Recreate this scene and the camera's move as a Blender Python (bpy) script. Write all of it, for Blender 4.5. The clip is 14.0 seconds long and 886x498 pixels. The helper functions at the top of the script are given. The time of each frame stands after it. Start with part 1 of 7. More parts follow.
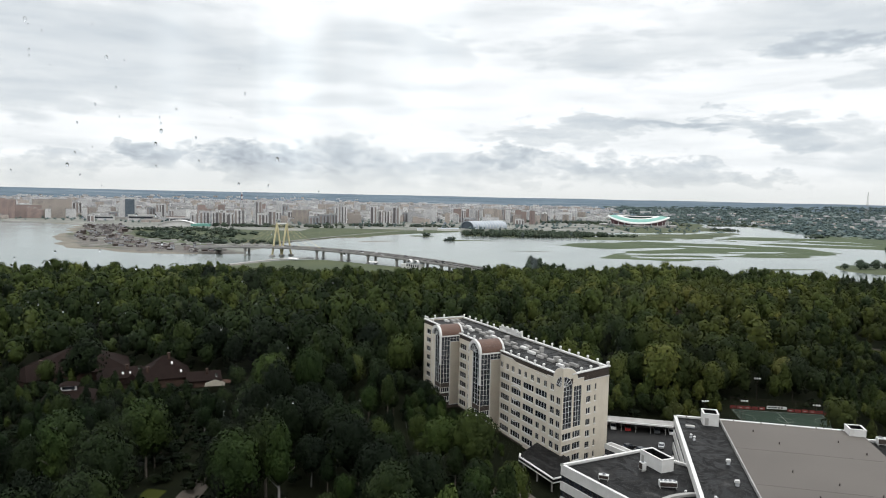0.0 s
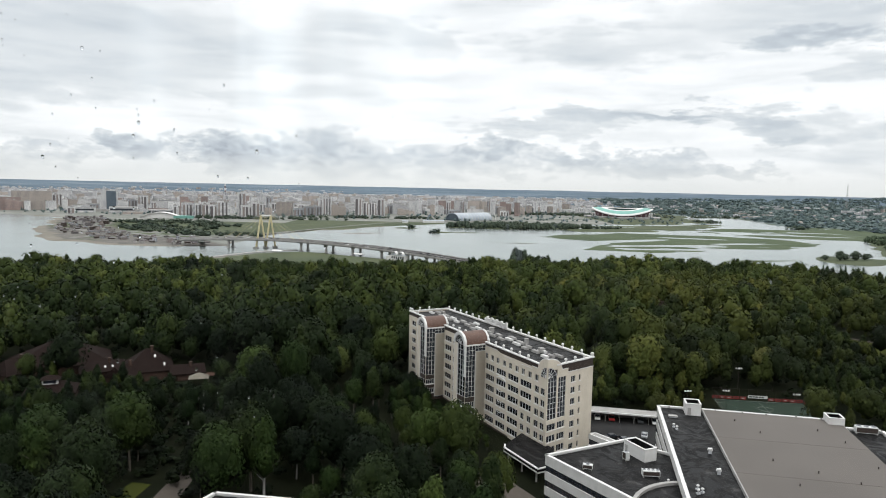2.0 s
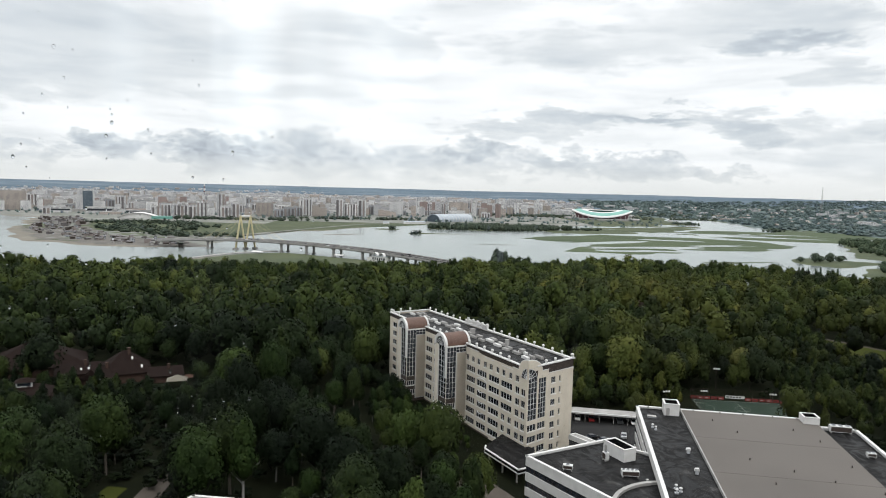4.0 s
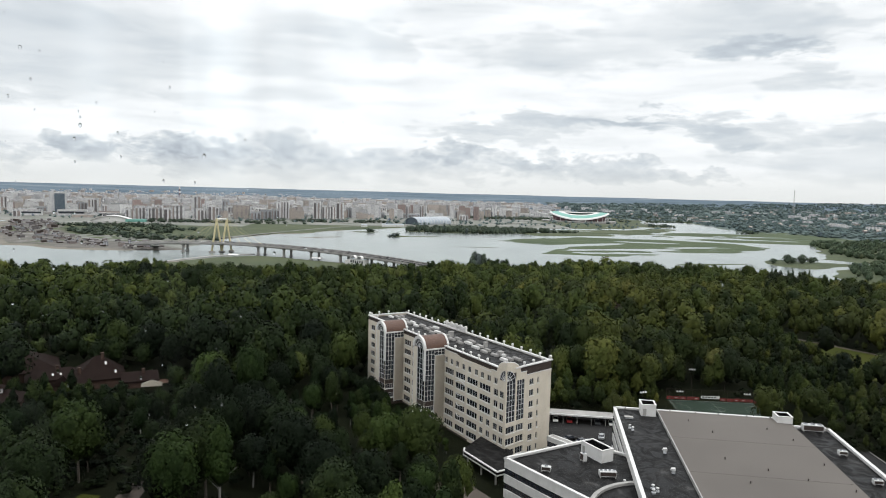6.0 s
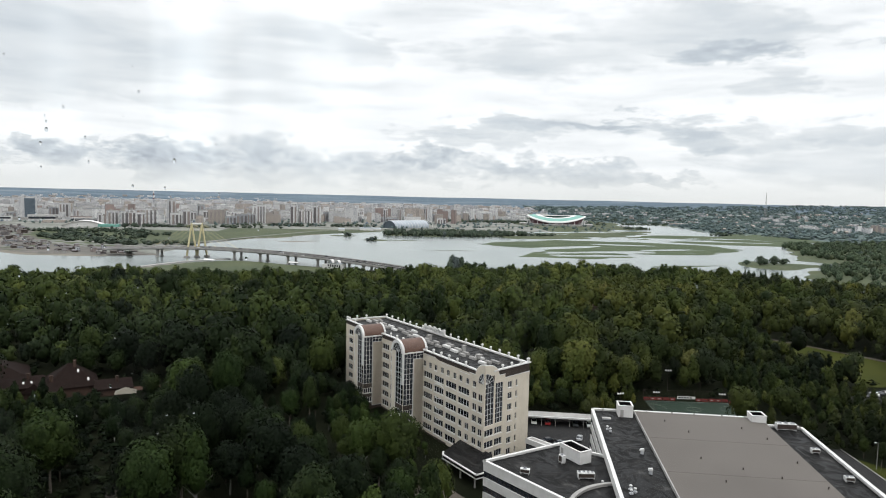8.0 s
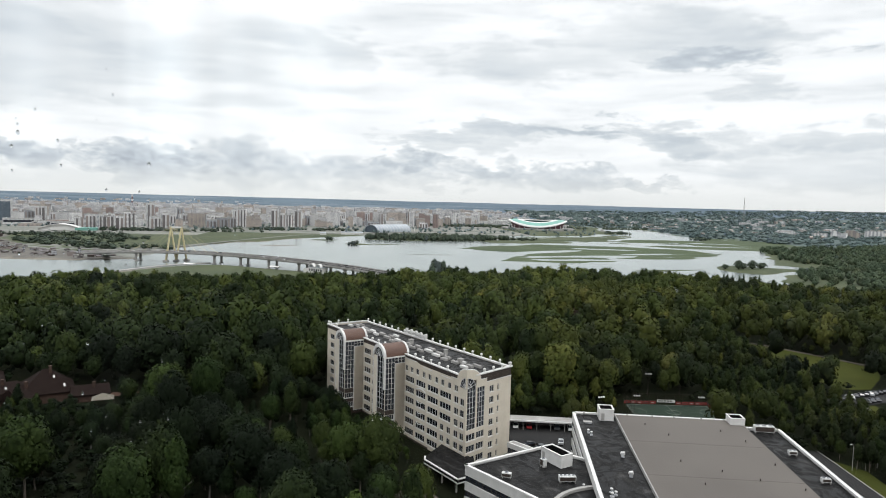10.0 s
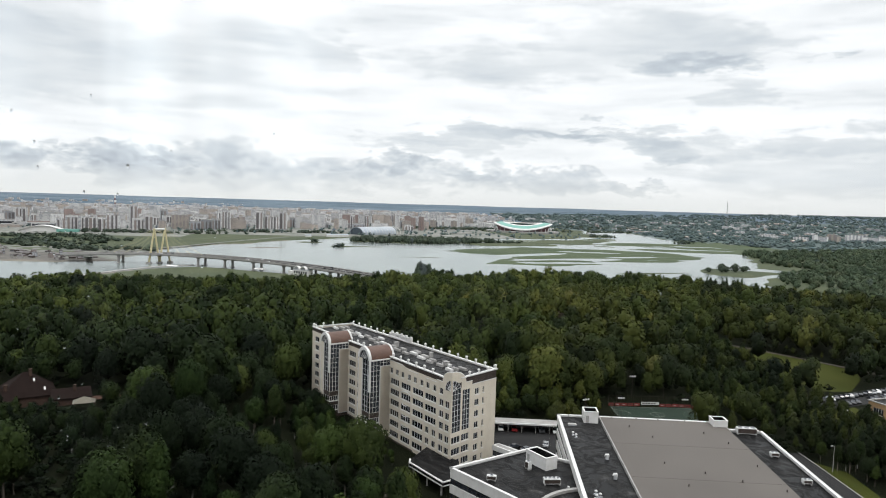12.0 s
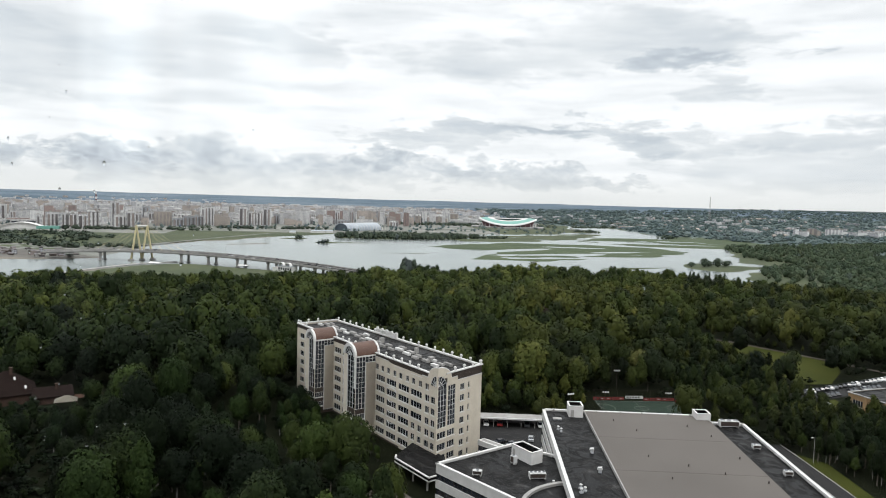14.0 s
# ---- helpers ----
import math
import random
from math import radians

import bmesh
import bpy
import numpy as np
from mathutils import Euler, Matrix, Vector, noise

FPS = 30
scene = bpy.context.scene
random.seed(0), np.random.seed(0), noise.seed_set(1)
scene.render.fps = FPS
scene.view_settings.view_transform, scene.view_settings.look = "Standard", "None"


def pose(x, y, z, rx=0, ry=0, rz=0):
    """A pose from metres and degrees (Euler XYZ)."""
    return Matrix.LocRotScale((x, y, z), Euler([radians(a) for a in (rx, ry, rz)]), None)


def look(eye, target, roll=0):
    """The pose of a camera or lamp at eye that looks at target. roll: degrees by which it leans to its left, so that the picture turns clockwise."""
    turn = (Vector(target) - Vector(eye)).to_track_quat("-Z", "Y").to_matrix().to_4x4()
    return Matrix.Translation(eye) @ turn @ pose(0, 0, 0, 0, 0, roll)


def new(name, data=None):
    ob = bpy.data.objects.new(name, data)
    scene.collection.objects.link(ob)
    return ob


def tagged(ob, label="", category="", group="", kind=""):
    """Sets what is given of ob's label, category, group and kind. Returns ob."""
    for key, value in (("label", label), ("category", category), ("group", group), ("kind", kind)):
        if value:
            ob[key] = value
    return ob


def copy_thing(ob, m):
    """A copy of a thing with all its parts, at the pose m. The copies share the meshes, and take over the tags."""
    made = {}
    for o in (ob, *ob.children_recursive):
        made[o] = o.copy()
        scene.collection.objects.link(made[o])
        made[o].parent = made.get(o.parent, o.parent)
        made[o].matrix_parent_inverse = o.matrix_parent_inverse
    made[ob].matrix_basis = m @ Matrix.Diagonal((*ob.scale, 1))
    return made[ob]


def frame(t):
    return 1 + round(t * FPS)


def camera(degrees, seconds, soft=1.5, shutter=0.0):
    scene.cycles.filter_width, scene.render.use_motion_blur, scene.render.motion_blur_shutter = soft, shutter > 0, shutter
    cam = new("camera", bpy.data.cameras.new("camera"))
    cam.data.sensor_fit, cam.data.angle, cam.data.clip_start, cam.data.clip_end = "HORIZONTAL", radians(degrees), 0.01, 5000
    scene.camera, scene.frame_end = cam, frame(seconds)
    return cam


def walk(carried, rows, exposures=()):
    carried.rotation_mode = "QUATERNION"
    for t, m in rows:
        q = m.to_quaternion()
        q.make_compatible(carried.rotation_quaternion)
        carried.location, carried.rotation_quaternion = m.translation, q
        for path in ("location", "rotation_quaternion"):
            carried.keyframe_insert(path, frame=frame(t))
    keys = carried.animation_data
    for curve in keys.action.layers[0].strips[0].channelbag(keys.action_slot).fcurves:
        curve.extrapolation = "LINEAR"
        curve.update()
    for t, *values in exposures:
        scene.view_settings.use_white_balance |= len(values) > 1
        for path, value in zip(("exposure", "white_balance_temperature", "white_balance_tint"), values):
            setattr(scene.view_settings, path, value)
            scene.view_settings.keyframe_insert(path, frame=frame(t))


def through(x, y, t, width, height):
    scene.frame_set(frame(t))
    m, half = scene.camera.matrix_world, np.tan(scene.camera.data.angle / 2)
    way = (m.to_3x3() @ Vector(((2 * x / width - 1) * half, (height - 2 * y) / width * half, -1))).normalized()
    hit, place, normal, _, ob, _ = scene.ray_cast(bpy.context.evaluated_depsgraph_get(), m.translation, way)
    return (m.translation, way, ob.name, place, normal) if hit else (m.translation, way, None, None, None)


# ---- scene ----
EYE_Z = 94.0
cam = camera(65.86, 14.0, soft=1.0)
walk(cam, [
    (0.0, pose(0.0000, 0.0, EYE_Z + 0.0000, 90 -4.66, -1.20, -0.00)),
    (0.5, pose(0.0009, 0.0, EYE_Z + 0.0002, 90 -4.85, -1.22, -0.25)),
    (1.0, pose(0.0018, 0.0, EYE_Z + 0.0004, 90 -5.04, -1.26, -0.58)),
    (1.5, pose(0.0026, 0.0, EYE_Z + 0.0006, 90 -5.19, -1.24, -0.88)),
    (2.0, pose(0.0035, 0.0, EYE_Z + 0.0008, 90 -5.31, -1.22, -1.26)),
    (2.5, pose(0.0044, 0.0, EYE_Z + 0.0010, 90 -5.35, -1.32, -1.61)),
    (3.0, pose(0.0053, 0.0, EYE_Z + 0.0012, 90 -5.30, -1.38, -2.00)),
    (5.5, pose(0.0096, 0.0, EYE_Z + 0.0022, 90 -4.97, -1.54, -4.17)),
    (6.0, pose(0.0105, 0.0, EYE_Z + 0.0024, 90 -4.90, -1.49, -4.65)),
    (6.5, pose(0.0114, 0.0, EYE_Z + 0.0026, 90 -4.83, -1.36, -5.11)),
    (7.0, pose(0.0123, 0.0, EYE_Z + 0.0028, 90 -4.74, -1.30, -5.61)),
    (7.5, pose(0.0131, 0.0, EYE_Z + 0.0030, 90 -4.67, -1.28, -6.06)),
    (8.0, pose(0.0140, 0.0, EYE_Z + 0.0032, 90 -4.56, -1.31, -6.53)),
    (10.5, pose(0.0184, 0.0, EYE_Z + 0.0042, 90 -4.08, -1.56, -8.35)),
    (11.0, pose(0.0192, 0.0, EYE_Z + 0.0044, 90 -3.99, -1.66, -8.65)),
    (11.5, pose(0.0201, 0.0, EYE_Z + 0.0046, 90 -3.94, -1.71, -8.93)),
    (12.0, pose(0.0210, 0.0, EYE_Z + 0.0048, 90 -3.92, -1.71, -9.23)),
    (12.5, pose(0.0219, 0.0, EYE_Z + 0.0050, 90 -3.96, -1.77, -9.49)),
    (13.0, pose(0.0227, 0.0, EYE_Z + 0.0052, 90 -4.06, -1.67, -9.79)),
    (13.5, pose(0.0236, 0.0, EYE_Z + 0.0054, 90 -4.16, -1.61, -10.12)),
    (14.0, pose(0.0245, 0.0, EYE_Z + 0.0056, 90 -4.24, -1.59, -10.49)),
], exposures=[(0.0, 0.0), (14.0, 0.0)])

# ---- sky, sun ----
world = bpy.data.worlds.new("sky")
scene.world = world
world.use_nodes = True


class Nodes:
    """A small helper that adds nodes and links to one node tree."""

    def __init__(self, tree):
        self.tree = tree
        tree.nodes.clear()

    def add(self, kind, inputs=None, operation="", data_type="", blend_type="", use_clamp=False):
        node = self.tree.nodes.new(kind)
        if operation:
            node.operation = operation
        if data_type:
            node.data_type = data_type
        if blend_type:
            node.blend_type = blend_type
        if use_clamp:
            node.use_clamp = True
        for key, value in (inputs or {}).items():
            if isinstance(value, bpy.types.NodeSocket):
                self.tree.links.new(value, node.inputs[key])
            else:
                node.inputs[key].default_value = value
        return node

    def math(self, op, a, b=0.0, clamp=False):
        return self.add("ShaderNodeMath", {0: a, 1: b}, operation=op, use_clamp=clamp).outputs[0]

    def vmath(self, op, a, b=(0, 0, 0)):
        return self.add("ShaderNodeVectorMath", {0: a, 1: b}, operation=op).outputs[0]

    def noise(self, vector, scale, detail=4.0, rough=0.55, distort=0.0):
        return self.add("ShaderNodeTexNoise", {"Vector": vector, "Scale": scale, "Detail": detail, "Roughness": rough,
                                               "Distortion": distort}).outputs[0]

    def ramp(self, value, *stops):
        node = self.add("ShaderNodeValToRGB", {0: value})
        el = node.color_ramp.elements
        while len(el) < len(stops):
            el.new(0.5)
        for e, (at, c) in zip(el, stops):
            e.position = at
            e.color = (c, c, c, 1) if isinstance(c, (int, float)) else (*c, 1)
        return node.outputs[0]

    def mix(self, fac, a, b, blend="MIX"):
        node = self.add("ShaderNodeMix", data_type="RGBA", blend_type=blend)
        for i, v in ((0, fac), (6, a), (7, b)):
            if isinstance(v, bpy.types.NodeSocket):
                self.tree.links.new(v, node.inputs[i])
            else:
                node.inputs[i].default_value = (*v, 1) if isinstance(v, tuple) and len(v) == 3 else v
        return node.outputs[2]


SUN_EL, SUN_AZ = 56.0, 150.0      # the sun stands high behind the eye, veiled by cloud


# the overcast: soft grey sheets above, a row of low billows: azimuth, elevation, half width, half height (degrees), depth of grey
SHEETS = [(-24.6, 10.2, 11.7, 2.84, 0.3), (-30.9, 7.2, 5.6, 1.42, 0.34), (-20.6, 7.4, 9.5, 0.85, 0.15), (-2.1, 11.6, 3.3, 1.42, 0.22), (-7.7, 10.6, 6.5, 2.84, 0.14),
          (15.9, 11.4, 7.4, 1.32, 0.22), (24.3, 12.9, 5.9, 1.8, 0.24), (30.2, 11.0, 3.9, 0.66, 0.6), (29.2, 12.3, 5.4, 1.42, 0.3), (12.8, 5.8, 5.8, 0.57, 0.36),
          (8.3, 5.0, 5.1, 0.43, 0.25), (18.5, 5.9, 3.8, 0.43, 0.45), (25.8, 5.3, 3.4, 0.76, 0.45), (32.0, 4.7, 2.4, 0.57, 0.25), (32.0, 8.7, 2.4, 0.85, 0.2),
          (40.0, 5.3, 5.7, 0.57, 0.28), (37.5, 2.9, 7.5, 1.42, 0.22)]
BILLOWS = [(-30.9, 1.3, 3.1, 1.04, 0.41), (-22.8, 2.3, 2.6, 0.95, 0.63), (-28.4, 1.8, 1.8, 0.66, 0.41), (-15.2, 2.3, 3.7, 1.42, 0.85), (-8.2, 2.5, 3.5, 1.61, 0.59),
           (-4.0, 1.9, 2.8, 1.14, 0.49), (0.8, 2.0, 3.3, 1.23, 0.46), (5.7, 3.1, 2.8, 0.85, 0.56), (4.5, 1.7, 4.7, 0.66, 0.34), (12.8, 2.1, 3.6, 0.95, 0.51),
           (18.5, 2.1, 3.4, 0.95, 0.49), (24.7, 1.5, 2.7, 0.43, 0.39)]


def build_sky():
    n = Nodes(world.node_tree)
    d = n.add("ShaderNodeTexCoord").outputs["Generated"]
    blue = n.add("ShaderNodeTexSky")
    blue.sky_type, blue.sun_disc = "NISHITA", False
    blue.sun_elevation, blue.sun_rotation, blue.dust_density = radians(SUN_EL), radians(SUN_AZ), 2.5
    sky = blue.outputs[0]
    x, y, z = n.add("ShaderNodeSeparateXYZ", {0: d}).outputs
    el = n.math("MULTIPLY", n.math("ARCSINE", z), 57.2958)
    az = n.math("MULTIPLY", n.math("ARCTAN2", x, y), 57.2958)
    at = n.add("ShaderNodeCombineXYZ", {0: az, 1: el, 2: 0.0}).outputs[0]
    # ragged edges: the cloud is pushed about by noise, softly above and in small curls below
    def pushed(scale, by):
        p = n.add("ShaderNodeTexNoise", {"Vector": n.vmath("MULTIPLY", at, scale), "Scale": 1.0, "Detail": 7.0, "Roughness": 0.62}).outputs["Color"]
        q = n.vmath("ADD", at, n.vmath("MULTIPLY", n.vmath("SUBTRACT", p, (0.5, 0.5, 0.5)), by))
        return n.add("ShaderNodeSeparateXYZ", {0: q}).outputs

    def gathered(rows, wx, wy, most):
        out = 0.0
        for a, e, w, h, depth in rows:
            u = n.math("DIVIDE", n.math("SUBTRACT", wx, a), w)
            v = n.math("DIVIDE", n.math("SUBTRACT", wy, e), h)
            q = n.math("ADD", n.math("MULTIPLY", u, u), n.math("MULTIPLY", v, v))
            m = n.add("ShaderNodeMapRange", {0: q, 1: most, 2: 0.0, 3: 0.0, 4: depth}).outputs[0]
            out = n.math("MAXIMUM", out, m)
        return out

    wx, wy, _ = pushed((0.16, 0.5, 1), (24.0, 6.5, 0))
    high = gathered(SHEETS, wx, wy, 2.4)
    wx, wy, _ = pushed((0.36, 0.8, 1), (13.0, 5.0, 0))
    low = gathered(BILLOWS, wx, wy, 2.3)
    billow = n.noise(n.vmath("MULTIPLY", at, (0.55, 1.1, 1)), 1.0, 7.0, 0.6, 0.7)
    streak = n.noise(n.vmath("MULTIPLY", at, (0.08, 0.55, 1)), 1.0, 5.0, 0.55, 0.3)
    high = n.math("ADD", high, n.math("MULTIPLY", n.math("SUBTRACT", streak, 0.42), 0.6, True))
    high = n.math("MULTIPLY", high, n.math("ADD", n.math("MULTIPLY", streak, 1.2), 0.4))
    low = n.math("MULTIPLY", low, n.math("ADD", n.math("MULTIPLY", billow, 2.6), -0.3))
    total = n.math("MAXIMUM", high, low)
    tone = n.ramp(total, (0.0, (1.08, 1.10, 1.12)), (0.2, (0.84, 0.88, 0.91)), (0.5, (0.64, 0.70, 0.755)), (0.95, (0.44, 0.49, 0.56)))
    strip = n.ramp(n.math("DIVIDE", el, 10.0), (0.0, 0.8), (0.12, 0.5), (0.24, 0.0))
    tone = n.mix(strip, tone, (0.84, 0.86, 0.85))
    # an overcast is brighter overhead than at its rim
    zenith = n.add("ShaderNodeMapRange", {0: z, 1: 0.34, 2: 0.95, 3: 1.0, 4: 2.5}).outputs[0]
    clouds = n.add("ShaderNodeBackground", {0: tone, 1: zenith})
    clear = n.add("ShaderNodeBackground", {0: sky, 1: 0.08})
    both = n.add("ShaderNodeMixShader", {0: 0.95, 1: clear.outputs[0], 2: clouds.outputs[0]})
    n.add("ShaderNodeOutputWorld", {0: both.outputs[0]})


build_sky()
sun = new("sun", bpy.data.lights.new("sun", "SUN"))
sun.data.energy, sun.data.angle, sun.data.color = 0.7, radians(14), (1.0, 0.96, 0.90)
sun.matrix_world = look((0, 0, 300), (-math.sin(radians(SUN_AZ)) * 100, -math.cos(radians(SUN_AZ)) * 100, 300 - 100 * math.tan(radians(SUN_EL))))

# ---- materials ----
def material(name, dark, light, scale=1.0, rough=0.7, bump=0.0, fine=8.0, metal=0.0, stain=0.0, spec=0.3):
    """A worn surface: two colours mixed by broad and fine grain, with an uneven gloss and a little relief."""
    m = bpy.data.materials.new(name)
    m.use_nodes = True
    n = Nodes(m.node_tree)
    p = n.add("ShaderNodeNewGeometry").outputs["Position"]
    a = n.noise(p, scale, 5.0, 0.6)
    b = n.noise(p, scale * fine, 4.0, 0.6)
    f = n.math("ADD", n.math("MULTIPLY", a, 0.65), n.math("MULTIPLY", b, 0.35))
    col = n.mix(n.ramp(f, (0.34, 0.0), (0.66, 1.0)), dark, light)
    if stain:
        s = n.noise(n.vmath("MULTIPLY", p, (1, 1, 0.25)), scale * 2.3, 6.0, 0.7, 0.4)
        col = n.mix(n.math("MULTIPLY", n.ramp(s, (0.5, 0.0), (0.72, 1.0)), stain), col, tuple(c * 0.45 for c in dark))
    args = {"Base Color": col, "Roughness": n.math("ADD", n.math("MULTIPLY", b, 0.25), rough - 0.12), "Metallic": metal,
            "Specular IOR Level": spec}
    if bump:
        args["Normal"] = n.add("ShaderNodeBump", {"Strength": 0.6, "Distance": bump, "Height": b}).outputs[0]
    bsdf = n.add("ShaderNodeBsdfPrincipled", args)
    n.add("ShaderNodeOutputMaterial", {0: bsdf.outputs[0]})
    return m


def foliage(name, dark, mid, light, pale, base=0.0, through=0.04, patch=0.055):
    """Leaves: each tree has a tint of its own (object colour or the "tint" attribute), varied by patch and by leaf."""
    m = bpy.data.materials.new(name)
    m.use_nodes = True
    n = Nodes(m.node_tree)
    geo = n.add("ShaderNodeNewGeometry")
    p = geo.outputs["Position"]
    own = n.add("ShaderNodeAttribute")
    own.attribute_name = "tint"
    ob = n.add("ShaderNodeSeparateColor", {0: n.add("ShaderNodeObjectInfo").outputs["Color"]}).outputs[0]
    a = n.noise(n.vmath("MULTIPLY", p, (1, 1, 0.3)), patch, 3.0, 0.6)
    b = n.noise(p, 0.55, 3.0, 0.6)
    f = n.math("ADD", n.math("MULTIPLY", a, 0.30), n.math("MULTIPLY", b, 0.22))
    f = n.math("ADD", f, n.math("MULTIPLY", n.math("SUBTRACT", geo.outputs["Random Per Island"], 0.5), 0.08))
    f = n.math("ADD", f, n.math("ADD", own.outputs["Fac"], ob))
    f = n.math("ADD", f, base)
    col = n.ramp(f, (0.28, dark), (0.46, mid), (0.64, light), (0.84, pale))
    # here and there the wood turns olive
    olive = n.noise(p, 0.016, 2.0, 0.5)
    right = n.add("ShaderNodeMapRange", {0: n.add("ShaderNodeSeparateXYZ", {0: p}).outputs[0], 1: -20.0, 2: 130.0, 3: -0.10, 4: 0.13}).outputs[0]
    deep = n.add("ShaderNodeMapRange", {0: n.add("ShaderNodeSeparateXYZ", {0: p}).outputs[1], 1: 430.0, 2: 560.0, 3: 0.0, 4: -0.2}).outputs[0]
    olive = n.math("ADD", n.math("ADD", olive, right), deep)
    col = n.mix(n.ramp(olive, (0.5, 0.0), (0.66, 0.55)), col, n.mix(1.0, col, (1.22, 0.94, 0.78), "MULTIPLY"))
    # and here and there a grey-green willow or aspen
    grey = n.noise(n.vmath("MULTIPLY", p, (1, 1, 0.1)), 0.05, 1.5, 0.5)
    col = n.mix(n.ramp(grey, (0.62, 0.0), (0.68, 0.7)), col, n.mix(1.0, col, (1.30, 1.18, 1.75), "MULTIPLY"))
    leafy = n.noise(p, 1.9, 3.0, 0.7)
    bump = n.add("ShaderNodeBump", {"Strength": 0.35, "Distance": 0.3, "Height": leafy}).outputs[0]
    col = n.mix(1.0, col, n.ramp(leafy, (0.34, 0.72), (0.62, 1.15)), "MULTIPLY")
    bsdf = n.add("ShaderNodeBsdfPrincipled", {"Base Color": col, "Roughness": 0.7, "Specular IOR Level": 0.07, "Normal": bump})
    back = n.add("ShaderNodeBsdfTranslucent", {0: col})
    both = n.add("ShaderNodeMixShader", {0: through, 1: bsdf.outputs[0], 2: back.outputs[0]})
    n.add("ShaderNodeOutputMaterial", {0: both.outputs[0]})
    return m


def roofing_material():
    """Old bitumen felt: dark damp patches with sharp edges among paler dry felt, and streaks along the fall."""
    m = bpy.data.materials.new("damp_bitumen_roof")
    m.use_nodes = True
    n = Nodes(m.node_tree)
    p = n.add("ShaderNodeNewGeometry").outputs["Position"]
    a = n.noise(n.vmath("MULTIPLY", p, (1, 1, 0)), 0.15, 4.0, 0.55, 0.6)
    b = n.noise(n.vmath("MULTIPLY", p, (1.0, 0.6, 0)), 0.30, 5.0, 0.6, 0.7)
    c = n.noise(p, 3.0, 3.0, 0.6)
    damp = n.ramp(a, (0.36, 0.05), (0.385, 0.9), (0.45, 1.0), (0.475, 0.1), (0.53, 0.0), (0.555, 0.9), (0.61, 0.85), (0.64, 0.1))
    dry = n.mix(n.ramp(b, (0.42, 0.0), (0.60, 1.0)), (0.008, 0.008, 0.008), (0.024, 0.0233, 0.0225))
    col = n.mix(damp, dry, (0.0035, 0.0035, 0.004))
    col = n.mix(n.ramp(b, (0.62, 0.0), (0.66, 0.55)), col, (0.060, 0.058, 0.056))
    col = n.mix(0.35, col, n.mix(1.0, col, n.ramp(c, (0.3, 0.4), (0.7, 1.5)), "MULTIPLY"))
    rough = n.math("SUBTRACT", 0.78, n.math("MULTIPLY", damp, 0.4))
    bsdf = n.add("ShaderNodeBsdfPrincipled", {"Base Color": col, "Roughness": rough, "Specular IOR Level": 0.10})
    n.add("ShaderNodeOutputMaterial", {0: bsdf.outputs[0]})
    return m


def water_material():
    m = bpy.data.materials.new("river_water")
    m.use_nodes = True
    n = Nodes(m.node_tree)
    p = n.add("ShaderNodeNewGeometry").outputs["Position"]
    a = n.noise(p, 0.012, 4.0, 0.6, 0.5)
    b = n.noise(p, 0.35, 4.0, 0.6)
    col = n.mix(a, (0.10, 0.12, 0.12), (0.19, 0.21, 0.20))
    body = n.add("ShaderNodeBsdfDiffuse", {0: col})
    gloss = n.add("ShaderNodeBsdfGlossy", {0: (0.80, 0.83, 0.82, 1), 1: n.math("ADD", n.math("MULTIPLY", a, 0.16), 0.12)})
    both = n.add("ShaderNodeMixShader", {0: n.add("ShaderNodeFresnel", {0: 1.33}).outputs[0], 1: body.outputs[0], 2: gloss.outputs[0]})
    n.add("ShaderNodeOutputMaterial", {0: both.outputs[0]})
    return m


def block_material(name, wall, glass, wide=3.0, high=3.0):
    """Far housing: a plain wall with rows of dark windows, each storey and bay at true size."""
    m = bpy.data.materials.new(name)
    m.use_nodes = True
    n = Nodes(m.node_tree)
    geo = n.add("ShaderNodeNewGeometry")
    p = n.add("ShaderNodeSeparateXYZ", {0: geo.outputs["Position"]}).outputs
    nz = n.add("ShaderNodeSeparateXYZ", {0: geo.outputs["Normal"]}).outputs[2]
    s = n.math("ADD", n.math("MULTIPLY", p[0], 0.9), n.math("MULTIPLY", p[1], 0.7))
    wx = n.math("FRACT", n.math("DIVIDE", s, wide))
    wz = n.math("FRACT", n.math("DIVIDE", p[2], high))
    hole = n.math("MULTIPLY", n.math("GREATER_THAN", wx, 0.45), n.math("GREATER_THAN", wz, 0.45))
    hole = n.math("MULTIPLY", hole, n.math("LESS_THAN", n.math("ABSOLUTE", nz), 0.3))
    rnd = n.add("ShaderNodeObjectInfo").outputs["Random"]
    isl = geo.outputs["Random Per Island"]
    v = n.math("ADD", 0.50, n.math("MULTIPLY", n.math("ADD", rnd, isl), 0.30))
    grain = n.noise(geo.outputs["Position"], 0.06, 4.0)
    base = n.mix(grain, tuple(c * 0.8 for c in wall), wall)
    base = n.mix(1.0, base, n.add("ShaderNodeCombineColor", {0: v, 1: v, 2: v}).outputs[0], "MULTIPLY")
    col = n.mix(n.math("MULTIPLY", hole, 0.9), base, glass)
    bsdf = n.add("ShaderNodeBsdfPrincipled", {"Base Color": col, "Roughness": 0.7})
    n.add("ShaderNodeOutputMaterial", {0: bsdf.outputs[0]})
    return m


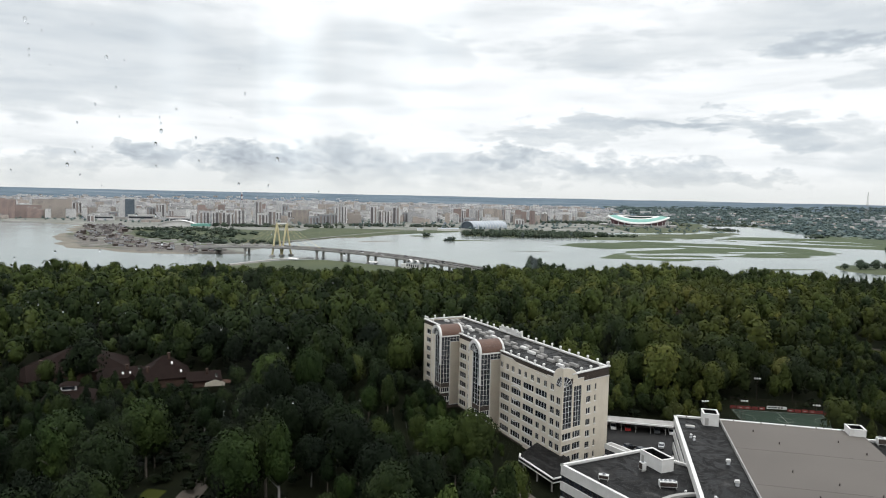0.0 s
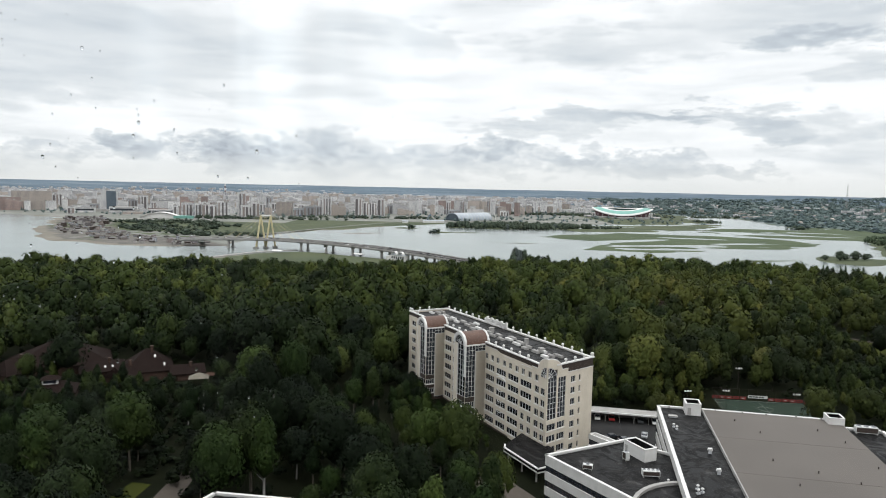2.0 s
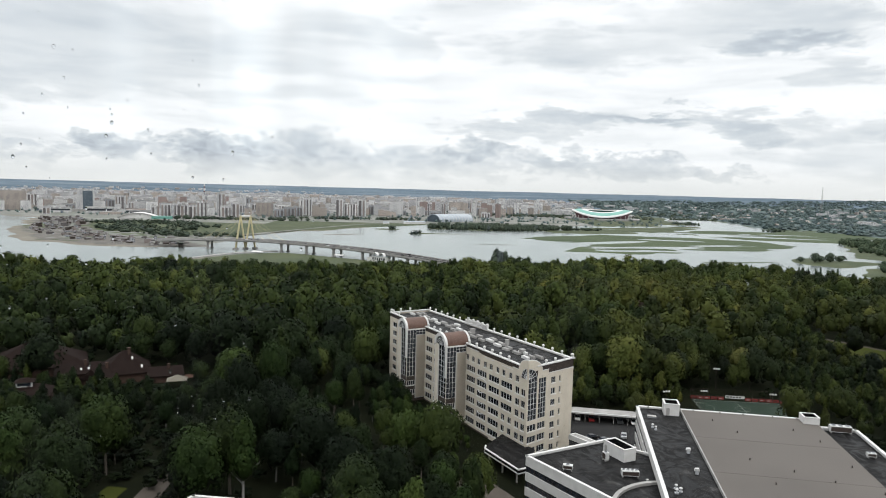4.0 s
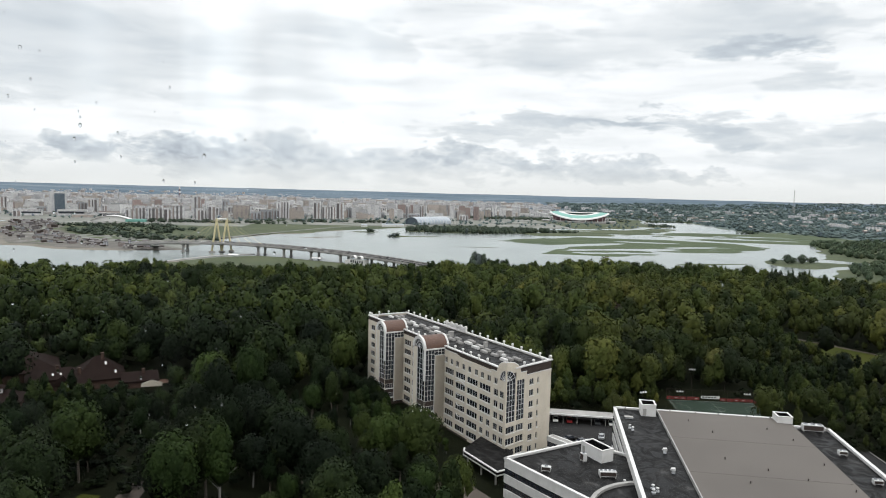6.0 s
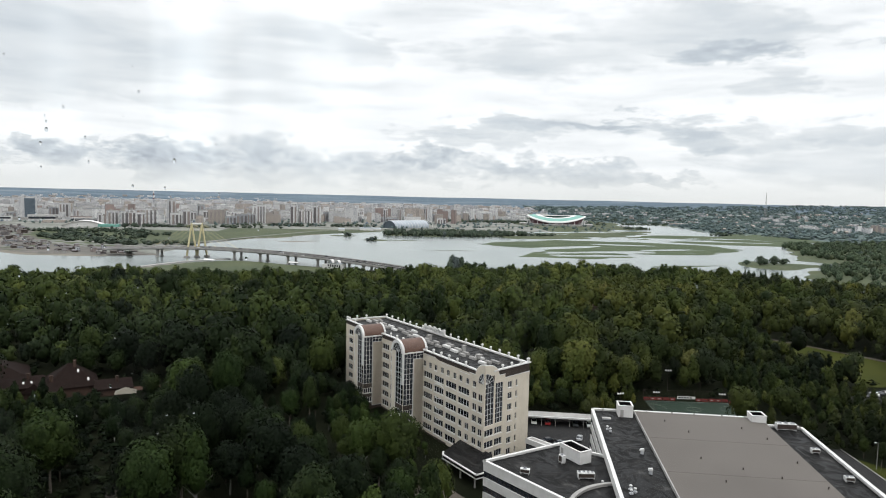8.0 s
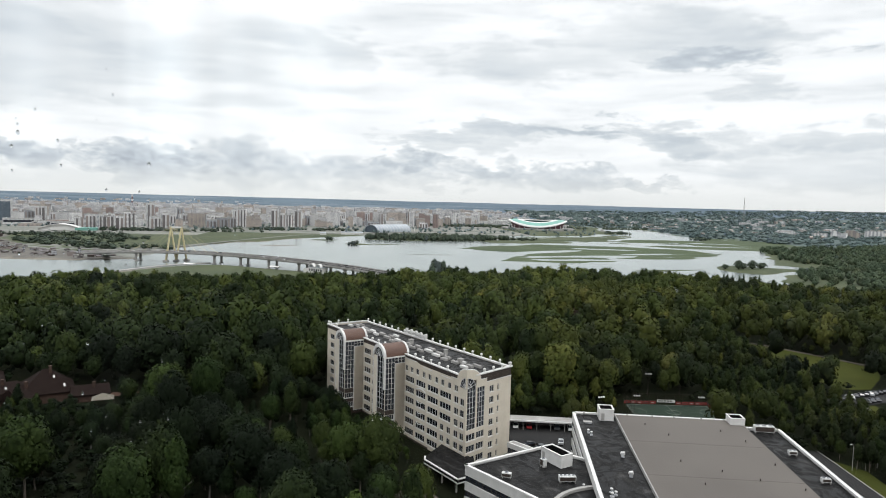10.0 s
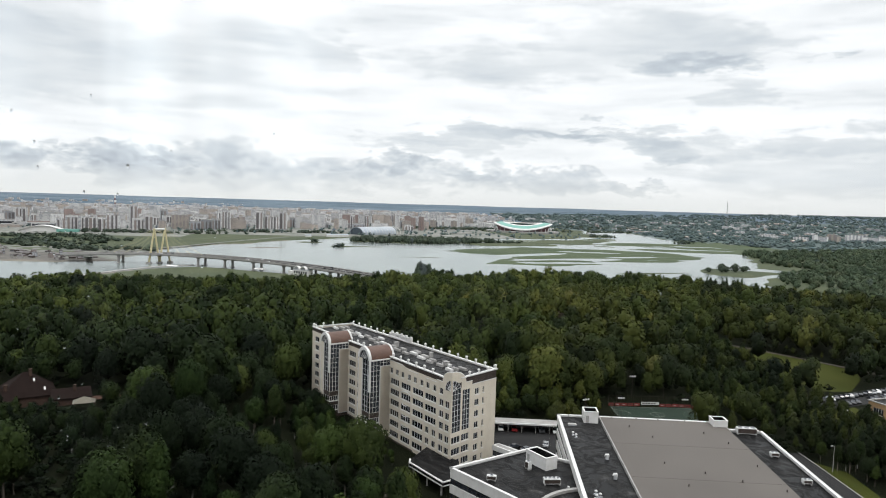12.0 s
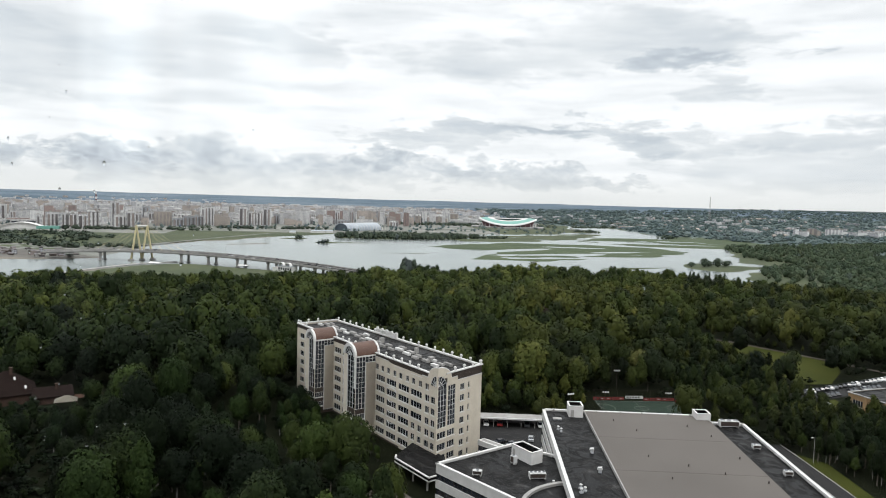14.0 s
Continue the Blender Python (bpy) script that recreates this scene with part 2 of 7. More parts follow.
def streaked(name, dark, light, pale):
    """Far wooded country: belts of wood and paler fields that lie across the view."""
    m = bpy.data.materials.new(name)
    m.use_nodes = True
    n = Nodes(m.node_tree)
    p = n.add("ShaderNodeNewGeometry").outputs["Position"]
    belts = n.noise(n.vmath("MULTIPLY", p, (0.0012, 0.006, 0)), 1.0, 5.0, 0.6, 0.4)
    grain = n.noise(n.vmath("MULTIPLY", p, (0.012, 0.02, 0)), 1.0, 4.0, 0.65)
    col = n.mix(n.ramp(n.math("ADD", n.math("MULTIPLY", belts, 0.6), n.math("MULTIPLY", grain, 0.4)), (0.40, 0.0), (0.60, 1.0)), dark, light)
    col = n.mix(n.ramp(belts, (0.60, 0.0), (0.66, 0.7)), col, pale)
    bsdf = n.add("ShaderNodeBsdfPrincipled", {"Base Color": col, "Roughness": 0.95, "Specular IOR Level": 0.05})
    n.add("ShaderNodeOutputMaterial", {0: bsdf.outputs[0]})
    return m


LEAF = foliage("leaves", (0.0037, 0.0074, 0.003), (0.0115, 0.0198, 0.0058), (0.0345, 0.0485, 0.011), (0.0756, 0.0863, 0.0209))
# riverside and farther leaves are paler and bluer: haze mixed into the colour
LEAF_HAZE = foliage("distant_leaves_hazy", (0.0741, 0.1069, 0.1099), (0.0987, 0.1374, 0.1341), (0.1283, 0.1679, 0.1593), (0.1579, 0.1934, 0.1758), base=0.24, patch=0.008)
LEAF_MID = foliage("riverside_leaves_hazy", (0.0324, 0.0499, 0.031), (0.0486, 0.0694, 0.0408), (0.0701, 0.092, 0.0521), (0.0885, 0.1095, 0.0633), base=0.22, patch=0.02)
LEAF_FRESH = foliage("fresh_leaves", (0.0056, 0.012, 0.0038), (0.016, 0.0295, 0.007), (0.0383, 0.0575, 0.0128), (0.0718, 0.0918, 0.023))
LEAF_FAR = foliage("far_leaves_hazy", (0.0324, 0.0466, 0.0363), (0.0518, 0.07, 0.0506), (0.0713, 0.0907, 0.0616), (0.0907, 0.1102, 0.0778), base=0.24, patch=0.012)
BARK = material("bark", (0.06, 0.05, 0.04), (0.14, 0.12, 0.10), 1.5, 0.9, 0.02)
BIRCH = material("birch_bark", (0.175, 0.17, 0.16), (0.3, 0.29, 0.275), 1.5, 0.8, 0.01, stain=0.5)
GRASS = material("meadow_grass", (0.0268, 0.0428, 0.0178), (0.0713, 0.0802, 0.0368), 0.011, 0.9, 0.0, 9.0, stain=0.5)
LAWN = material("lawn_grass", (0.024, 0.0321, 0.006), (0.0466, 0.0492, 0.0109), 0.08, 0.9, 0.0, 9.0, spec=0.05)
MARSH = material("marsh_grass", (0.0288, 0.0452, 0.0187), (0.055, 0.0745, 0.0312), 0.012, 0.9, 0.0, 16.0)
# near-black floor: deep shade between the trees is put into its colour
FLOOR = material("shaded_forest_floor", (0.0042, 0.0056, 0.0028), (0.0091, 0.0105, 0.0049), 0.1, 0.95, spec=0.04)
SAND = material("river_sand", (0.1084, 0.0988, 0.0797), (0.1785, 0.1626, 0.1306), 0.03, 0.9)
TOWN = material("town_ground", (0.0612, 0.0756, 0.054), (0.2376, 0.2304, 0.216), 0.014, 0.9, 0.0, 10.0)
# the blue-grey of distance haze is put into the ridge colours
RIDGE = streaked("far_woodland_hazy", (0.068, 0.0967, 0.1207), (0.1189, 0.1518, 0.1829), (0.1783, 0.2044, 0.2211))
YARD = material("trodden_yard", (0.0555, 0.0518, 0.0459), (0.148, 0.1369, 0.1221), 0.035, 0.95, 0.0, 7.0)
# ground under the far wood, paled and blued by haze in its colour
FARWOOD = material("far_wood_floor_hazy", (0.0566, 0.0817, 0.0798), (0.0849, 0.1118, 0.105), 0.02, 0.95)
WATER = water_material()
ASPHALT = material("asphalt", (0.0154, 0.0154, 0.0161), (0.0322, 0.0315, 0.0308), 0.25, 0.85, 0.0, 8.0, spec=0.12)
CONCRETE = material("concrete", (0.2132, 0.205, 0.1968), (0.3444, 0.3362, 0.3198), 0.15, 0.8, 0.0, 10.0, stain=0.35)
CREAM = material("cream_render", (0.484, 0.433, 0.3538), (0.5676, 0.5166, 0.433), 0.25, 0.8, 0.0, 9.0, stain=0.12)
WHITE = material("white_paint", (0.5022, 0.4946, 0.4794), (0.6088, 0.6012, 0.586), 0.5, 0.6, 0.0, 9.0, stain=0.15)
BROWN = material("dark_brown_cladding", (0.030, 0.022, 0.018), (0.055, 0.042, 0.036), 0.6, 0.5)
COPPER = material("brown_metal_roof", (0.068, 0.0368, 0.0272), (0.112, 0.0624, 0.0448), 0.5, 0.5, 0.0, 9.0)
BITUMEN = roofing_material()
MEMBRANE = material("grey_roof_membrane", (0.0826, 0.0723, 0.0643), (0.1046, 0.0921, 0.0819), 0.05, 0.75, 0.0, 22.0, stain=0.12)
GLASS = material("dark_window_glass", (0.012, 0.015, 0.020), (0.035, 0.040, 0.050), 0.4, 0.12, spec=0.7)

# ---- helpers for building ----
def mesh(name, verts, faces, mats, smooth=False):
    me = bpy.data.meshes.new(name)
    me.from_pydata([tuple(v) for v in verts], [], faces)
    for m in mats if isinstance(mats, (list, tuple)) else [mats]:
        me.materials.append(m)
    if smooth:
        me.polygons.foreach_set("use_smooth", [True] * len(me.polygons))
    me.update()
    return me


def quick(name, verts, faces, mat, slots=None):
    """A large mesh out of numpy arrays; faces all have the same number of corners."""
    me = bpy.data.meshes.new(name)
    k = faces.shape[1]
    me.vertices.add(len(verts))
    me.vertices.foreach_set("co", np.asarray(verts, np.float32).ravel())
    me.loops.add(faces.size)
    me.loops.foreach_set("vertex_index", faces.astype(np.int32).ravel())
    me.polygons.add(len(faces))
    me.polygons.foreach_set("loop_start", np.arange(0, faces.size, k, dtype=np.int32))
    for m in mat if isinstance(mat, (list, tuple)) else [mat]:
        me.materials.append(m)
    if slots is not None:
        me.polygons.foreach_set("material_index", np.asarray(slots, np.int32))
    me.update(calc_edges=True)
    me.validate()
    return me


class Shape:
    """Gathers boxes, prisms and the like into one mesh."""

    def __init__(self):
        self.v, self.f = [], []

    def poly(self, pts, faces):
        k = len(self.v)
        self.v += [tuple(p) for p in pts]
        self.f += [tuple(i + k for i in f) for f in faces]
        return self

    def box(self, x0, x1, y0, y1, z0, z1):
        return self.poly([(x0, y0, z0), (x1, y0, z0), (x1, y1, z0), (x0, y1, z0), (x0, y0, z1), (x1, y0, z1), (x1, y1, z1), (x0, y1, z1)],
                         [(0, 3, 2, 1), (4, 5, 6, 7), (0, 1, 5, 4), (1, 2, 6, 5), (2, 3, 7, 6), (3, 0, 4, 7)])

    def prism(self, ring, z0, z1):
        """An upright prism over a ring of (x, y), anticlockwise."""
        n = len(ring)
        return self.poly([(x, y, z0) for x, y in ring] + [(x, y, z1) for x, y in ring],
                         [tuple(range(n - 1, -1, -1)), tuple(range(n, 2 * n))] + [(i, (i + 1) % n, (i + 1) % n + n, i + n) for i in range(n)])

    def slab(self, ring, axis, a, b):
        """A prism along x ('x': ring in y, z) or y ('y': ring in x, z)."""
        n = len(ring)
        at = (lambda p, w: (w, p[0], p[1])) if axis == "x" else (lambda p, w: (p[0], w, p[1]))
        return self.poly([at(p, a) for p in ring] + [at(p, b) for p in ring],
                         [tuple(range(n - 1, -1, -1)), tuple(range(n, 2 * n))] + [(i, (i + 1) % n, (i + 1) % n + n, i + n) for i in range(n)])

    def rod(self, p, q, r0, r1=None, sides=6):
        p, q = Vector(p), Vector(q)
        r1 = r0 if r1 is None else r1
        d = (q - p).normalized()
        a = d.orthogonal().normalized()
        b = d.cross(a)
        ring = [a * math.cos(t) + b * math.sin(t) for t in [math.tau * i / sides for i in range(sides)]]
        return self.poly([p + c * r0 for c in ring] + [q + c * r1 for c in ring],
                         [tuple(range(sides - 1, -1, -1)), tuple(range(sides, 2 * sides))] +
                         [(i, (i + 1) % sides, (i + 1) % sides + sides, i + sides) for i in range(sides)])

    def ob(self, name, mat, smooth=False):
        return mesh(name, self.v, self.f, mat, smooth)


def part(name, shape, mat, parent, label=""):
    """One mesh object under a thing or under a part."""
    o = new(name, shape.ob(name, mat) if isinstance(shape, Shape) else shape)
    o.parent = parent
    return tagged(o, label)


def thing(name, m, label, category, group="", kind=""):
    """An Empty at a thing's base, to hold its parts."""
    e = new(name)
    e.empty_display_size = 1.0
    e.matrix_basis = m
    return tagged(e, label, category, group, kind)


def curve_points(pts, n):
    """A smooth line through points (Catmull-Rom)."""
    out = []
    p = [Vector(q) for q in pts]
    p = [2 * p[0] - p[1], *p, 2 * p[-1] - p[-2]]
    for i in range(1, len(p) - 2):
        for k in range(n):
            t = k / n
            out.append(0.5 * ((2 * p[i]) + (p[i + 1] - p[i - 1]) * t + (2 * p[i - 1] - 5 * p[i] + 4 * p[i + 1] - p[i + 2]) * t * t
                              + (3 * p[i] - p[i - 1] - 3 * p[i + 1] + p[i + 2]) * t ** 3))
    out.append(p[-2])
    return out


def ribbon(pts, wide, thick, lift=0.0):
    """A flat-topped band along a line of points."""
    s = Shape()
    v = []
    for i, p in enumerate(pts):
        d = (pts[min(i + 1, len(pts) - 1)] - pts[max(i - 1, 0)])
        n = Vector((-d.y, d.x, 0)).normalized() * wide / 2
        v += [p + n + Vector((0, 0, lift)), p - n + Vector((0, 0, lift)), p - n + Vector((0, 0, lift - thick)), p + n + Vector((0, 0, lift - thick))]
    f = []
    for i in range(len(pts) - 1):
        a, b = i * 4, i * 4 + 4
        f += [(a, a + 1, b + 1, b), (a + 1, a + 2, b + 2, b + 1), (a + 2, a + 3, b + 3, b + 2), (a + 3, a, b, b + 3)]
    f += [(0, 3, 2, 1), (len(v) - 4, len(v) - 3, len(v) - 2, len(v) - 1)]
    return s.poly(v, f)


def offset(pts, by, lift=0.0):
    out = []
    for i, p in enumerate(pts):
        d = (pts[min(i + 1, len(pts) - 1)] - pts[max(i - 1, 0)])
        out.append(p + Vector((-d.y, d.x, 0)).normalized() * by + Vector((0, 0, lift)))
    return out


# ---- the land: one sheet, from the wooded hill down to the river and on to the ridge ----
FAR_BANK = [(-5200, 1500), (-1110, 1717), (-1029, 1724), (-875, 1610), (-796, 1464), (-746, 1336), (-701, 1246), (-628, 1136), (-549, 1049), (-488, 1005),
            (-430, 976), (-362, 962), (-280, 990), (-285, 1130), (-268, 1260), (-206, 1368), (-150, 1410), (-103, 1517), (-30, 1610), (52, 1690),
            (55, 1530), (146, 1500), (300, 1545), (324, 1463), (499, 1517), (640, 1640), (757, 1768), (870, 1995), (852, 2257),
            (1000, 2700), (5200, 3000), (5200, 6000), (-5200, 6000)]
HEADLAND = [(-875, 1615), (-720, 1200), (-600, 1080), (-488, 990), (-362, 955), (-285, 985), (-330, 1045), (-394, 1102), (-480, 1150), (-560, 1240),
            (-640, 1380), (-700, 1560), (-776, 1640)]
MARSH_TONGUE = [(219, 1304), (414, 1438), (560, 1415), (697, 1362), (722, 1250), (697, 1187), (609, 1115), (453, 1053), (292, 1010),
                (235, 1040), (290, 1110), (330, 1180)]
RIGHT_BANK = [(545, 760), (590, 850), (726, 960), (690, 1030), (806, 1206), (860, 1340), (714, 1400), (597, 1510), (723, 1688),
              (805, 1715), (940, 1690), (1028, 2117), (1100, 2500), (5200, 2600), (5200, 300), (600, 300)]
NEAR_SPIT = [(-310, 690), (-300, 760), (-257, 856), (-216, 925), (-176, 959), (-122, 914), (-60, 868), (70, 780), (120, 690)]
ISLET = [(556, 931), (582, 889), (700, 935), (640, 1005)]


def inside(ring, x, y):
    """Signed distance to a ring of points, positive inside."""
    d = np.full(x.shape, 1e9)
    odd = np.zeros(x.shape, bool)
    for (ax, ay), (bx, by) in zip(ring, ring[1:] + ring[:1]):
        ex, ey = bx - ax, by - ay
        t = np.clip(((x - ax) * ex + (y - ay) * ey) / (ex * ex + ey * ey), 0, 1)
        d = np.minimum(d, np.hypot(x - ax - t * ex, y - ay - t * ey))
        if ay != by:
            odd ^= ((ay > y) != (by > y)) & (x < (bx - ax) * (y - ay) / (by - ay) + ax)
    return np.where(odd, d, -d)


def oval(x, y, cx, cy, a, b, turn):
    c, s = math.cos(radians(turn)), math.sin(radians(turn))
    u, v = (x - cx) * c + (y - cy) * s, -(x - cx) * s + (y - cy) * c
    return (1 - np.hypot(u / a, v / b)) * min(a, b)


WAVES = [(random.uniform(0, math.tau), 10 ** random.uniform(-2.6, -1.35), random.uniform(0, math.tau)) for _ in range(26)]


def rough(x, y):
    """Cheap smooth noise out of plane waves, about -1 to 1."""
    total = np.zeros_like(x)
    for turn, k, shift in WAVES:
        total += np.sin((x * math.cos(turn) + y * math.sin(turn)) * k * math.tau / 3 + shift) * (0.012 / k) ** 0.35
    return total / 7.0


def step(a, b, x):
    t = np.clip((x - a) / (b - a), 0, 1)
    return t * t * (3 - 2 * t)


BARS = [(122, 1140, 78, 8, 0), (-46, 1487, 28, 22, 8), (22, 1372, 26, 26, 0), (64, 1378, 40, 9, 4), (470, 925, 60, 7, 12), (-130, 1300, 60, 10, 30), (590, 960, 62, 30, 60)]
POOLS = [(345, 1225, 130, 20, 30), (430, 1150, 90, 16, 12), (520, 1330, 60, 14, -14), (560, 1215, 60, 13, 16), (400, 1075, 70, 9, 8),
         (700, 1560, 120, 15, -6), (820, 1470, 110, 14, -12), (900, 1580, 70, 12, 0), (440, 1750, 120, 20, 10), (640, 1830, 90, 16, 15),
         (330, 1600, 70, 14, 6), (1230, 3040, 300, 90, -64), (760, 1900, 60, 14, 20)]


def height(x, y):
    """The lie of the land; the river stands at 0."""
    r = np.hypot(x, y)
    n = rough(x, y)
    fray = n * 16
    shore = inside(FAR_BANK, x, y)
    for ring in (RIGHT_BANK, NEAR_SPIT, ISLET):
        shore = np.maximum(shore, inside(ring, x, y))
    shore = shore + fray * step(850, 1000, r)
    fine = rough(x * 1.2 + 40, y * 2.6)
    marsh = inside(MARSH_TONGUE, x, y) + fray + fine * 5
    wet = inside(MARSH_TONGUE, x, y) > -60
    wet |= (x > 590) & (x < 1150) & (y > 1360) & (y < 1800)
    wet |= (x > 250) & (x < 900) & (y > 1440) & (y < 2050) & (y < 1900 + 0.1 * x)
    shore = np.maximum(shore, marsh)
    for bar in BARS:
        shore = np.maximum(shore, oval(x, y, *bar))
    for pool in POOLS:
        shore = np.minimum(shore, -oval(x, y, *pool) - fray * 0.4)
    shore = np.where(wet, np.minimum(shore, 22) - 60 * np.clip(fine - 0.30, 0, 1), shore)
    low = np.clip(shore * 0.06, -3.0, 1.4) + 0.25 * n
    hill_edge = 665 + 25 * n - 30 * np.exp(-((x + 230) / 140) ** 2) - 75 * np.exp(-((x + 20) / 95) ** 2)
    hill = 23.5 * step(1.0, 0.0, (r - hill_edge + 110) / 220) - 3.5
    hill = np.where(y < 0, 20, hill)
    ridge = (67 + 1.3 * n) * np.clip((r - 3000) / 1750, 0, 1) ** 1.4 + 4 * step(2600, 3400, r)
    return np.maximum(low, hill) + ridge, shore


def zone(x, y, z, shore):
    """Which ground lies where: 0 floor, 1 meadow, 2 marsh, 3 sand, 4 town, 5 ridge, 6 far wood, 7 headland yards."""
    r = np.hypot(x, y)
    k = np.full(x.shape, 1)
    k = np.where((inside(FAR_BANK, x, y) > 0) & (x < -290) & (y < 1270 - 0.2 * (x + 700)) & (rough(x * 3, y * 3) > -0.25), 4, k)
    k = np.where((inside(HEADLAND, x, y) > 0) & (rough(x * 4, y * 4) > -0.35), 7, k)
    k = np.where(inside(MARSH_TONGUE, x, y) > -40, 2, k)
    k = np.where((inside(RIGHT_BANK, x, y) > 0) & (y > 1250) & (y < 1800) & (x < 1100), 2, k)
    k = np.where((y > 1700) & (x < 500) | (y > 1560) & (x < -330), 4, k)
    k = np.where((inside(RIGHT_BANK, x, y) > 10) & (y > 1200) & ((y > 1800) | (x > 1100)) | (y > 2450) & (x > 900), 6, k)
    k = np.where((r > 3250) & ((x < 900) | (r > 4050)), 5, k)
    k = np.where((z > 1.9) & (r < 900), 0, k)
    k = np.where((shore < 9) & (r > 800) & (z < 2) & (x < -100) & (y < 1700), 3, k)
    return k


def build_land():
    xs = np.concatenate([np.arange(-5200, -1500, 140), np.arange(-1500, 2000, 11), np.arange(2000, 5300, 120)]).astype(float)
    ys = np.concatenate([np.arange(-900, 60, 80), np.arange(60, 1900, 9), np.arange(1900, 5400, 45)]).astype(float)
    gx, gy = np.meshgrid(xs, ys)
    gz, shore = height(gx, gy)
    w, h = len(xs), len(ys)
    i = (np.arange(h - 1)[:, None] * w + np.arange(w - 1)[None]).ravel()
    faces = np.stack([i, i + 1, i + 1 + w, i + w], 1)
    kinds = zone(gx, gy, gz, shore)[:-1, :-1].ravel()
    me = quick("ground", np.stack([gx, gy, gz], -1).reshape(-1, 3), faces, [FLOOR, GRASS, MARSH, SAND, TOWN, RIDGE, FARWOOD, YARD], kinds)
    me.polygons.foreach_set("use_smooth", [True] * len(me.polygons))
    tagged(new("ground", me), "grassy river plain rising to a wooded hill", "ground", kind="structure")
    wx, wy = np.meshgrid(np.arange(-5200.0, 5201, 200), np.arange(500.0, 5301, 200))
    k, n = wx.shape[1], wx.shape[0]
    i = (np.arange(n - 1)[:, None] * k + np.arange(k - 1)[None]).ravel()
    sheet = quick("water", np.stack([wx, wy, wx * 0], -1).reshape(-1, 3), np.stack([i, i + 1, i + 1 + k, i + k], 1), WATER)
    tagged(new("water", sheet), "wide pale grey river under cloud", "river", kind="structure")


build_land()

# ---- trees ----
def blob(rng, sub):
    """A lumpy ball of 20 or 80 triangles."""
    bm = bmesh.new()
    bmesh.ops.create_icosphere(bm, subdivisions=sub, radius=1.0)
    bm.verts.ensure_lookup_table()
    v = np.array([q.co[:] for q in bm.verts])
    f = np.array([[q.index for q in t.verts] for t in bm.faces])
    bm.free()
    return v * (1 + rng.uniform(-0.30, 0.16, (len(v), 1))), f


def crown_arrays(seed, lobes, leaves, leaf, core=3, slim=1.0, top=1.0, point=0.0, full=0.9):
    """A crown one metre high and about as wide: domed boughs covered with small leaf clumps round ragged inner lumps.
    Returns points, triangles and the way each leaf faces."""
    rng = np.random.default_rng(seed)
    verts, faces, facing, k = [], [], [], 0
    i = np.arange(lobes)
    h = -0.62 + 1.5 * (i + rng.uniform(0.1, 0.9, lobes)) / lobes
    h = h.clip(-0.6, 0.86)
    turn = i * 2.4 + rng.uniform(-0.5, 0.5, lobes)
    reach = np.sqrt(1 - h * h) * rng.uniform(0.72, 1.08, lobes) * (1 - point * (h * 0.5 + 0.5))
    centre = np.stack([np.cos(turn) * reach * 0.30 * slim, np.sin(turn) * reach * 0.30 * slim, (0.47 + 0.34 * h) * top], 1)
    radius = rng.uniform(0.13, 0.21, lobes) * (0.45 + 0.55 * slim) * (1 - 0.45 * point * (h * 0.5 + 0.5))
    centre = np.concatenate([centre, [[rng.uniform(-0.06, 0.06), rng.uniform(-0.06, 0.06), 0.83 * top]]])
    radius = np.append(radius, 0.13 * slim)
    middle = np.array([0, 0, 0.42])
    squash = np.array([1 / (0.5 * slim), 1 / (0.5 * slim), 1 / 0.5])

    def outward(p, d):
        q = (p - middle) * squash
        q = q / (np.linalg.norm(q, axis=1)[:, None] + 1e-6)
        n = 0.60 * d + 0.62 * q
        return n / np.linalg.norm(n, axis=1)[:, None]

    for j in range(max(0, len(centre) - core), len(centre)):
        v, f = blob(rng, 1)
        p = centre[j] + v * radius[j] * full * rng.uniform(0.88, 1.08, 3)
        verts.append(p), faces.append(f + k), facing.append(outward(p, v / np.linalg.norm(v, axis=1)[:, None]))
        k += len(v)
    v, f = blob(rng, 1)
    p = np.array([0, 0, 0.42]) + v * np.array([0.27 * slim, 0.27 * slim, 0.34]) * (1 - 0.3 * point)
    verts.append(p), faces.append(f + k), facing.append(outward(p, v))
    k += len(v)
    more = int(leaves * 2.2)
    per = rng.choice(len(centre), more, p=radius ** 2 / (radius ** 2).sum())
    d = rng.normal(size=(more, 3))
    d /= np.linalg.norm(d, axis=1)[:, None]
    d[:, 2] = np.where(d[:, 2] < -0.4, -d[:, 2], d[:, 2])
    p = centre[per] + d * radius[per][:, None] * rng.uniform(0.84, 1.22, (more, 1))
    gap = np.min(np.linalg.norm(p[:, None] - centre[None], axis=2) / radius[None], axis=1)
    pick = np.argsort(-gap + rng.uniform(0, 0.08, more))[:leaves]
    p, d = p[pick], d[pick]
    n = outward(p, d)
    tilt = n + rng.normal(0, 0.38, d.shape)
    tilt /= np.linalg.norm(tilt, axis=1)[:, None]
    side = np.cross(tilt, rng.normal(size=d.shape))
    side /= np.linalg.norm(side, axis=1)[:, None] + 1e-9
    up = np.cross(tilt, side)
    s = leaf * rng.uniform(0.6, 1.4, (len(d), 1))
    bend = rng.uniform(-0.3, 0.3, (len(d), 1))
    tri = np.stack([p - side * s - up * s * 0.6, p + side * s * rng.uniform(0.6, 1.2, (len(d), 1)) - up * s * 0.5, p + up * s + side * s * bend], 1)
    flip = np.einsum("ij,ij->i", np.cross(tri[:, 1] - tri[:, 0], tri[:, 2] - tri[:, 0]), n) < 0
    tri[flip] = tri[flip][:, [0, 2, 1]]
    verts.append(tri.reshape(-1, 3))
    faces.append(k + np.arange(len(d) * 3).reshape(-1, 3))
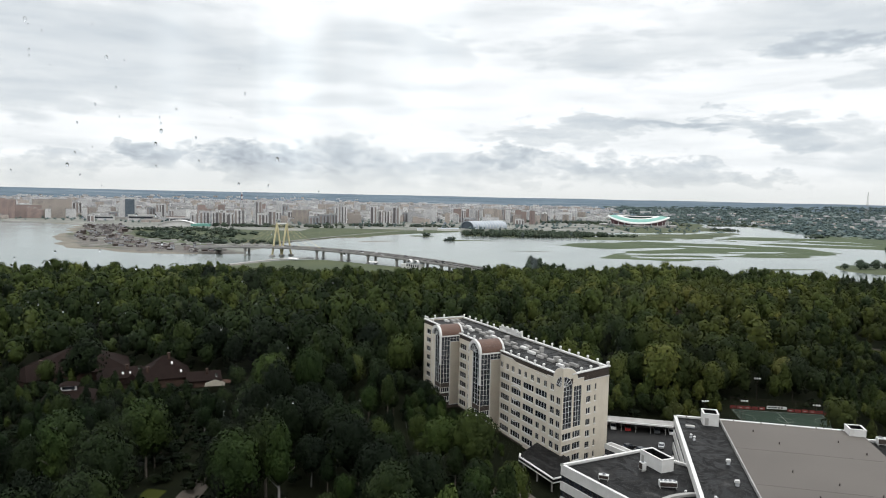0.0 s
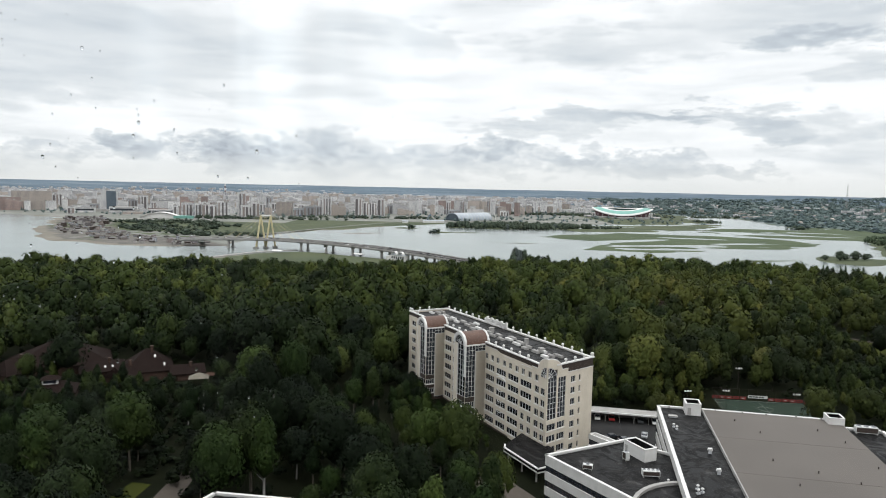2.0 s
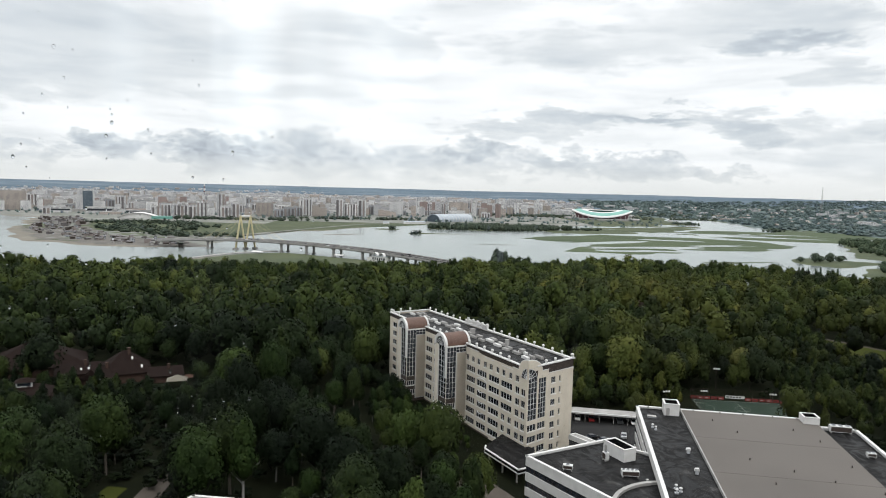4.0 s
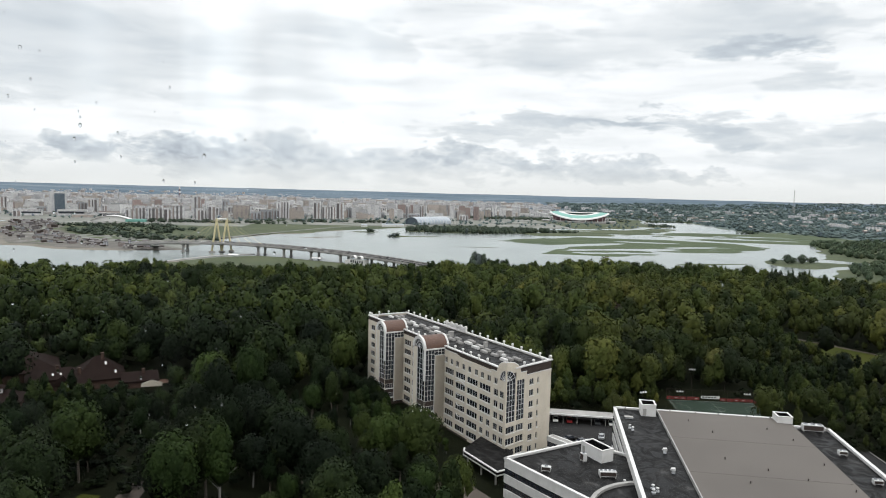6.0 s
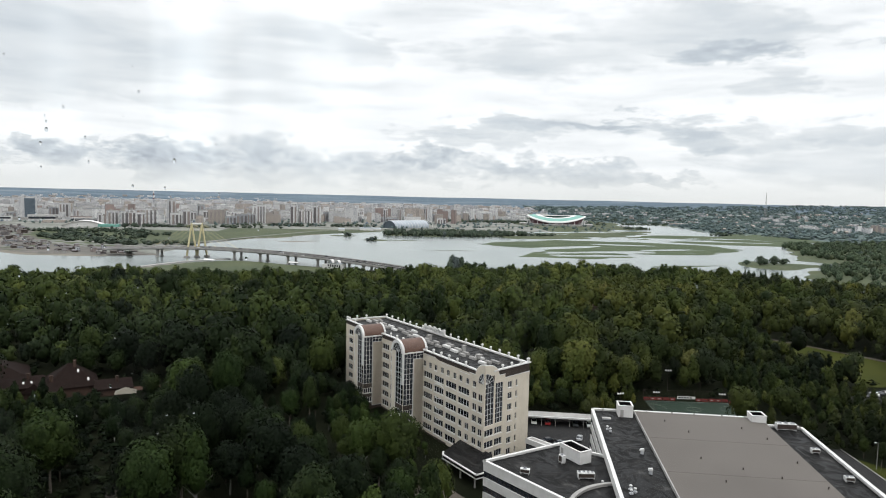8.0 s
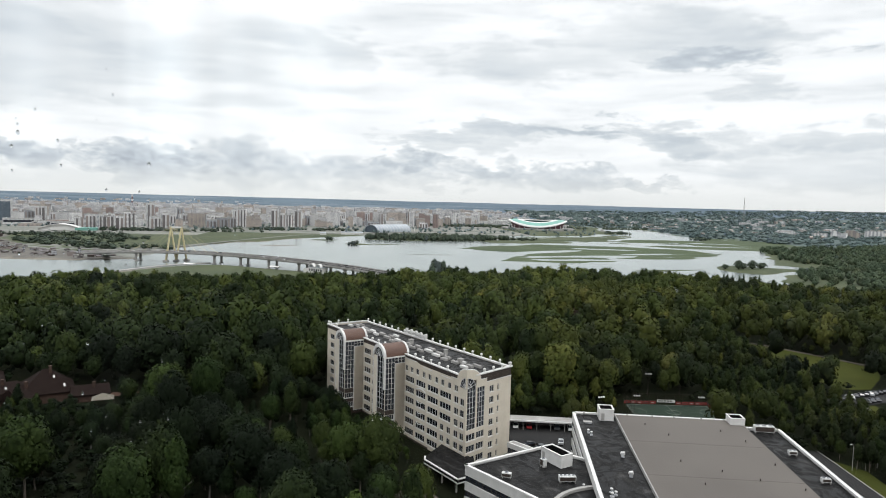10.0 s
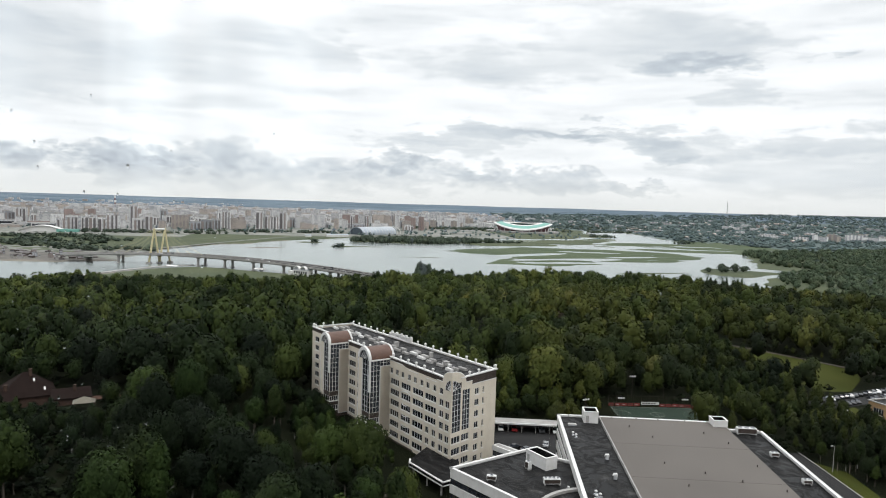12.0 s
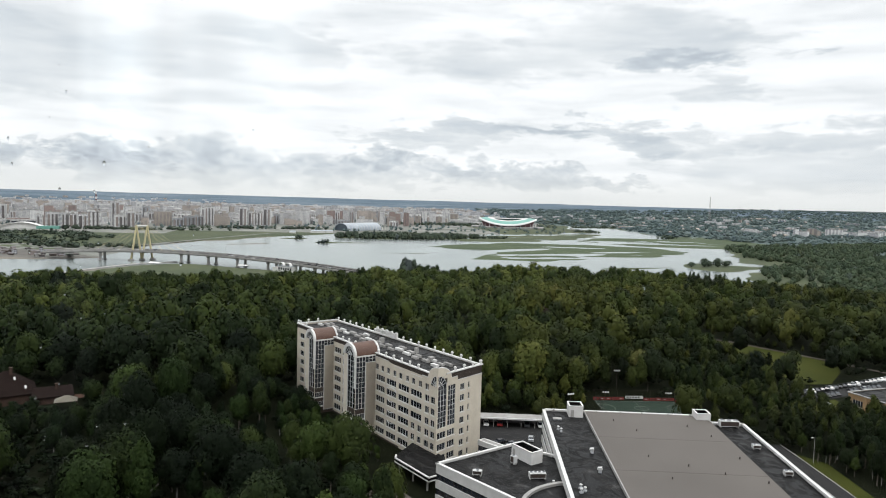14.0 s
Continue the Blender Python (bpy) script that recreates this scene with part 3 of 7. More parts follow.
    n = n + rng.normal(0, 0.17, n.shape)
    facing.append(np.repeat(n / np.linalg.norm(n, axis=1)[:, None], 3, axis=0))
    return np.concatenate(verts), np.concatenate(faces), np.concatenate(facing)


def leafy_mesh(name, v, f, n, mat):
    """A mesh of leaves that are shaded by the dome of the crown they grow on."""
    me = quick(name, v, f, mat)
    me.polygons.foreach_set("use_smooth", [True] * len(me.polygons))
    me.normals_split_custom_set_from_vertices(np.asarray(n, np.float32).tolist())
    return me


def trunk_shape(seed, height_m, crown_from):
    """A tapered trunk with a few limbs, for a tree of that height."""
    rng = random.Random(seed)
    s = Shape()
    s.rod((0, 0, -0.4), (0.1, 0, height_m * crown_from), 0.26, 0.2, 7)
    s.rod((0.1, 0, height_m * crown_from), (0, 0.1, height_m * 0.78), 0.2, 0.06, 6)
    for i in range(5):
        t, h = i * 1.3 + rng.uniform(0, 1), height_m * rng.uniform(crown_from, 0.6)
        s.rod((0.05, 0.05, h), (math.cos(t) * height_m * 0.17, math.sin(t) * height_m * 0.17, h + height_m * 0.16), 0.1, 0.03, 5)
    return s


def rect(cx, cy, wide, deep, turn):
    return (cx, cy, wide / 2, deep / 2, radians(turn))


LAWN_RING = [(206, 330), (214, 345), (229, 323), (240, 302), (246, 283), (236, 268), (216, 250), (204, 250), (202, 262), (205, 281), (209, 306)]
# open ground in the woods: buildings, courts, lawns, roads
CLEARINGS = [rect(18.3, 223.3, 26, 92, 26.3), rect(84, 150, 80, 120, 13), rect(40, 152, 40, 60, 20), rect(62, 202, 24, 36, 13), rect(117, 225.5, 34, 21, -8.5),
             rect(204, 212, 34, 34, -20), rect(228, 244.5, 96, 22, 17), rect(112, 212, 52, 16, -13), rect(138, 146, 20, 90, 13), rect(-137, 260, 44, 26, 10),
             rect(-102, 252, 26, 22, -10), rect(-125, 228, 18, 10, 0), rect(-78, 234, 20, 12, 0), rect(-59, 152, 6, 34, 3), rect(-36, 120, 36, 30, -8),
             rect(137, 397, 18, 10, 0), rect(205, 381, 18, 8, 0), rect(28, 160, 12, 26, 20), rect(-180, 890, 190, 60, 140),
             rect(17, 192, 34, 9, -63.7), rect(-69, 170, 5, 26, 4), rect(-84, 240, 16, 16, 0), rect(-70, 259, 26, 7, 10), rect(42, 122, 46, 36, 20)]


# younger, lower growth
LOW_GROWTH = [rect(-122, 222, 120, 42, 20), rect(196, 190, 70, 46, 10), rect(215, 226, 96, 34, 20), rect(192, 262, 34, 50, 10), rect(8, 200, 24, 60, 27),
              rect(75, 228, 44, 26, -10), rect(160, 180, 50, 60, 13), rect(40, 245, 20, 60, 27), rect(173, 251, 100, 44, 55), rect(172, 192, 80, 46, 48), rect(180, 286, 28, 122, -32)]


def is_open(x, y, grow=0.0):
    return in_rects(CLEARINGS, x, y, grow)


def in_rects(rects, x, y, grow=0.0):
    hit = np.zeros(np.shape(x), bool)
    for cx, cy, a, b, t in rects:
        c, s = math.cos(t), math.sin(t)
        u, v = (x - cx) * c + (y - cy) * s, -(x - cx) * s + (y - cy) * c
        hit |= (abs(u) < a + grow) & (abs(v) < b + grow)
    return hit


def plant_woods():
    rng = np.random.default_rng(11)
    parts = []
    for pitch, r0, r1 in ((8.0, 104, 300), (8.8, 300, 645)):
        gx, gy = np.meshgrid(np.arange(-560, 640, pitch), np.arange(70, 790, pitch))
        x = (gx + rng.uniform(-0.48, 0.48, gx.shape) * pitch).ravel()
        y = (gy + rng.uniform(-0.48, 0.48, gy.shape) * pitch).ravel()
        r = np.hypot(x, y)
        ok = (r >= r0) & (r < r1)
        parts.append((x[ok], y[ok]))
    gx, gy = np.meshgrid(np.arange(-330, 300, 4.3), np.arange(100, 340, 4.3))
    gx, gy = (gx + rng.uniform(-1.9, 1.9, gx.shape)).ravel(), (gy + rng.uniform(-1.9, 1.9, gy.shape)).ravel()
    young = in_rects(LOW_GROWTH, gx, gy)
    parts.append((gx[young], gy[young]))
    x, y = np.concatenate([q[0] for q in parts]), np.concatenate([q[1] for q in parts])
    # low trees that grow right up to the office block
    bv = np.arange(-33.0, 50.0, 3.0)
    bu = -15.8 + rng.uniform(-1.2, 0.8, len(bv))
    c, s = math.cos(radians(26.3)), math.sin(radians(26.3))
    bx, by = 18.3 + bu * c - bv * s, 223.3 + bu * s + bv * c
    # broad light-green trees below the window
    sx, sy = np.array([-85.0, -73, -91, -79, -45, -36, -41]), np.array([147.0, 145, 161, 158, 147, 151, 159])
    # single trees beside the lawn and the car park, and young growth behind the path
    lx, ly = np.array([194.0, 199, 222, 229, 237, 247, 257]), np.array([248.5, 253, 257.5, 260, 264, 268, 271])
    t = np.linspace(0, 1, 17)
    hx, hy = 216 + 50 * t + rng.uniform(-1.5, 2.5, 17), 350 - 82 * t + rng.uniform(-1.5, 2.5, 17)
    clear = np.min(np.hypot(x[:, None] - sx, y[:, None] - sy), axis=1) > 8.5
    x, y = x[clear], y[clear]
    wall_row, show = len(x) + np.arange(len(bx)), len(x) + len(bx) + np.arange(len(sx))
    x, y = np.concatenate([x, bx, sx, lx, hx]), np.concatenate([y, by, sy, ly, hy])
    fixed = np.zeros(len(x), int)
    fixed[wall_row], fixed[show] = 1, 2
    fixed[-24:-17], fixed[-17:] = 3, 4
    r, az = np.hypot(x, y), np.degrees(np.arctan2(x, y))
    z, shore = height(x, y)
    keep = (az > -37) & (az < 48) & (z > 2.0) & (~is_open(x, y, 2.5) & (inside(LAWN_RING, x, y) < -1.5) | (fixed > 0))
    x, y, z, r, fixed = x[keep], y[keep], z[keep], r[keep], fixed[keep]
    tall = 15.5 + 4.0 * rough(x * 6, y * 6) + rng.normal(0, 3.6, len(x)).clip(-7, 7.5) * (1 - 0.45 * step(380, 520, r))
    tall = np.where(in_rects(LOW_GROWTH, x, y), tall * 0.40, tall).clip(4.5, 25)
    tall = np.where(fixed == 1, np.where(y > 222, rng.uniform(5.0, 8.0, len(x)), rng.uniform(2.2, 4.0, len(x))), np.where(fixed == 2, rng.uniform(18, 22, len(x)), tall))
    tall = np.where(fixed == 3, rng.uniform(12, 16, len(x)), np.where(fixed == 4, rng.uniform(4, 8, len(x)), tall))
    # the slope below the houses carries lower trees
    az = np.degrees(np.arctan2(x, y))
    tall = np.where((az < -16.5) & (r > 186) & (r < 262), np.minimum(tall, rng.uniform(7, 12.5, len(x))), tall)
    edge_az = np.degrees(np.arctan2(x, y))
    tall = tall * (1 - 0.34 * step(500, 620, r) * step(-20, -14, edge_az) * step(6, 0, edge_az))
    wide = tall * rng.uniform(0.50, 0.80, len(x)) * np.where(r > 300, 1.05, 1.0)
    wide = np.where(fixed == 2, rng.uniform(12.5, 15.5, len(x)), wide)
    # each tree's own tint, with light painted in: hill and right brighter, hollow darker
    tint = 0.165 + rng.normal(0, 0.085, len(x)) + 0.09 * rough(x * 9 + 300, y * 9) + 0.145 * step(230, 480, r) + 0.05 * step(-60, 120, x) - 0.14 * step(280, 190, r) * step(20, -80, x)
    # tint lowered again towards the far right
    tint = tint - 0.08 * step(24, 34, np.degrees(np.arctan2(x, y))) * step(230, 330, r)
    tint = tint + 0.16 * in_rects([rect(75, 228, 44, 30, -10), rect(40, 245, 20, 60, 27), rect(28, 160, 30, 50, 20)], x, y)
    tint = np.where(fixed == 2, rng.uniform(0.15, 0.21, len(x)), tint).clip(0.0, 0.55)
    slim = in_rects(LOW_GROWTH, x, y) & (rng.random(len(x)) < 0.7) & (fixed == 0)
    tall = np.where(slim, tall * rng.uniform(1.0, 1.45, len(x)), tall)
    wide = np.where(slim, tall * rng.uniform(0.62, 0.85, len(x)), wide)
    order = np.argsort(r)
    near = order[:300]
    kinds = [crown_arrays(s, 22, 2100, 0.022, 16, full=0.74) for s in range(6)] + [crown_arrays(20 + s, 16, 1600, 0.022, 12, 0.7, 1.05, 0.5, 0.8) for s in range(2)]
    crowns = [leafy_mesh("crown", v, f, n, LEAF if i % 4 != 3 else LEAF_FRESH) for i, (v, f, n) in enumerate(kinds)]
    trunk_meshes = []
    for i in range(3):
        t = trunk_shape(i, 15.0, 0.25)
        t.v = [(a / 15, b / 15, c / 15) for a, b, c in t.v]
        trunk_meshes.append(t.ob("trunk", BIRCH if i == 2 else BARK))
    for j in near:
        tree = thing("tree", pose(x[j], y[j], z[j], 0, 0, float(rng.uniform(0, 360))),
                     "broad leafy deciduous tree in full summer leaf", "tree", "trees of the park wood")
        t = part("trunk", trunk_meshes[min(2, int(rng.integers(8)) // 3)], BARK, tree)
        t.scale = (tall[j], tall[j], tall[j])
        c = part("crown", crowns[int(rng.integers(len(crowns))) if not slim[j] else 6 + int(rng.integers(2))], LEAF, tree)
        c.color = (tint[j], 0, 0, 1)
        c.location = (0, 0, tall[j] * 0.16)
        c.scale = (wide[j], wide[j], tall[j] * 0.86)
    rest = order[300:]
    mid = rest[r[rest] < 300]
    far = rest[r[rest] >= 300]

    def joined(name, ids, templates, label):
        vs, fs, ns, ts, k = [], [], [], [], 0
        for j in ids:
            v, f, n = templates[int(rng.integers(len(templates))) if not slim[j] else -1 - int(rng.integers(min(3, len(templates))))]
            t = rng.uniform(0, math.tau)
            c, s = math.cos(t), math.sin(t)
            w = np.stack([(v[:, 0] * c - v[:, 1] * s) * wide[j] + x[j], (v[:, 0] * s + v[:, 1] * c) * wide[j] + y[j],
                          v[:, 2] * tall[j] * 0.86 + z[j] + tall[j] * 0.16], 1)
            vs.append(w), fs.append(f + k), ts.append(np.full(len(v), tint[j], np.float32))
            ns.append(np.stack([n[:, 0] * c - n[:, 1] * s, n[:, 0] * s + n[:, 1] * c, n[:, 2]], 1))
            k += len(v)
        me = leafy_mesh(name, np.concatenate(vs), np.concatenate(fs), np.concatenate(ns), LEAF)
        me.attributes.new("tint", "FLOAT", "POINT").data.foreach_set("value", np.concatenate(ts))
        tagged(new(name, me), label, "wood", kind="stuff").color = (0, 0, 0, 1)

    joined("woodland", mid, [crown_arrays(40 + s, 16, 780, 0.033, 8, *((1.0, 1.0, 0.0, 0.8) if s < 8 else (0.62, 1.05, 0.7, 0.8))) for s in range(11)], "dense park wood of broad leafy trees")
    joined("hill_woodland", far, [crown_arrays(60 + s, 11, 190, 0.048, 4, *((1.0, 1.0, 0.0, 0.84) if s < 9 else (0.62, 1.05, 0.7, 0.84))) for s in range(11)], "dense wood on the hill above the river")
    # undergrowth between the trunks
    n = 3200
    bx, by = rng.uniform(-330, 360, n), rng.uniform(100, 420, n)
    ba, br = np.degrees(np.arctan2(bx, by)), np.hypot(bx, by)
    ok = (ba > -37) & (ba < 47) & (br > 105) & (br < 400) & ~is_open(bx, by, 0.6) & (inside(LAWN_RING, bx, by) < 0)
    bx, by = bx[ok], by[ok]
    # bushes in the gardens below the houses
    hx, hy = rng.uniform(-175, -48, 900), rng.uniform(150, 246, 900)
    ok = (np.hypot(hx + 124, hy - 225) > 11) & (np.hypot(hx + 82, hy - 245) > 7) & (np.hypot(hx + 59, hy - 150) > 9) & (np.hypot(hx + 69, hy - 158) > 6)
    bx, by = np.concatenate([bx, hx[ok]]), np.concatenate([by, hy[ok]])
    bushes = [crown_arrays(90 + s, 4, 26, 0.15, 1) for s in range(5)]
    x, y, z = np.concatenate([x, bx]), np.concatenate([y, by]), np.concatenate([z, height(bx, by)[0]])
    # lowest tints for the undergrowth, with the shade of the gaps painted in
    tint = np.concatenate([tint, rng.uniform(0.0, 0.13, len(bx))])
    tall, wide = np.concatenate([tall, rng.uniform(1.5, 3.6, len(bx))]), np.concatenate([wide, rng.uniform(2.4, 5.0, len(bx))])
    slim = np.zeros(len(x), bool)
    joined("undergrowth", range(len(x) - len(bx), len(x)), bushes, "dark undergrowth and bushes between the trees")


plant_woods()

# ---- the cream office block ----
class Face:
    """An upright wall plane: s metres along it, d metres into it, z up."""

    def __init__(self, x, y, along):
        self.o = Vector((x, y, 0))
        self.a = Vector((math.cos(radians(along)), math.sin(radians(along)), 0))
        self.n = self.a.cross(Vector((0, 0, 1)))

    def at(self, s, d, z):
        return self.o + self.a * s - self.n * d + Vector((0, 0, z))

    def box(self, shape, s0, s1, d0, d1, z0, z1):
        c = [self.at(s, d, z) for z in (z0, z1) for s, d in ((s0, d0), (s1, d0), (s1, d1), (s0, d1))]
        return shape.poly(c, [(0, 3, 2, 1), (4, 5, 6, 7), (0, 1, 5, 4), (1, 2, 6, 5), (2, 3, 7, 6), (3, 0, 4, 7)])

    def plate(self, shape, ring, d0, d1):
        """A plate of any outline, a ring of (s, z)."""
        n = len(ring)
        return shape.poly([self.at(s, d0, z) for s, z in ring] + [self.at(s, d1, z) for s, z in ring],
                          [tuple(range(n)), tuple(range(2 * n - 1, n - 1, -1))] + [(i, i + n, (i + 1) % n + n, (i + 1) % n) for i in range(n)])

    def wall(self, shape, s0, s1, z0, z1, holes, deep=0.3):
        """A wall skin with openings that go in by `deep`."""
        ss = sorted({s0, s1, *[h[0] for h in holes], *[h[1] for h in holes]})
        zs = sorted({z0, z1, *[h[2] for h in holes], *[h[3] for h in holes]})
        for a, b in zip(ss, ss[1:]):
            for c, d in zip(zs, zs[1:]):
                if not any(h[0] <= a and b <= h[1] and h[2] <= c and d <= h[3] for h in holes):
                    shape.poly([self.at(a, 0, c), self.at(b, 0, c), self.at(b, 0, d), self.at(a, 0, d)], [(0, 1, 2, 3)])
        for a, b, c, d in holes:
            f = [self.at(s, q, z) for q in (0, deep) for s, z in ((a, c), (b, c), (b, d), (a, d))]
            shape.poly(f, [(0, 4, 5, 1), (1, 5, 6, 2), (2, 6, 7, 3), (3, 7, 4, 0)])
        return shape


FRAMES = {}


def window(parent, face, a, b, c, d, lights=2, deep=0.22, bars=1, mat=None):
    """One window in its opening: a white frame with bars, and a dark pane behind it."""
    key = (round(b - a, 2), round(d - c, 2), lights, bars)
    w, h, t = b - a, d - c, 0.09
    if key not in FRAMES:
        s = Shape().box(0, w, -0.04, 0.04, 0, t).box(0, w, -0.04, 0.04, h - t, h).box(0, t, -0.04, 0.04, t, h - t).box(w - t, w, -0.04, 0.04, t, h - t)
        for i in range(1, lights):
            x = w * i / lights
            s.box(x - t * 0.6, x + t * 0.6, -0.04, 0.04, t, h - t)
        for i in range(1, bars):
            z = h * i / bars
            s.box(t, w - t, -0.03, 0.03, z - t * 0.4, z + t * 0.4)
        s.box(-0.12, w + 0.12, -0.34, 0.04, -0.2, -0.02)
        g = Shape().box(t * 0.5, w - t * 0.5, 0.0, 0.02, t * 0.5, h - t * 0.5)
        FRAMES[key] = (s.ob("window", WHITE), g.ob("pane", GLASS))
    f, g = FRAMES[key]
    o = new("window", f)
    o.parent = parent
    p = face.at(a, deep, c)
    o.matrix_basis = Matrix.Translation(p) @ Matrix.Rotation(math.atan2(face.a.y, face.a.x), 4, "Z")
    q = new("pane", g)
    q.parent = o
    return o


def curtain(parent, face, s0, s1, z0, z1, cols, rows, deep=0.12, name="curtain_wall"):
    """A glazed wall with a grid of pale bars."""
    g = Shape()
    face.box(g, s0, s1, deep, deep + 0.05, z0, z1)
    glass = part(name, g, GLASS, parent, "dark glazed curtain wall")
    m = Shape()
    for i in range(cols + 1):
        s = s0 + (s1 - s0) * i / cols
        face.box(m, s - 0.045, s + 0.045, deep - 0.08, deep + 0.02, z0, z1)
    for i in range(rows + 1):
        z = z0 + (z1 - z0) * i / rows
        face.box(m, s0, s1, deep - 0.06, deep + 0.02, z - 0.04, z + 0.04)
    part("glazing_grid", m, WHITE, glass)
    return glass


STOREYS = [21.75, 18.55, 15.3, 12.05, 8.8, 5.55, 2.3]


def arc(cx, cz, r, a0=0.0, a1=180.0, n=14):
    return [(cx + r * math.cos(radians(a0 + (a1 - a0) * i / n)), cz + r * math.sin(radians(a0 + (a1 - a0) * i / n))) for i in range(n + 1)]


def bay(parent, x0, x1):
    """A projecting glazed bay with an arched front and a barrel roof."""
    mid, r = (x0 + x1) / 2, (x1 - x0) / 2
    front, side, left = Face(x0, -7, 0), Face(x1, -7, 90), Face(x0, 0, -90)
    s = Shape()
    front.wall(s, 0, 2 * r, -7, 25.2, [(2.5, 2 * r - 0.25, 0.6, 25.2)])
    side.wall(s, 3.4, 7, 1.2, 23.2, [])
    side.wall(s, 0, 7, -7, -0.6, [])
    left.wall(s, 0, 7, -7, 25.2, [])
    side.box(s, 3.4, 7, 0.0, 0.4, 1.2, 23.2)
    part("bay_wall", s, CREAM, parent)
    b = Shape()
    side.box(b, 0.02, 7, 0.1, 0.6, -7, 1.15)
    front.box(b, 0.02, 2 * r - 0.1, -0.03, 0.5, -7, 1.1)
    part("bay_plinth", b, BROWN, parent, "dark brown clad plinth")
    curtain(parent, front, 2.5, 2 * r - 0.25, 9.0, 25.2, 3, 10)
    curtain(parent, side, 0.1, 3.4, 9.0, 25.2, 3, 10)
    curtain(parent, side, 3.4, 7.0, 23.25, 25.2, 3, 2)
    sp = Shape()
    for z in (7.4, 4.2, 1.05):
        side.box(sp, 0.06, 3.4, 0.08, 0.4, z, z + 1.5)
        front.box(sp, 2.5, 2 * r - 0.2, 0.08, 0.4, z, z + 1.5)
    part("spandrel", sp, BROWN, parent, "brown stone spandrel bands")
    for z in (5.7, 2.55):
        window(parent, side, 0.15, 3.35, z, z + 1.65, 4, 0.15)
        window(parent, front, 2.55, 2 * r - 0.3, z, z + 1.65, 3, 0.15)
    # arched head with its fan light
    head = Shape()
    ring = [(x0 + r + math.cos(radians(a)) * q, 25.2 + math.sin(radians(a)) * q) for q, seq in ((r, range(0, 181, 12)), (r - 0.95, range(180, -1, -12))) for a in seq]
    half = len(ring) // 2
    head.slab(ring, "y", -7.35, -6.6)
    head.box(x1 - 0.62, x1 + 0.06, -7.3, -6.8, 15.5, 25.2)
    part("arch", head, WHITE, parent, "white arched gable rim")
    back = Shape()
    back.slab([(x, z + 0.2) for x, z in ring], "y", 0.9, 1.5)
    part("rear_arch", back, WHITE, parent)
    fan = Shape().slab(arc(mid, 25.2, r - 0.9), "y", -6.95, -6.9)
    pane = part("fan_light", fan, GLASS, parent)
    bars = Shape()
    for a in range(18, 180, 24):
        bars.rod((mid, -6.98, 25.2), (mid + math.cos(radians(a)) * (r - 0.9), -6.98, 25.2 + math.sin(radians(a)) * (r - 0.9)), 0.05, sides=4)
    for q in (1.2, 2.1):
        for i in range(9):
            p = [(mid + math.cos(radians(20 * j)) * q, -6.98, 25.2 + math.sin(radians(20 * j)) * q) for j in (i, i + 1)]
            bars.rod(p[0], p[1], 0.04, sides=4)
    part("glazing_grid", bars, WHITE, pane)
    roof = Shape()
    top = arc(mid, 25.25, r - 0.12, n=18)
    low = arc(mid, 25.25, r - 0.4, n=18)
    roof.slab(top + low[::-1], "y", -6.7, 1.0)
    part("barrel_roof", roof, COPPER, parent, "brown metal barrel roof")
    eave = Shape().box(x1 - 0.25, x1 + 0.18, -6.9, 1.0, 25.0, 25.4).box(x0 - 0.18, x0 + 0.25, -6.9, 1.0, 25.0, 25.4)
    part("eaves", eave, WHITE, parent)
    back_wall = Shape().slab(arc(mid, 25.0, r - 0.3), "y", 1.0, 1.3)
    part("rear_gable", back_wall, CREAM, parent)
    trim = Shape()
    side.box(trim, 3.38, 3.58, -0.08, 0.1, 1.2, 23.2)
    side.box(trim, 3.38, 7.0, -0.08, 0.1, 23.1, 23.3)
    side.box(trim, 3.38, 7.0, -0.08, 0.1, 1.1, 1.3)
    front.box(trim, -0.08, 0.14, -0.08, 0.1, 1.2, 25.2)
    front.box(trim, 2.34, 2.5, -0.08, 0.1, 1.2, 25.2)
    part("edge_trim", trim, WHITE, parent)


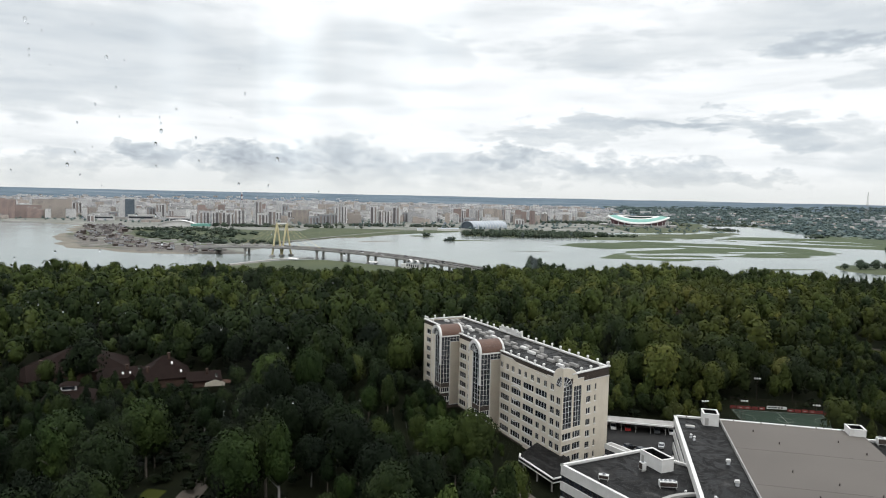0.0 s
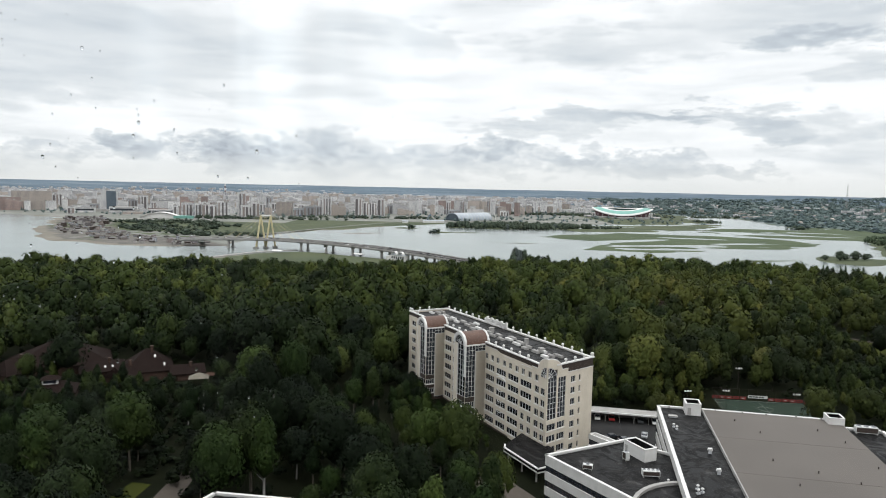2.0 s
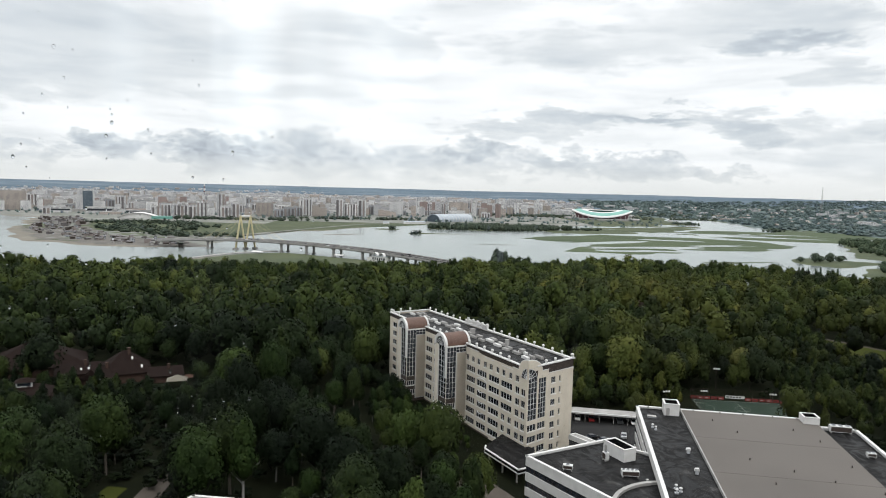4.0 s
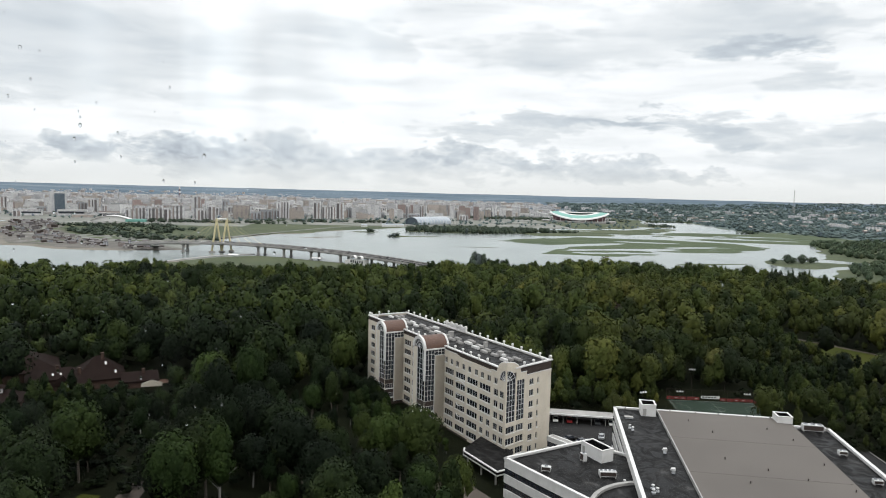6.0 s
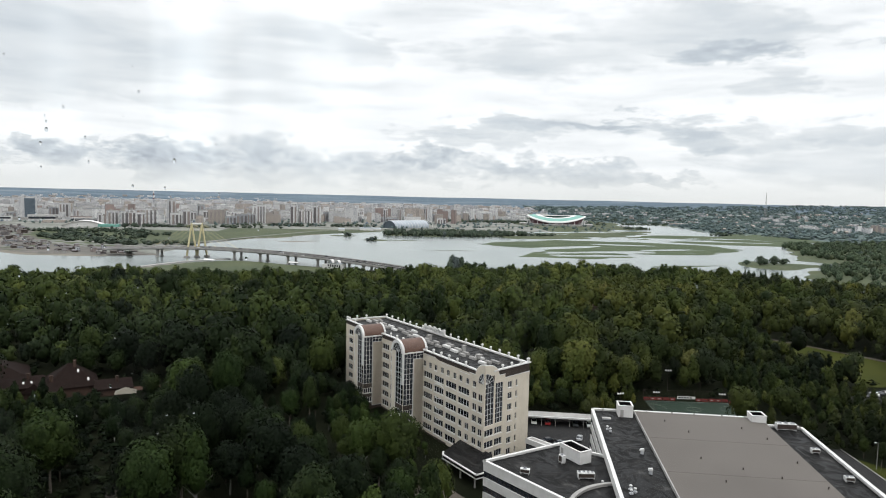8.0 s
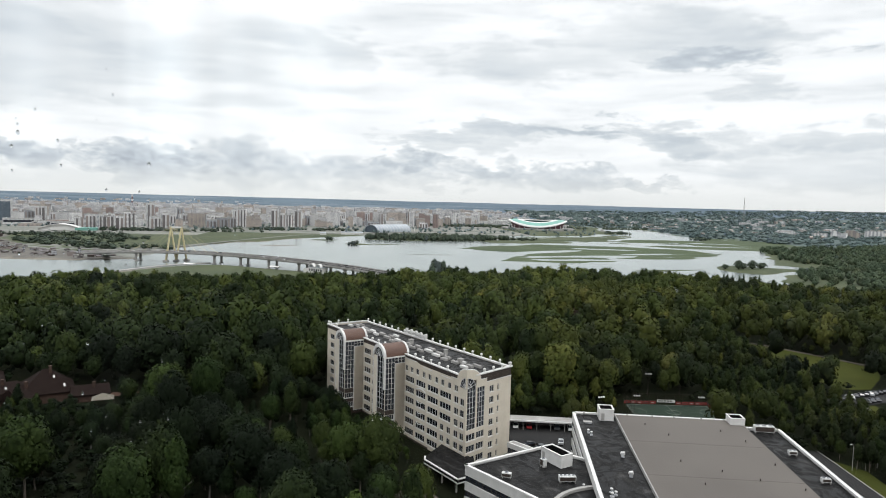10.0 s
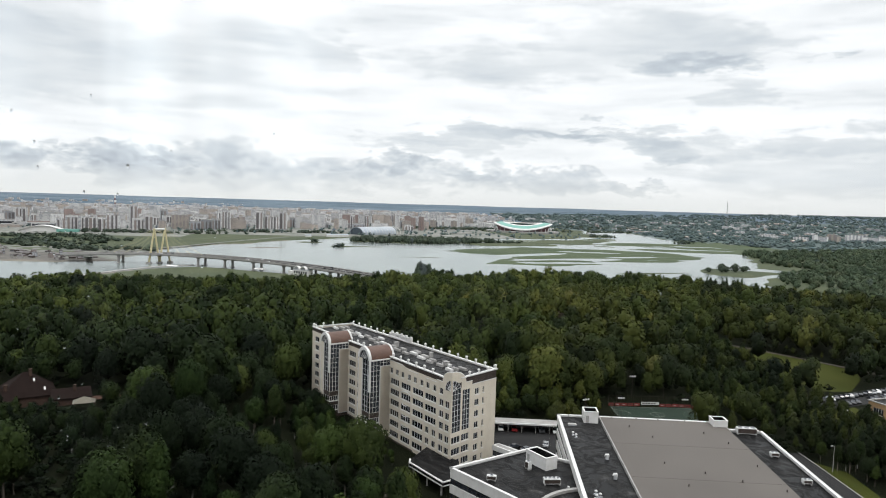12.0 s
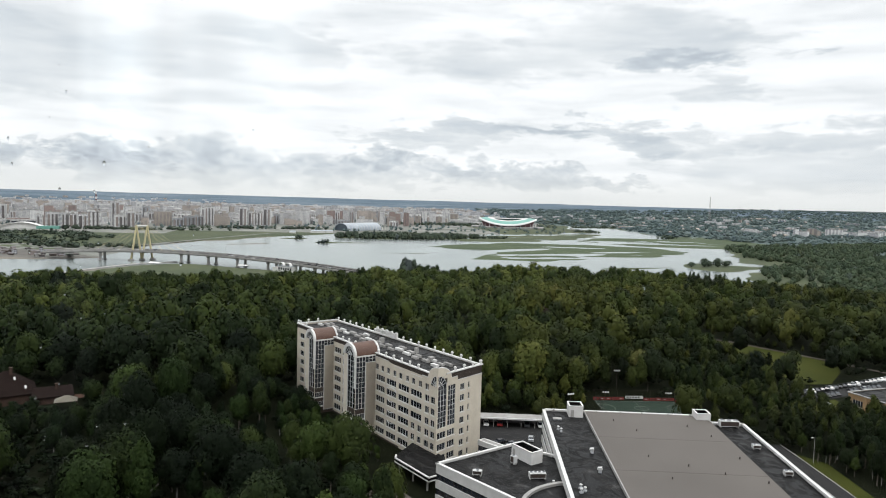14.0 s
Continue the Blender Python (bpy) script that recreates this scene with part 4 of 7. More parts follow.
def build_block():
    b = thing("office_block", pose(-7, 261, 20, 0, 0, -63.73), "cream rendered office block with arched glazed bays and brown roof band", "office building")
    front, end = Face(2.2, 0, 0), Face(90.8, 0, 102.3)
    # long front, in three stretches between the bays
    holes, wins = [], []
    for i, z in enumerate(STOREYS):
        for c in (6.2, 12.0, 18.0):
            wins.append((c - 2.2 - 1.7, c - 2.2 + 1.7, z - 0.92, z + 0.92, 3 if i else 2))
        for c in (33.9, 39.6, 45.3):
            wins.append((c - 2.2 - 2.3, c - 2.2 + 2.3, z - 0.92, z + 0.92, 3))
    for c in (59.4, 62.6, 65.8, 69.4, 72.6, 76.1, 79.2, 82.6, 85.9):
        wins.append((c - 2.2 - 0.8, c - 2.2 + 0.8, 20.9, 22.6, 2))
    for i, z in enumerate(STOREYS[1:]):
        for a, c, n in ((58.9, 63.9, 3), (65.0, 70.3, 3), (71.4, 77.0, 3)):
            wins.append((a - 2.2, c - 2.2, z - 0.92, z + 0.92, n + 1))
        if i < 3:
            wins.append((77.9 - 2.2, 83.5 - 2.2, z - 0.92, z + 0.92, 4))
        else:
            wins += [(78.3 - 2.2, 80.1 - 2.2, z - 0.92, z + 0.92, 2), (81.6 - 2.2, 83.4 - 2.2, z - 0.92, z + 0.92, 2)]
        wins += [(85.0 - 2.2, 87.0 - 2.2, z - 0.95, z + 0.95, 2), (87.8 - 2.2, 89.7 - 2.2, z - 0.95, z + 0.95, 2)]
    stretches = ((0, 21.8), (28.8, 49.3), (56.3, 88.6))
    w = Shape()
    for s0, s1 in stretches:
        front.wall(w, s0, s1, -1.5, 24.4, [q[:4] for q in wins if s0 <= q[0] and q[1] <= s1])
    ends = []
    for z in STOREYS:
        ends.append((9.9, 11.8, z - 1.75, z + 0.05, 2))
        ends.append((13.4, 14.15, z - 1.7, z + 0.05, 1))
    for z in STOREYS[4:]:
        ends += [(0.4, 4.0, z - 0.95, z + 0.95, 3), (4.6, 7.8, z - 0.95, z + 0.95, 3)]
    tall = [(0.4, 4.0, 10.9, 23.4), (4.6, 7.8, 10.9, 22.3)]
    end.wall(w, 0, 19.65, -1.5, 23.2, [q[:4] for q in ends if q[3] < 23.2] + [(0.4, 4.0, 10.9, 23.2), tall[1]])
    part("wall", w, CREAM, b)
    for a, c, z0, z1, n in wins:
        if any(s0 <= a and c <= s1 for s0, s1 in stretches):
            window(b, front, a, c, z0, z1, n)
    for a, c, z0, z1, n in ends:
        if z1 < 23.2:
            window(b, end, a, c, z0, z1, n)
    curtain(b, end, 0.4, 4.0, 10.9, 24.6, 3, 9, 0.2, "stair_glazing")
    curtain(b, end, 4.6, 7.8, 10.9, 22.3, 3, 8, 0.2, "stair_glazing")
    # hidden sides and roof deck
    core = Shape().prism([(2.3, 0.35), (90.2, 0.35), (86.1, 19.1), (2.3, 16.6)], -7, 25.1)
    part("roof_deck", core, BITUMEN, b, "weathered dark bitumen roof")
    back = Shape().prism([(2.25, 16.55), (86.3, 19.15), (86.2, 19.4), (2.25, 16.8)], -1.5, 24.9).prism([(2.0, 0.0), (2.25, 0.0), (2.25, 16.8), (2.0, 16.8)], -7, 24.4)
    part("rear_wall", back, CREAM, b)
    plinth = Shape()
    front.box(plinth, 0.0, 70.0, -0.1, 0.2, -1.6, 0.5)
    part("plinth", plinth, BROWN, b, "dark brown clad plinth")
    # brown band below the coping, and the stepped cream parapet in front of it
    band = Shape()
    for s0, s1 in ((0, 21.8), (28.8, 49.3), (56.3, 88.2)):
        front.box(band, s0, s1, 0.05, 0.35, 23.6, 25.75)
    end.box(band, 0.6, 19.6, 0.05, 0.35, 22.9, 25.75)
    part("parapet_band", band, BROWN, b, "dark brown parapet band")
    for s0, s1, rise in ((0, 21.8, 0.2), (28.8, 49.3, 0.7)):
        lip = Shape()
        front.plate(lip, [(s0, 22.8), (s1, 22.8)] + [(s1 + (s0 - s1) * i / 10, 23.7 + rise * math.sin(math.pi * i / 10)) for i in range(11)], -0.06, 0.1)
        part("parapet_lip", lip, CREAM, b)
    lip = Shape()
    edge = [(84.4, 24.5), (81.5, 24.5), (81.5, 23.7), (76, 23.7), (75.6, 24.0), (74, 24.15), (72, 23.9), (67, 23.9), (66, 24.2), (63.5, 24.75), (56.3, 24.75)]
    front.plate(lip, [(56.3, 22.75), (84.4, 22.75)] + edge, -0.06, 0.1)
    part("parapet_lip", lip, CREAM, b)
    lip = Shape()
    end.plate(lip, [(6.0, 22.3), (8.6, 22.3), (19.65, 22.6), (19.65, 23.2), (8.6, 23.2), (8.6, 24.3), (6.0, 24.3)], -0.05, 0.1)
    part("parapet_lip", lip, CREAM, b)
    line = Shape()
    for u0, u1, h in ((56.3, 63.5, 24.75), (67, 72, 23.9), (76, 81.5, 23.7), (81.5, 84.4, 24.5)):
        front.box(line, u0, u1, -0.14, 0.12, h, h + 0.14)
    end.box(line, 8.6, 19.65, -0.14, 0.12, 23.2, 23.34)
    end.box(line, 6.0, 8.6, -0.14, 0.12, 24.3, 24.44)
    for z in (1.0, 0.2):
        end.box(line, 0, 9, -0.08, 0.05, z, z + 0.35)
        front.box(line, 80, 88.6, -0.08, 0.05, z, z + 0.35)
    part("string_course", line, WHITE, b)
    # arched corner head that wraps round the corner
    top = lambda q: 24.3 + 3.6 * math.sqrt(max(0.0, 1 - (1 - q) ** 2))
    head = Shape()
    front.plate(head, [(84.2, 22.7), (88.6, 22.7)] + [(84.2 + 4.4 * i / 12, top(i / 12)) for i in range(12, -1, -1)], -0.12, 0.35)
    end.plate(head, [(0, 22.7), (0.35, 22.7), (0.35, 24.7), (4.05, 24.7), (4.05, 23.2), (6.0, 23.2)] + [(6.0 * (1 - i / 12), top(i / 12)) for i in range(13)], -0.12, 0.35)
    part("corner_gable", head, CREAM, b, "cream arched corner gable")
    rim = Shape()
    for i in range(12):
        q = [(i + k) / 12 for k in (0, 1)]
        p = [front.at(84.2 + 4.4 * a, 0.1, top(a) + 0.06) for a in q]
        rim.rod(p[0], p[1], 0.2, sides=5)
        p = [end.at(6.0 * (1 - a), 0.1, top(a) + 0.06) for a in q]
        rim.rod(p[0], p[1], 0.2, sides=5)
    part("gable_rim", rim, WHITE, b)
    fan = Shape()
    for i in range(8):
        a0, a1 = i / 8, (i + 1) / 8
        h = 22.7 + 2.9 * math.sqrt(1 - ((a0 + a1) / 2) ** 2)
        end.box(fan, 3.3 * a0 + 0.2, 3.3 * a1 + 0.2, -0.16, 0.0, 22.7, h)
        front.box(fan, 88.3 - 2.4 * a1, 88.3 - 2.4 * a0, -0.16, 0.0, 22.7, h)
    light = part("fan_light", fan, GLASS, b)
    fb = Shape()
    for a in (15, 38, 62, 86):
        fb.rod(end.at(0.2, -0.2, 22.7), end.at(0.2 + 3.3 * math.cos(radians(a)), -0.2, 22.7 + 2.9 * math.sin(radians(a))), 0.06, sides=4)
        fb.rod(front.at(88.3, -0.2, 22.7), front.at(88.3 - 2.4 * math.cos(radians(a)), -0.2, 22.7 + 2.9 * math.sin(radians(a))), 0.06, sides=4)
    for i in range(8):
        for q in (0.5, 1.0):
            p = [end.at(0.2 + 3.3 * q * math.cos(radians(11.2 * j)), -0.2, 22.7 + 2.9 * q * math.sin(radians(11.2 * j))) for j in (i, i + 1)]
            fb.rod(p[0], p[1], 0.06, sides=4)
            p = [front.at(88.3 - 2.4 * q * math.cos(radians(11.2 * j)), -0.2, 22.7 + 2.9 * q * math.sin(radians(11.2 * j))) for j in (i, i + 1)]
            fb.rod(p[0], p[1], 0.06, sides=4)
    part("glazing_grid", fb, WHITE, light)
    # white coping all round
    cop = Shape()
    for s0, s1 in ((-0.2, 21.8), (28.8, 49.3), (56.3, 85.0)):
        front.box(cop, s0, s1, -0.3, 0.45, 25.75, 26.1)
    end.box(cop, 3.5, 19.9, -0.3, 0.45, 25.75, 26.1)
    cop.prism([(2.0, 16.3), (86.0, 18.9), (86.0, 19.7), (2.0, 17.1)], 25.3, 25.75)
    cop.prism([(1.9, 0), (2.6, 0), (2.6, 17), (1.9, 17)], 25.6, 26.0)
    part("coping", cop, WHITE, b)
    back_up = Shape().prism([(2.2, 16.5), (86.1, 19.1), (86.1, 19.35), (2.2, 16.75)], 24.5, 25.3).prism([(2.1, 0.2), (2.4, 0.2), (2.4, 16.8), (2.1, 16.8)], 24.3, 25.6)
    part("parapet", back_up, CREAM, b)
    # ball finials along the coping
    bm = bmesh.new()
    bmesh.ops.create_icosphere(bm, subdivisions=2, radius=0.42, matrix=Matrix.Translation((0, 0, 0.85)))
    bmesh.ops.create_cone(bm, cap_ends=True, segments=8, radius1=0.34, radius2=0.24, depth=0.5, matrix=Matrix.Translation((0, 0, 0.25)))
    ball = bpy.data.meshes.new("finial")
    bm.to_mesh(ball)
    bm.free()
    ball.materials.append(WHITE)
    spots = [(3 + i * 4.35, 16.75 + i * 4.35 * 0.031, 25.7) for i in range(20)]
    spots += [(2.3, 0.3 + i * 4.0, 25.95) for i in range(3)]
    spots += [(4.5, 0.1, 26.05), (9.5, 0.1, 26.05)] + [(33 + i * 4.2, 0.1, 26.05) for i in range(4)] + [(60 + i * 4.3, 0.1, 26.05) for i in range(6)]
    spots += [(*end.at(q, 0.1, 0)[:2], 26.05) for q in (7.5, 11.5, 15.5, 19.3)]
    for p in spots:
        o = part("finial", ball, WHITE, b)
        o.location = p
    rail = Shape()
    for i in range(22):
        rail.box(30 + i * 0.6, 30.3 + i * 0.6, 17.55, 17.95, 25.7, 26.9 + 0.35 * math.sin(math.pi * i / 21))
    for i in range(5):
        rail.box(30 + i * 3.1, 30.8 + i * 3.1, 17.4, 18.1, 25.7, 27.6)
    rail.box(29.8, 43.4, 17.5, 18.0, 26.8, 27.05)
    part("balustrade", rail, WHITE, b)
    # long pale roof units in pairs along the deck
    rng = random.Random(4)
    for i in range(13):
        x, y = 5.5 + i * 6.1 + rng.uniform(-0.6, 0.6), rng.uniform(6.8, 8.2)
        for k in range(2 if i % 4 else 3):
            w, d = rng.uniform(2.6, 3.6), rng.uniform(0.9, 1.2)
            u, v = x + rng.uniform(-0.5, 0.9), y + k * 2.1
            unit = part("roof_unit", Shape().box(u, u + w, v, v + d, 25.05, 25.75).box(u + 0.15, u + w - 0.15, v + 0.15, v + d - 0.15, 25.75, 25.85), WHITE if (i + k) % 3 == 0 else CONCRETE, b)
            part("unit_foot", Shape().box(u + 0.2, u + 0.5, v - 0.1, v + d + 0.1, 25.02, 25.12).box(u + w - 0.5, u + w - 0.2, v - 0.1, v + d + 0.1, 25.02, 25.12), CONCRETE, unit)
    # hooded window and little iron balconies in one column of the front
    hood = Shape()
    for i in range(10):
        p = [front.at(65.45 + 2.65 * (1 - math.cos(math.pi * (i + k) / 10)) - 2.2, -0.25, STOREYS[2] + 1.0 + 0.9 * math.sin(math.pi * (i + k) / 10)) for k in (0, 1)]
        hood.rod(p[0], p[1], 0.17, sides=5)
    part("window_hood", hood, WHITE, b, "white arched window hood")
    for z in STOREYS[3:6]:
        basket = Shape()
        for i in range(8):
            p = [front.at(66.3 + 1.5 * (1 - math.cos(math.pi * (i + k) / 8)) - 2.2, -0.1 - 0.5 * math.sin(math.pi * (i + k) / 8), z + 1.25 - 0.35 * math.sin(math.pi * (i + k) / 8)) for k in (0, 1)]
            basket.rod(p[0], p[1], 0.12, sides=4)
        part("window_basket", basket, WHITE, b)
    for x, y, w, d, h in ((44, 10, 1.2, 1.4, 1.7), (73, 9.5, 1.5, 1.4, 1.3), (62, 12, 1.0, 1.0, 1.6)):
        part("roof_hatch", Shape().box(x, x + w, y, y + d, 25.05, 25.05 + h).box(x - 0.1, x + w + 0.1, y - 0.1, y + d + 0.1, 25.05 + h, 25.17 + h), CONCRETE, b)
    bay(b, 24.0, 31.0)
    bay(b, 51.0, 58.5)


build_block()

# ---- low white buildings with flat roofs ----


def banded_walls(parent, ring, z0, z1, white=2.1, dark=1.55, skip=()):
    """Walls of white bands with ribbon windows between them, round a ring of points (clockwise seen from above is avoided)."""
    for i, (p, q) in enumerate(zip(ring, ring[1:] + ring[:1])):
        if i in skip:
            continue
        run = math.hypot(q[0] - p[0], q[1] - p[1])
        f = Face(p[0], p[1], math.degrees(math.atan2(q[1] - p[1], q[0] - p[0])))
        bands, glass, bars = Shape(), Shape(), Shape()
        z = z1
        while z > z0:
            f.box(bands, 0, run, 0, 0.5, max(z0, z - white), z)
            z -= white
            if z > z0:
                f.box(glass, 0.05, run - 0.05, 0.25, 0.4, max(z0, z - dark), z)
                for k in range(1, int(run / 1.5)):
                    f.box(bars, k * run / int(run / 1.5) - 0.04, k * run / int(run / 1.5) + 0.04, 0.2, 0.3, max(z0, z - dark), z)
            z -= dark
        part("wall", bands, WHITE, parent, "white wall bands")
        g = part("ribbon_window", glass, GLASS, parent, "dark ribbon windows")
        if bars.v:
            part("window_bar", bars, BROWN, g)


def coping(ring, z, wide=0.7, high=0.45, closed=True):
    s = Shape()
    pairs = list(zip(ring, ring[1:] + ring[:1])) if closed else list(zip(ring, ring[1:]))
    for p, q in pairs:
        run = math.hypot(q[0] - p[0], q[1] - p[1])
        f = Face(p[0], p[1], math.degrees(math.atan2(q[1] - p[1], q[0] - p[0])))
        f.box(s, -0.12, run + 0.12, -0.12, wide, z, z + high)
    return s


def inset_roof(ring, z):
    return Shape().poly([(x, y, z) for x, y in ring], [tuple(range(len(ring)))])


def stair_box(parent, x, y, turn, w, d, h, door=True):
    """A white roof-top stair head, open above behind its parapet."""
    o = thing("stair_head", pose(x, y, parent, 0, 0, turn), "white rendered rooftop stair head with open top and grey door", "stair head", "rooftop stair heads")
    s = Shape()
    s.box(0, w, 0, 0.3, 0, h).box(0, w, d - 0.3, d, 0, h).box(0, 0.3, 0.3, d - 0.3, 0, h).box(w - 0.3, w, 0.3, d - 0.3, 0, h)
    part("wall", s, WHITE, o)
    part("roof", Shape().box(0.3, w - 0.3, 0.3, d - 0.3, h - 1.6, h - 1.4), BITUMEN, o, "dark sunken roof")
    part("lining", Shape().box(0.3, w - 0.3, d - 0.36, d - 0.3, h - 1.4, h - 0.05).box(0.3, 0.36, 0.3, d - 0.36, h - 1.4, h - 0.05).box(w - 0.36, w - 0.3, 0.3, d - 0.36, h - 1.4, h - 0.05), BITUMEN, o, "dark inner faces of the parapet")
    c = Shape().box(-0.1, w + 0.1, -0.1, 0.35, h, h + 0.14).box(-0.1, w + 0.1, d - 0.35, d + 0.1, h, h + 0.14)
    c.box(-0.1, 0.35, 0.35, d - 0.35, h, h + 0.14).box(w - 0.35, w + 0.1, 0.35, d - 0.35, h, h + 0.14)
    part("coping", c, WHITE, o)
    if door:
        part("door", Shape().box(0.5, 1.4, -0.06, 0.0, 0.1, 2.1), CONCRETE, o, "grey steel door")
    return o


def cooling_unit(x, y, z, turn, fans=3, w=3.4, d=1.3, h=1.5, group="rooftop cooling units"):
    o = thing("cooling_unit", pose(x, y, z, 0, 0, turn), "white metal rooftop cooling unit with fans on top", "cooling unit", group)
    part("casing", Shape().box(0, w, 0, d, 0.35, h), CASING, o)
    feet = Shape()
    for a in (0.1, w - 0.3):
        feet.box(a, a + 0.2, 0, d, 0, 0.35)
    part("stand", feet, CONCRETE, o)
    for i in range(fans):
        cx = w * (i + 0.5) / fans
        r = min(w / fans, d) * 0.38
        f = Shape().rod((cx, d / 2, h), (cx, d / 2, h + 0.22), r, r * 0.95, 12)
        g = part("fan_ring", f, ZINC, o)
        part("fan", Shape().rod((cx, d / 2, h + 0.2), (cx, d / 2, h + 0.24), r * 0.8, r * 0.8, 10), GLASS, g)
    part("grille", Shape().box(0.12, w - 0.12, -0.02, 0.0, 0.5, h - 0.15), BROWN, o, "dark intake grille")
    return o


ZINC = material("weathered_zinc", (0.28, 0.29, 0.30), (0.45, 0.46, 0.47), 0.9, 0.55, 0.0, 8.0, stain=0.3)
CASING = material("weathered_white_metal", (0.42, 0.42, 0.41), (0.56, 0.56, 0.55), 0.8, 0.55, 0.0, 8.0, stain=0.3)


def vent_cap(x, y, z, big=1.0):
    o = thing("roof_vent", pose(x, y, z, 0, 0, x * 37 % 90), "grey metal roof ventilator with a round white turbine cap", "roof vent", "roof vents")
    part("curb", Shape().box(-0.5 * big, 0.5 * big, -0.4 * big, 0.4 * big, -0.05, 0.4 * big), ZINC, o)
    part("pipe", Shape().rod((0, 0, 0.35 * big), (0, 0, 0.9 * big), 0.2 * big, 0.2 * big, 10), ZINC, o)
    s = Shape()
    levels = [(0.22, 0.85), (0.42, 1.0), (0.46, 1.15), (0.34, 1.32), (0.12, 1.42)]
    for (r0, z0), (r1, z1) in zip(levels, levels[1:]):
        s.rod((0, 0, z0 * big), (0, 0, z1 * big), r0 * big, r1 * big, 12)
    part("turbine_cap", s, CASING, o)
    return o


def cowl(x, y, z, turn):
    o = thing("roof_cowl", pose(x, y, z, 0, 0, turn), "pale metal ventilation cowl with slanted mouth", "roof vent", "roof cowls")
    part("duct", Shape().box(-0.4, 0.4, -0.4, 0.4, -0.05, 0.8), ZINC, o)
    part("hood", Shape().slab([(-0.5, 0.8), (0.65, 0.8), (0.5, 1.15), (-0.35, 1.3)], "x", -0.45, 0.45), CASING, o)
    part("grille", Shape().box(-0.3, 0.3, -0.43, -0.4, 0.2, 0.7), BROWN, o)
    return o


def roof_hatch(x, y, z, turn):
    o = thing("roof_hatch", pose(x, y, z, 0, 0, turn), "low grey roof hatch on dark felt", "roof hatch")
    part("curb", Shape().box(-1.1, 1.1, -0.6, 0.6, -0.05, 0.35), ZINC, o)
    part("lid", Shape().box(-1.2, 1.2, -0.7, 0.7, 0.35, 0.45), CONCRETE, o)
    return o


def build_complex():
    Q, W = Vector((0.974, -0.227)), Vector((-0.227, -0.974))
    K = Vector((66.2, 187.8))
    at = lambda q, w: tuple(K + Q * q + W * w)
    turn = math.degrees(math.atan2(Q.y, Q.x))
    hall = thing("sports_hall", Matrix(), "flat-roofed white hall with grey roof and dark side strips", "hall")
    ring = [at(0, 0), at(0, 95), at(56, 95), at(56, 5), at(47.2, 5), at(47.2, 0)]
    banded_walls(hall, ring, 19.5, 32.9)
    part("strip_roof", inset_roof([at(0.4, 0.4), at(0.4, 95), at(12.5, 95), at(12.5, 0.4)], 32.7), BITUMEN, hall, "wet dark bitumen roof strip")
    part("strip_roof", inset_roof([at(46.4, 5.4), at(46.4, 95), at(55.6, 95), at(55.6, 5.4)], 32.2), BITUMEN, hall, "wet dark bitumen roof strip")
    main = Shape().prism([at(12.2, 0.5), at(12.2, 95), at(46.7, 95), at(46.7, 0.5)], 31.5, 33.25)
    part("main_roof", main, MEMBRANE, hall, "plain grey membrane roof")
    seams = Shape()
    for w in (22, 44, 66):
        a, b = at(12.4, w), at(46.5, w)
        seams.rod((*a, 33.25), (*b, 33.25), 0.05, sides=4)
    part("roof_seam", seams, MEMBRANE, hall)
    up = Shape()
    f = Face(*at(12.0, 0.6), math.degrees(math.atan2(W.y, W.x)))
    f.box(up, 0, 94, -0.18, 0.1, 32.7, 33.5)
    part("upstand", up, CONCRETE, hall, "pale upstand along the roof edge")
    c = coping([at(47.2, 0), at(0, 0), at(0, 95)], 32.9, closed=False)
    c2 = coping([at(56, 95), at(56, 5), at(47.2, 5)], 32.6, closed=False)
    part("coping", c, WHITE, hall)
    part("coping", c2, WHITE, hall)
    posts = Shape()
    for q in (3.2, 15.5, 22.5, 28.6, 36.2, 42.4):
        p = at(q, 0.9)
        posts.box(p[0] - 0.15, p[0] + 0.15, p[1] - 0.15, p[1] + 0.15, 33.0, 33.7)
    part("parapet_post", posts, CONCRETE, hall)
    # things on the hall roof
    p = at(7.2, 0.5)
    stair_box(32.7, *at(7.0, 5.2), turn, 4.0, 4.6, 3.2)
    stair_box(32.7, *at(43.1, 4.6), turn, 3.9, 4.2, 2.3, False)
    for q, w in ((2.6, 16.4), (3.2, 18.0), (2.9, 54.0), (3.6, 55.4), (2.7, 56.2)):
        vent_cap(*at(q, w), 32.7, 0.8)
    cowl(*at(8.9, 32.6), 32.7, turn + 80)
    cowl(*at(8.7, 44.7), 32.7, turn + 80)
    roof_hatch(*at(3.4, 7.8), 32.7, turn)
    dots = [(19, 8.5), (23.5, 16.5), (38.5, 11), (42.5, 18.5), (30, 40), (37, 44), (22, 35), (24, 48), (44, 34), (45, 48)]
    for q, w in dots:
        o = thing("roof_drain", pose(*at(q, w), 33.25, 0, 0, 0), "small dark roof outlet on grey membrane", "roof outlet", "roof outlets")
        part("pipe", Shape().rod((0, 0, 0), (0, 0, 0.45), 0.14, 0.12, 8), BROWN, o)
        part("cap", Shape().rod((0, 0, 0.45), (0, 0, 0.55), 0.2, 0.16, 8), BROWN, o)
    cooling_unit(*at(48.8, 7.4), 32.2, turn, 3, 5.2, 1.8, 1.9)
    cooling_unit(*at(51.2, 24), 32.2, turn, 2, 2.0, 1.2, 1.2)
    cooling_unit(*at(51.6, 41), 32.2, turn, 2, 2.0, 1.2, 1.2)
    # left wing
    wing = thing("low_wing", Matrix(), "low white wing with ribbon windows and wet dark flat roof", "wing")
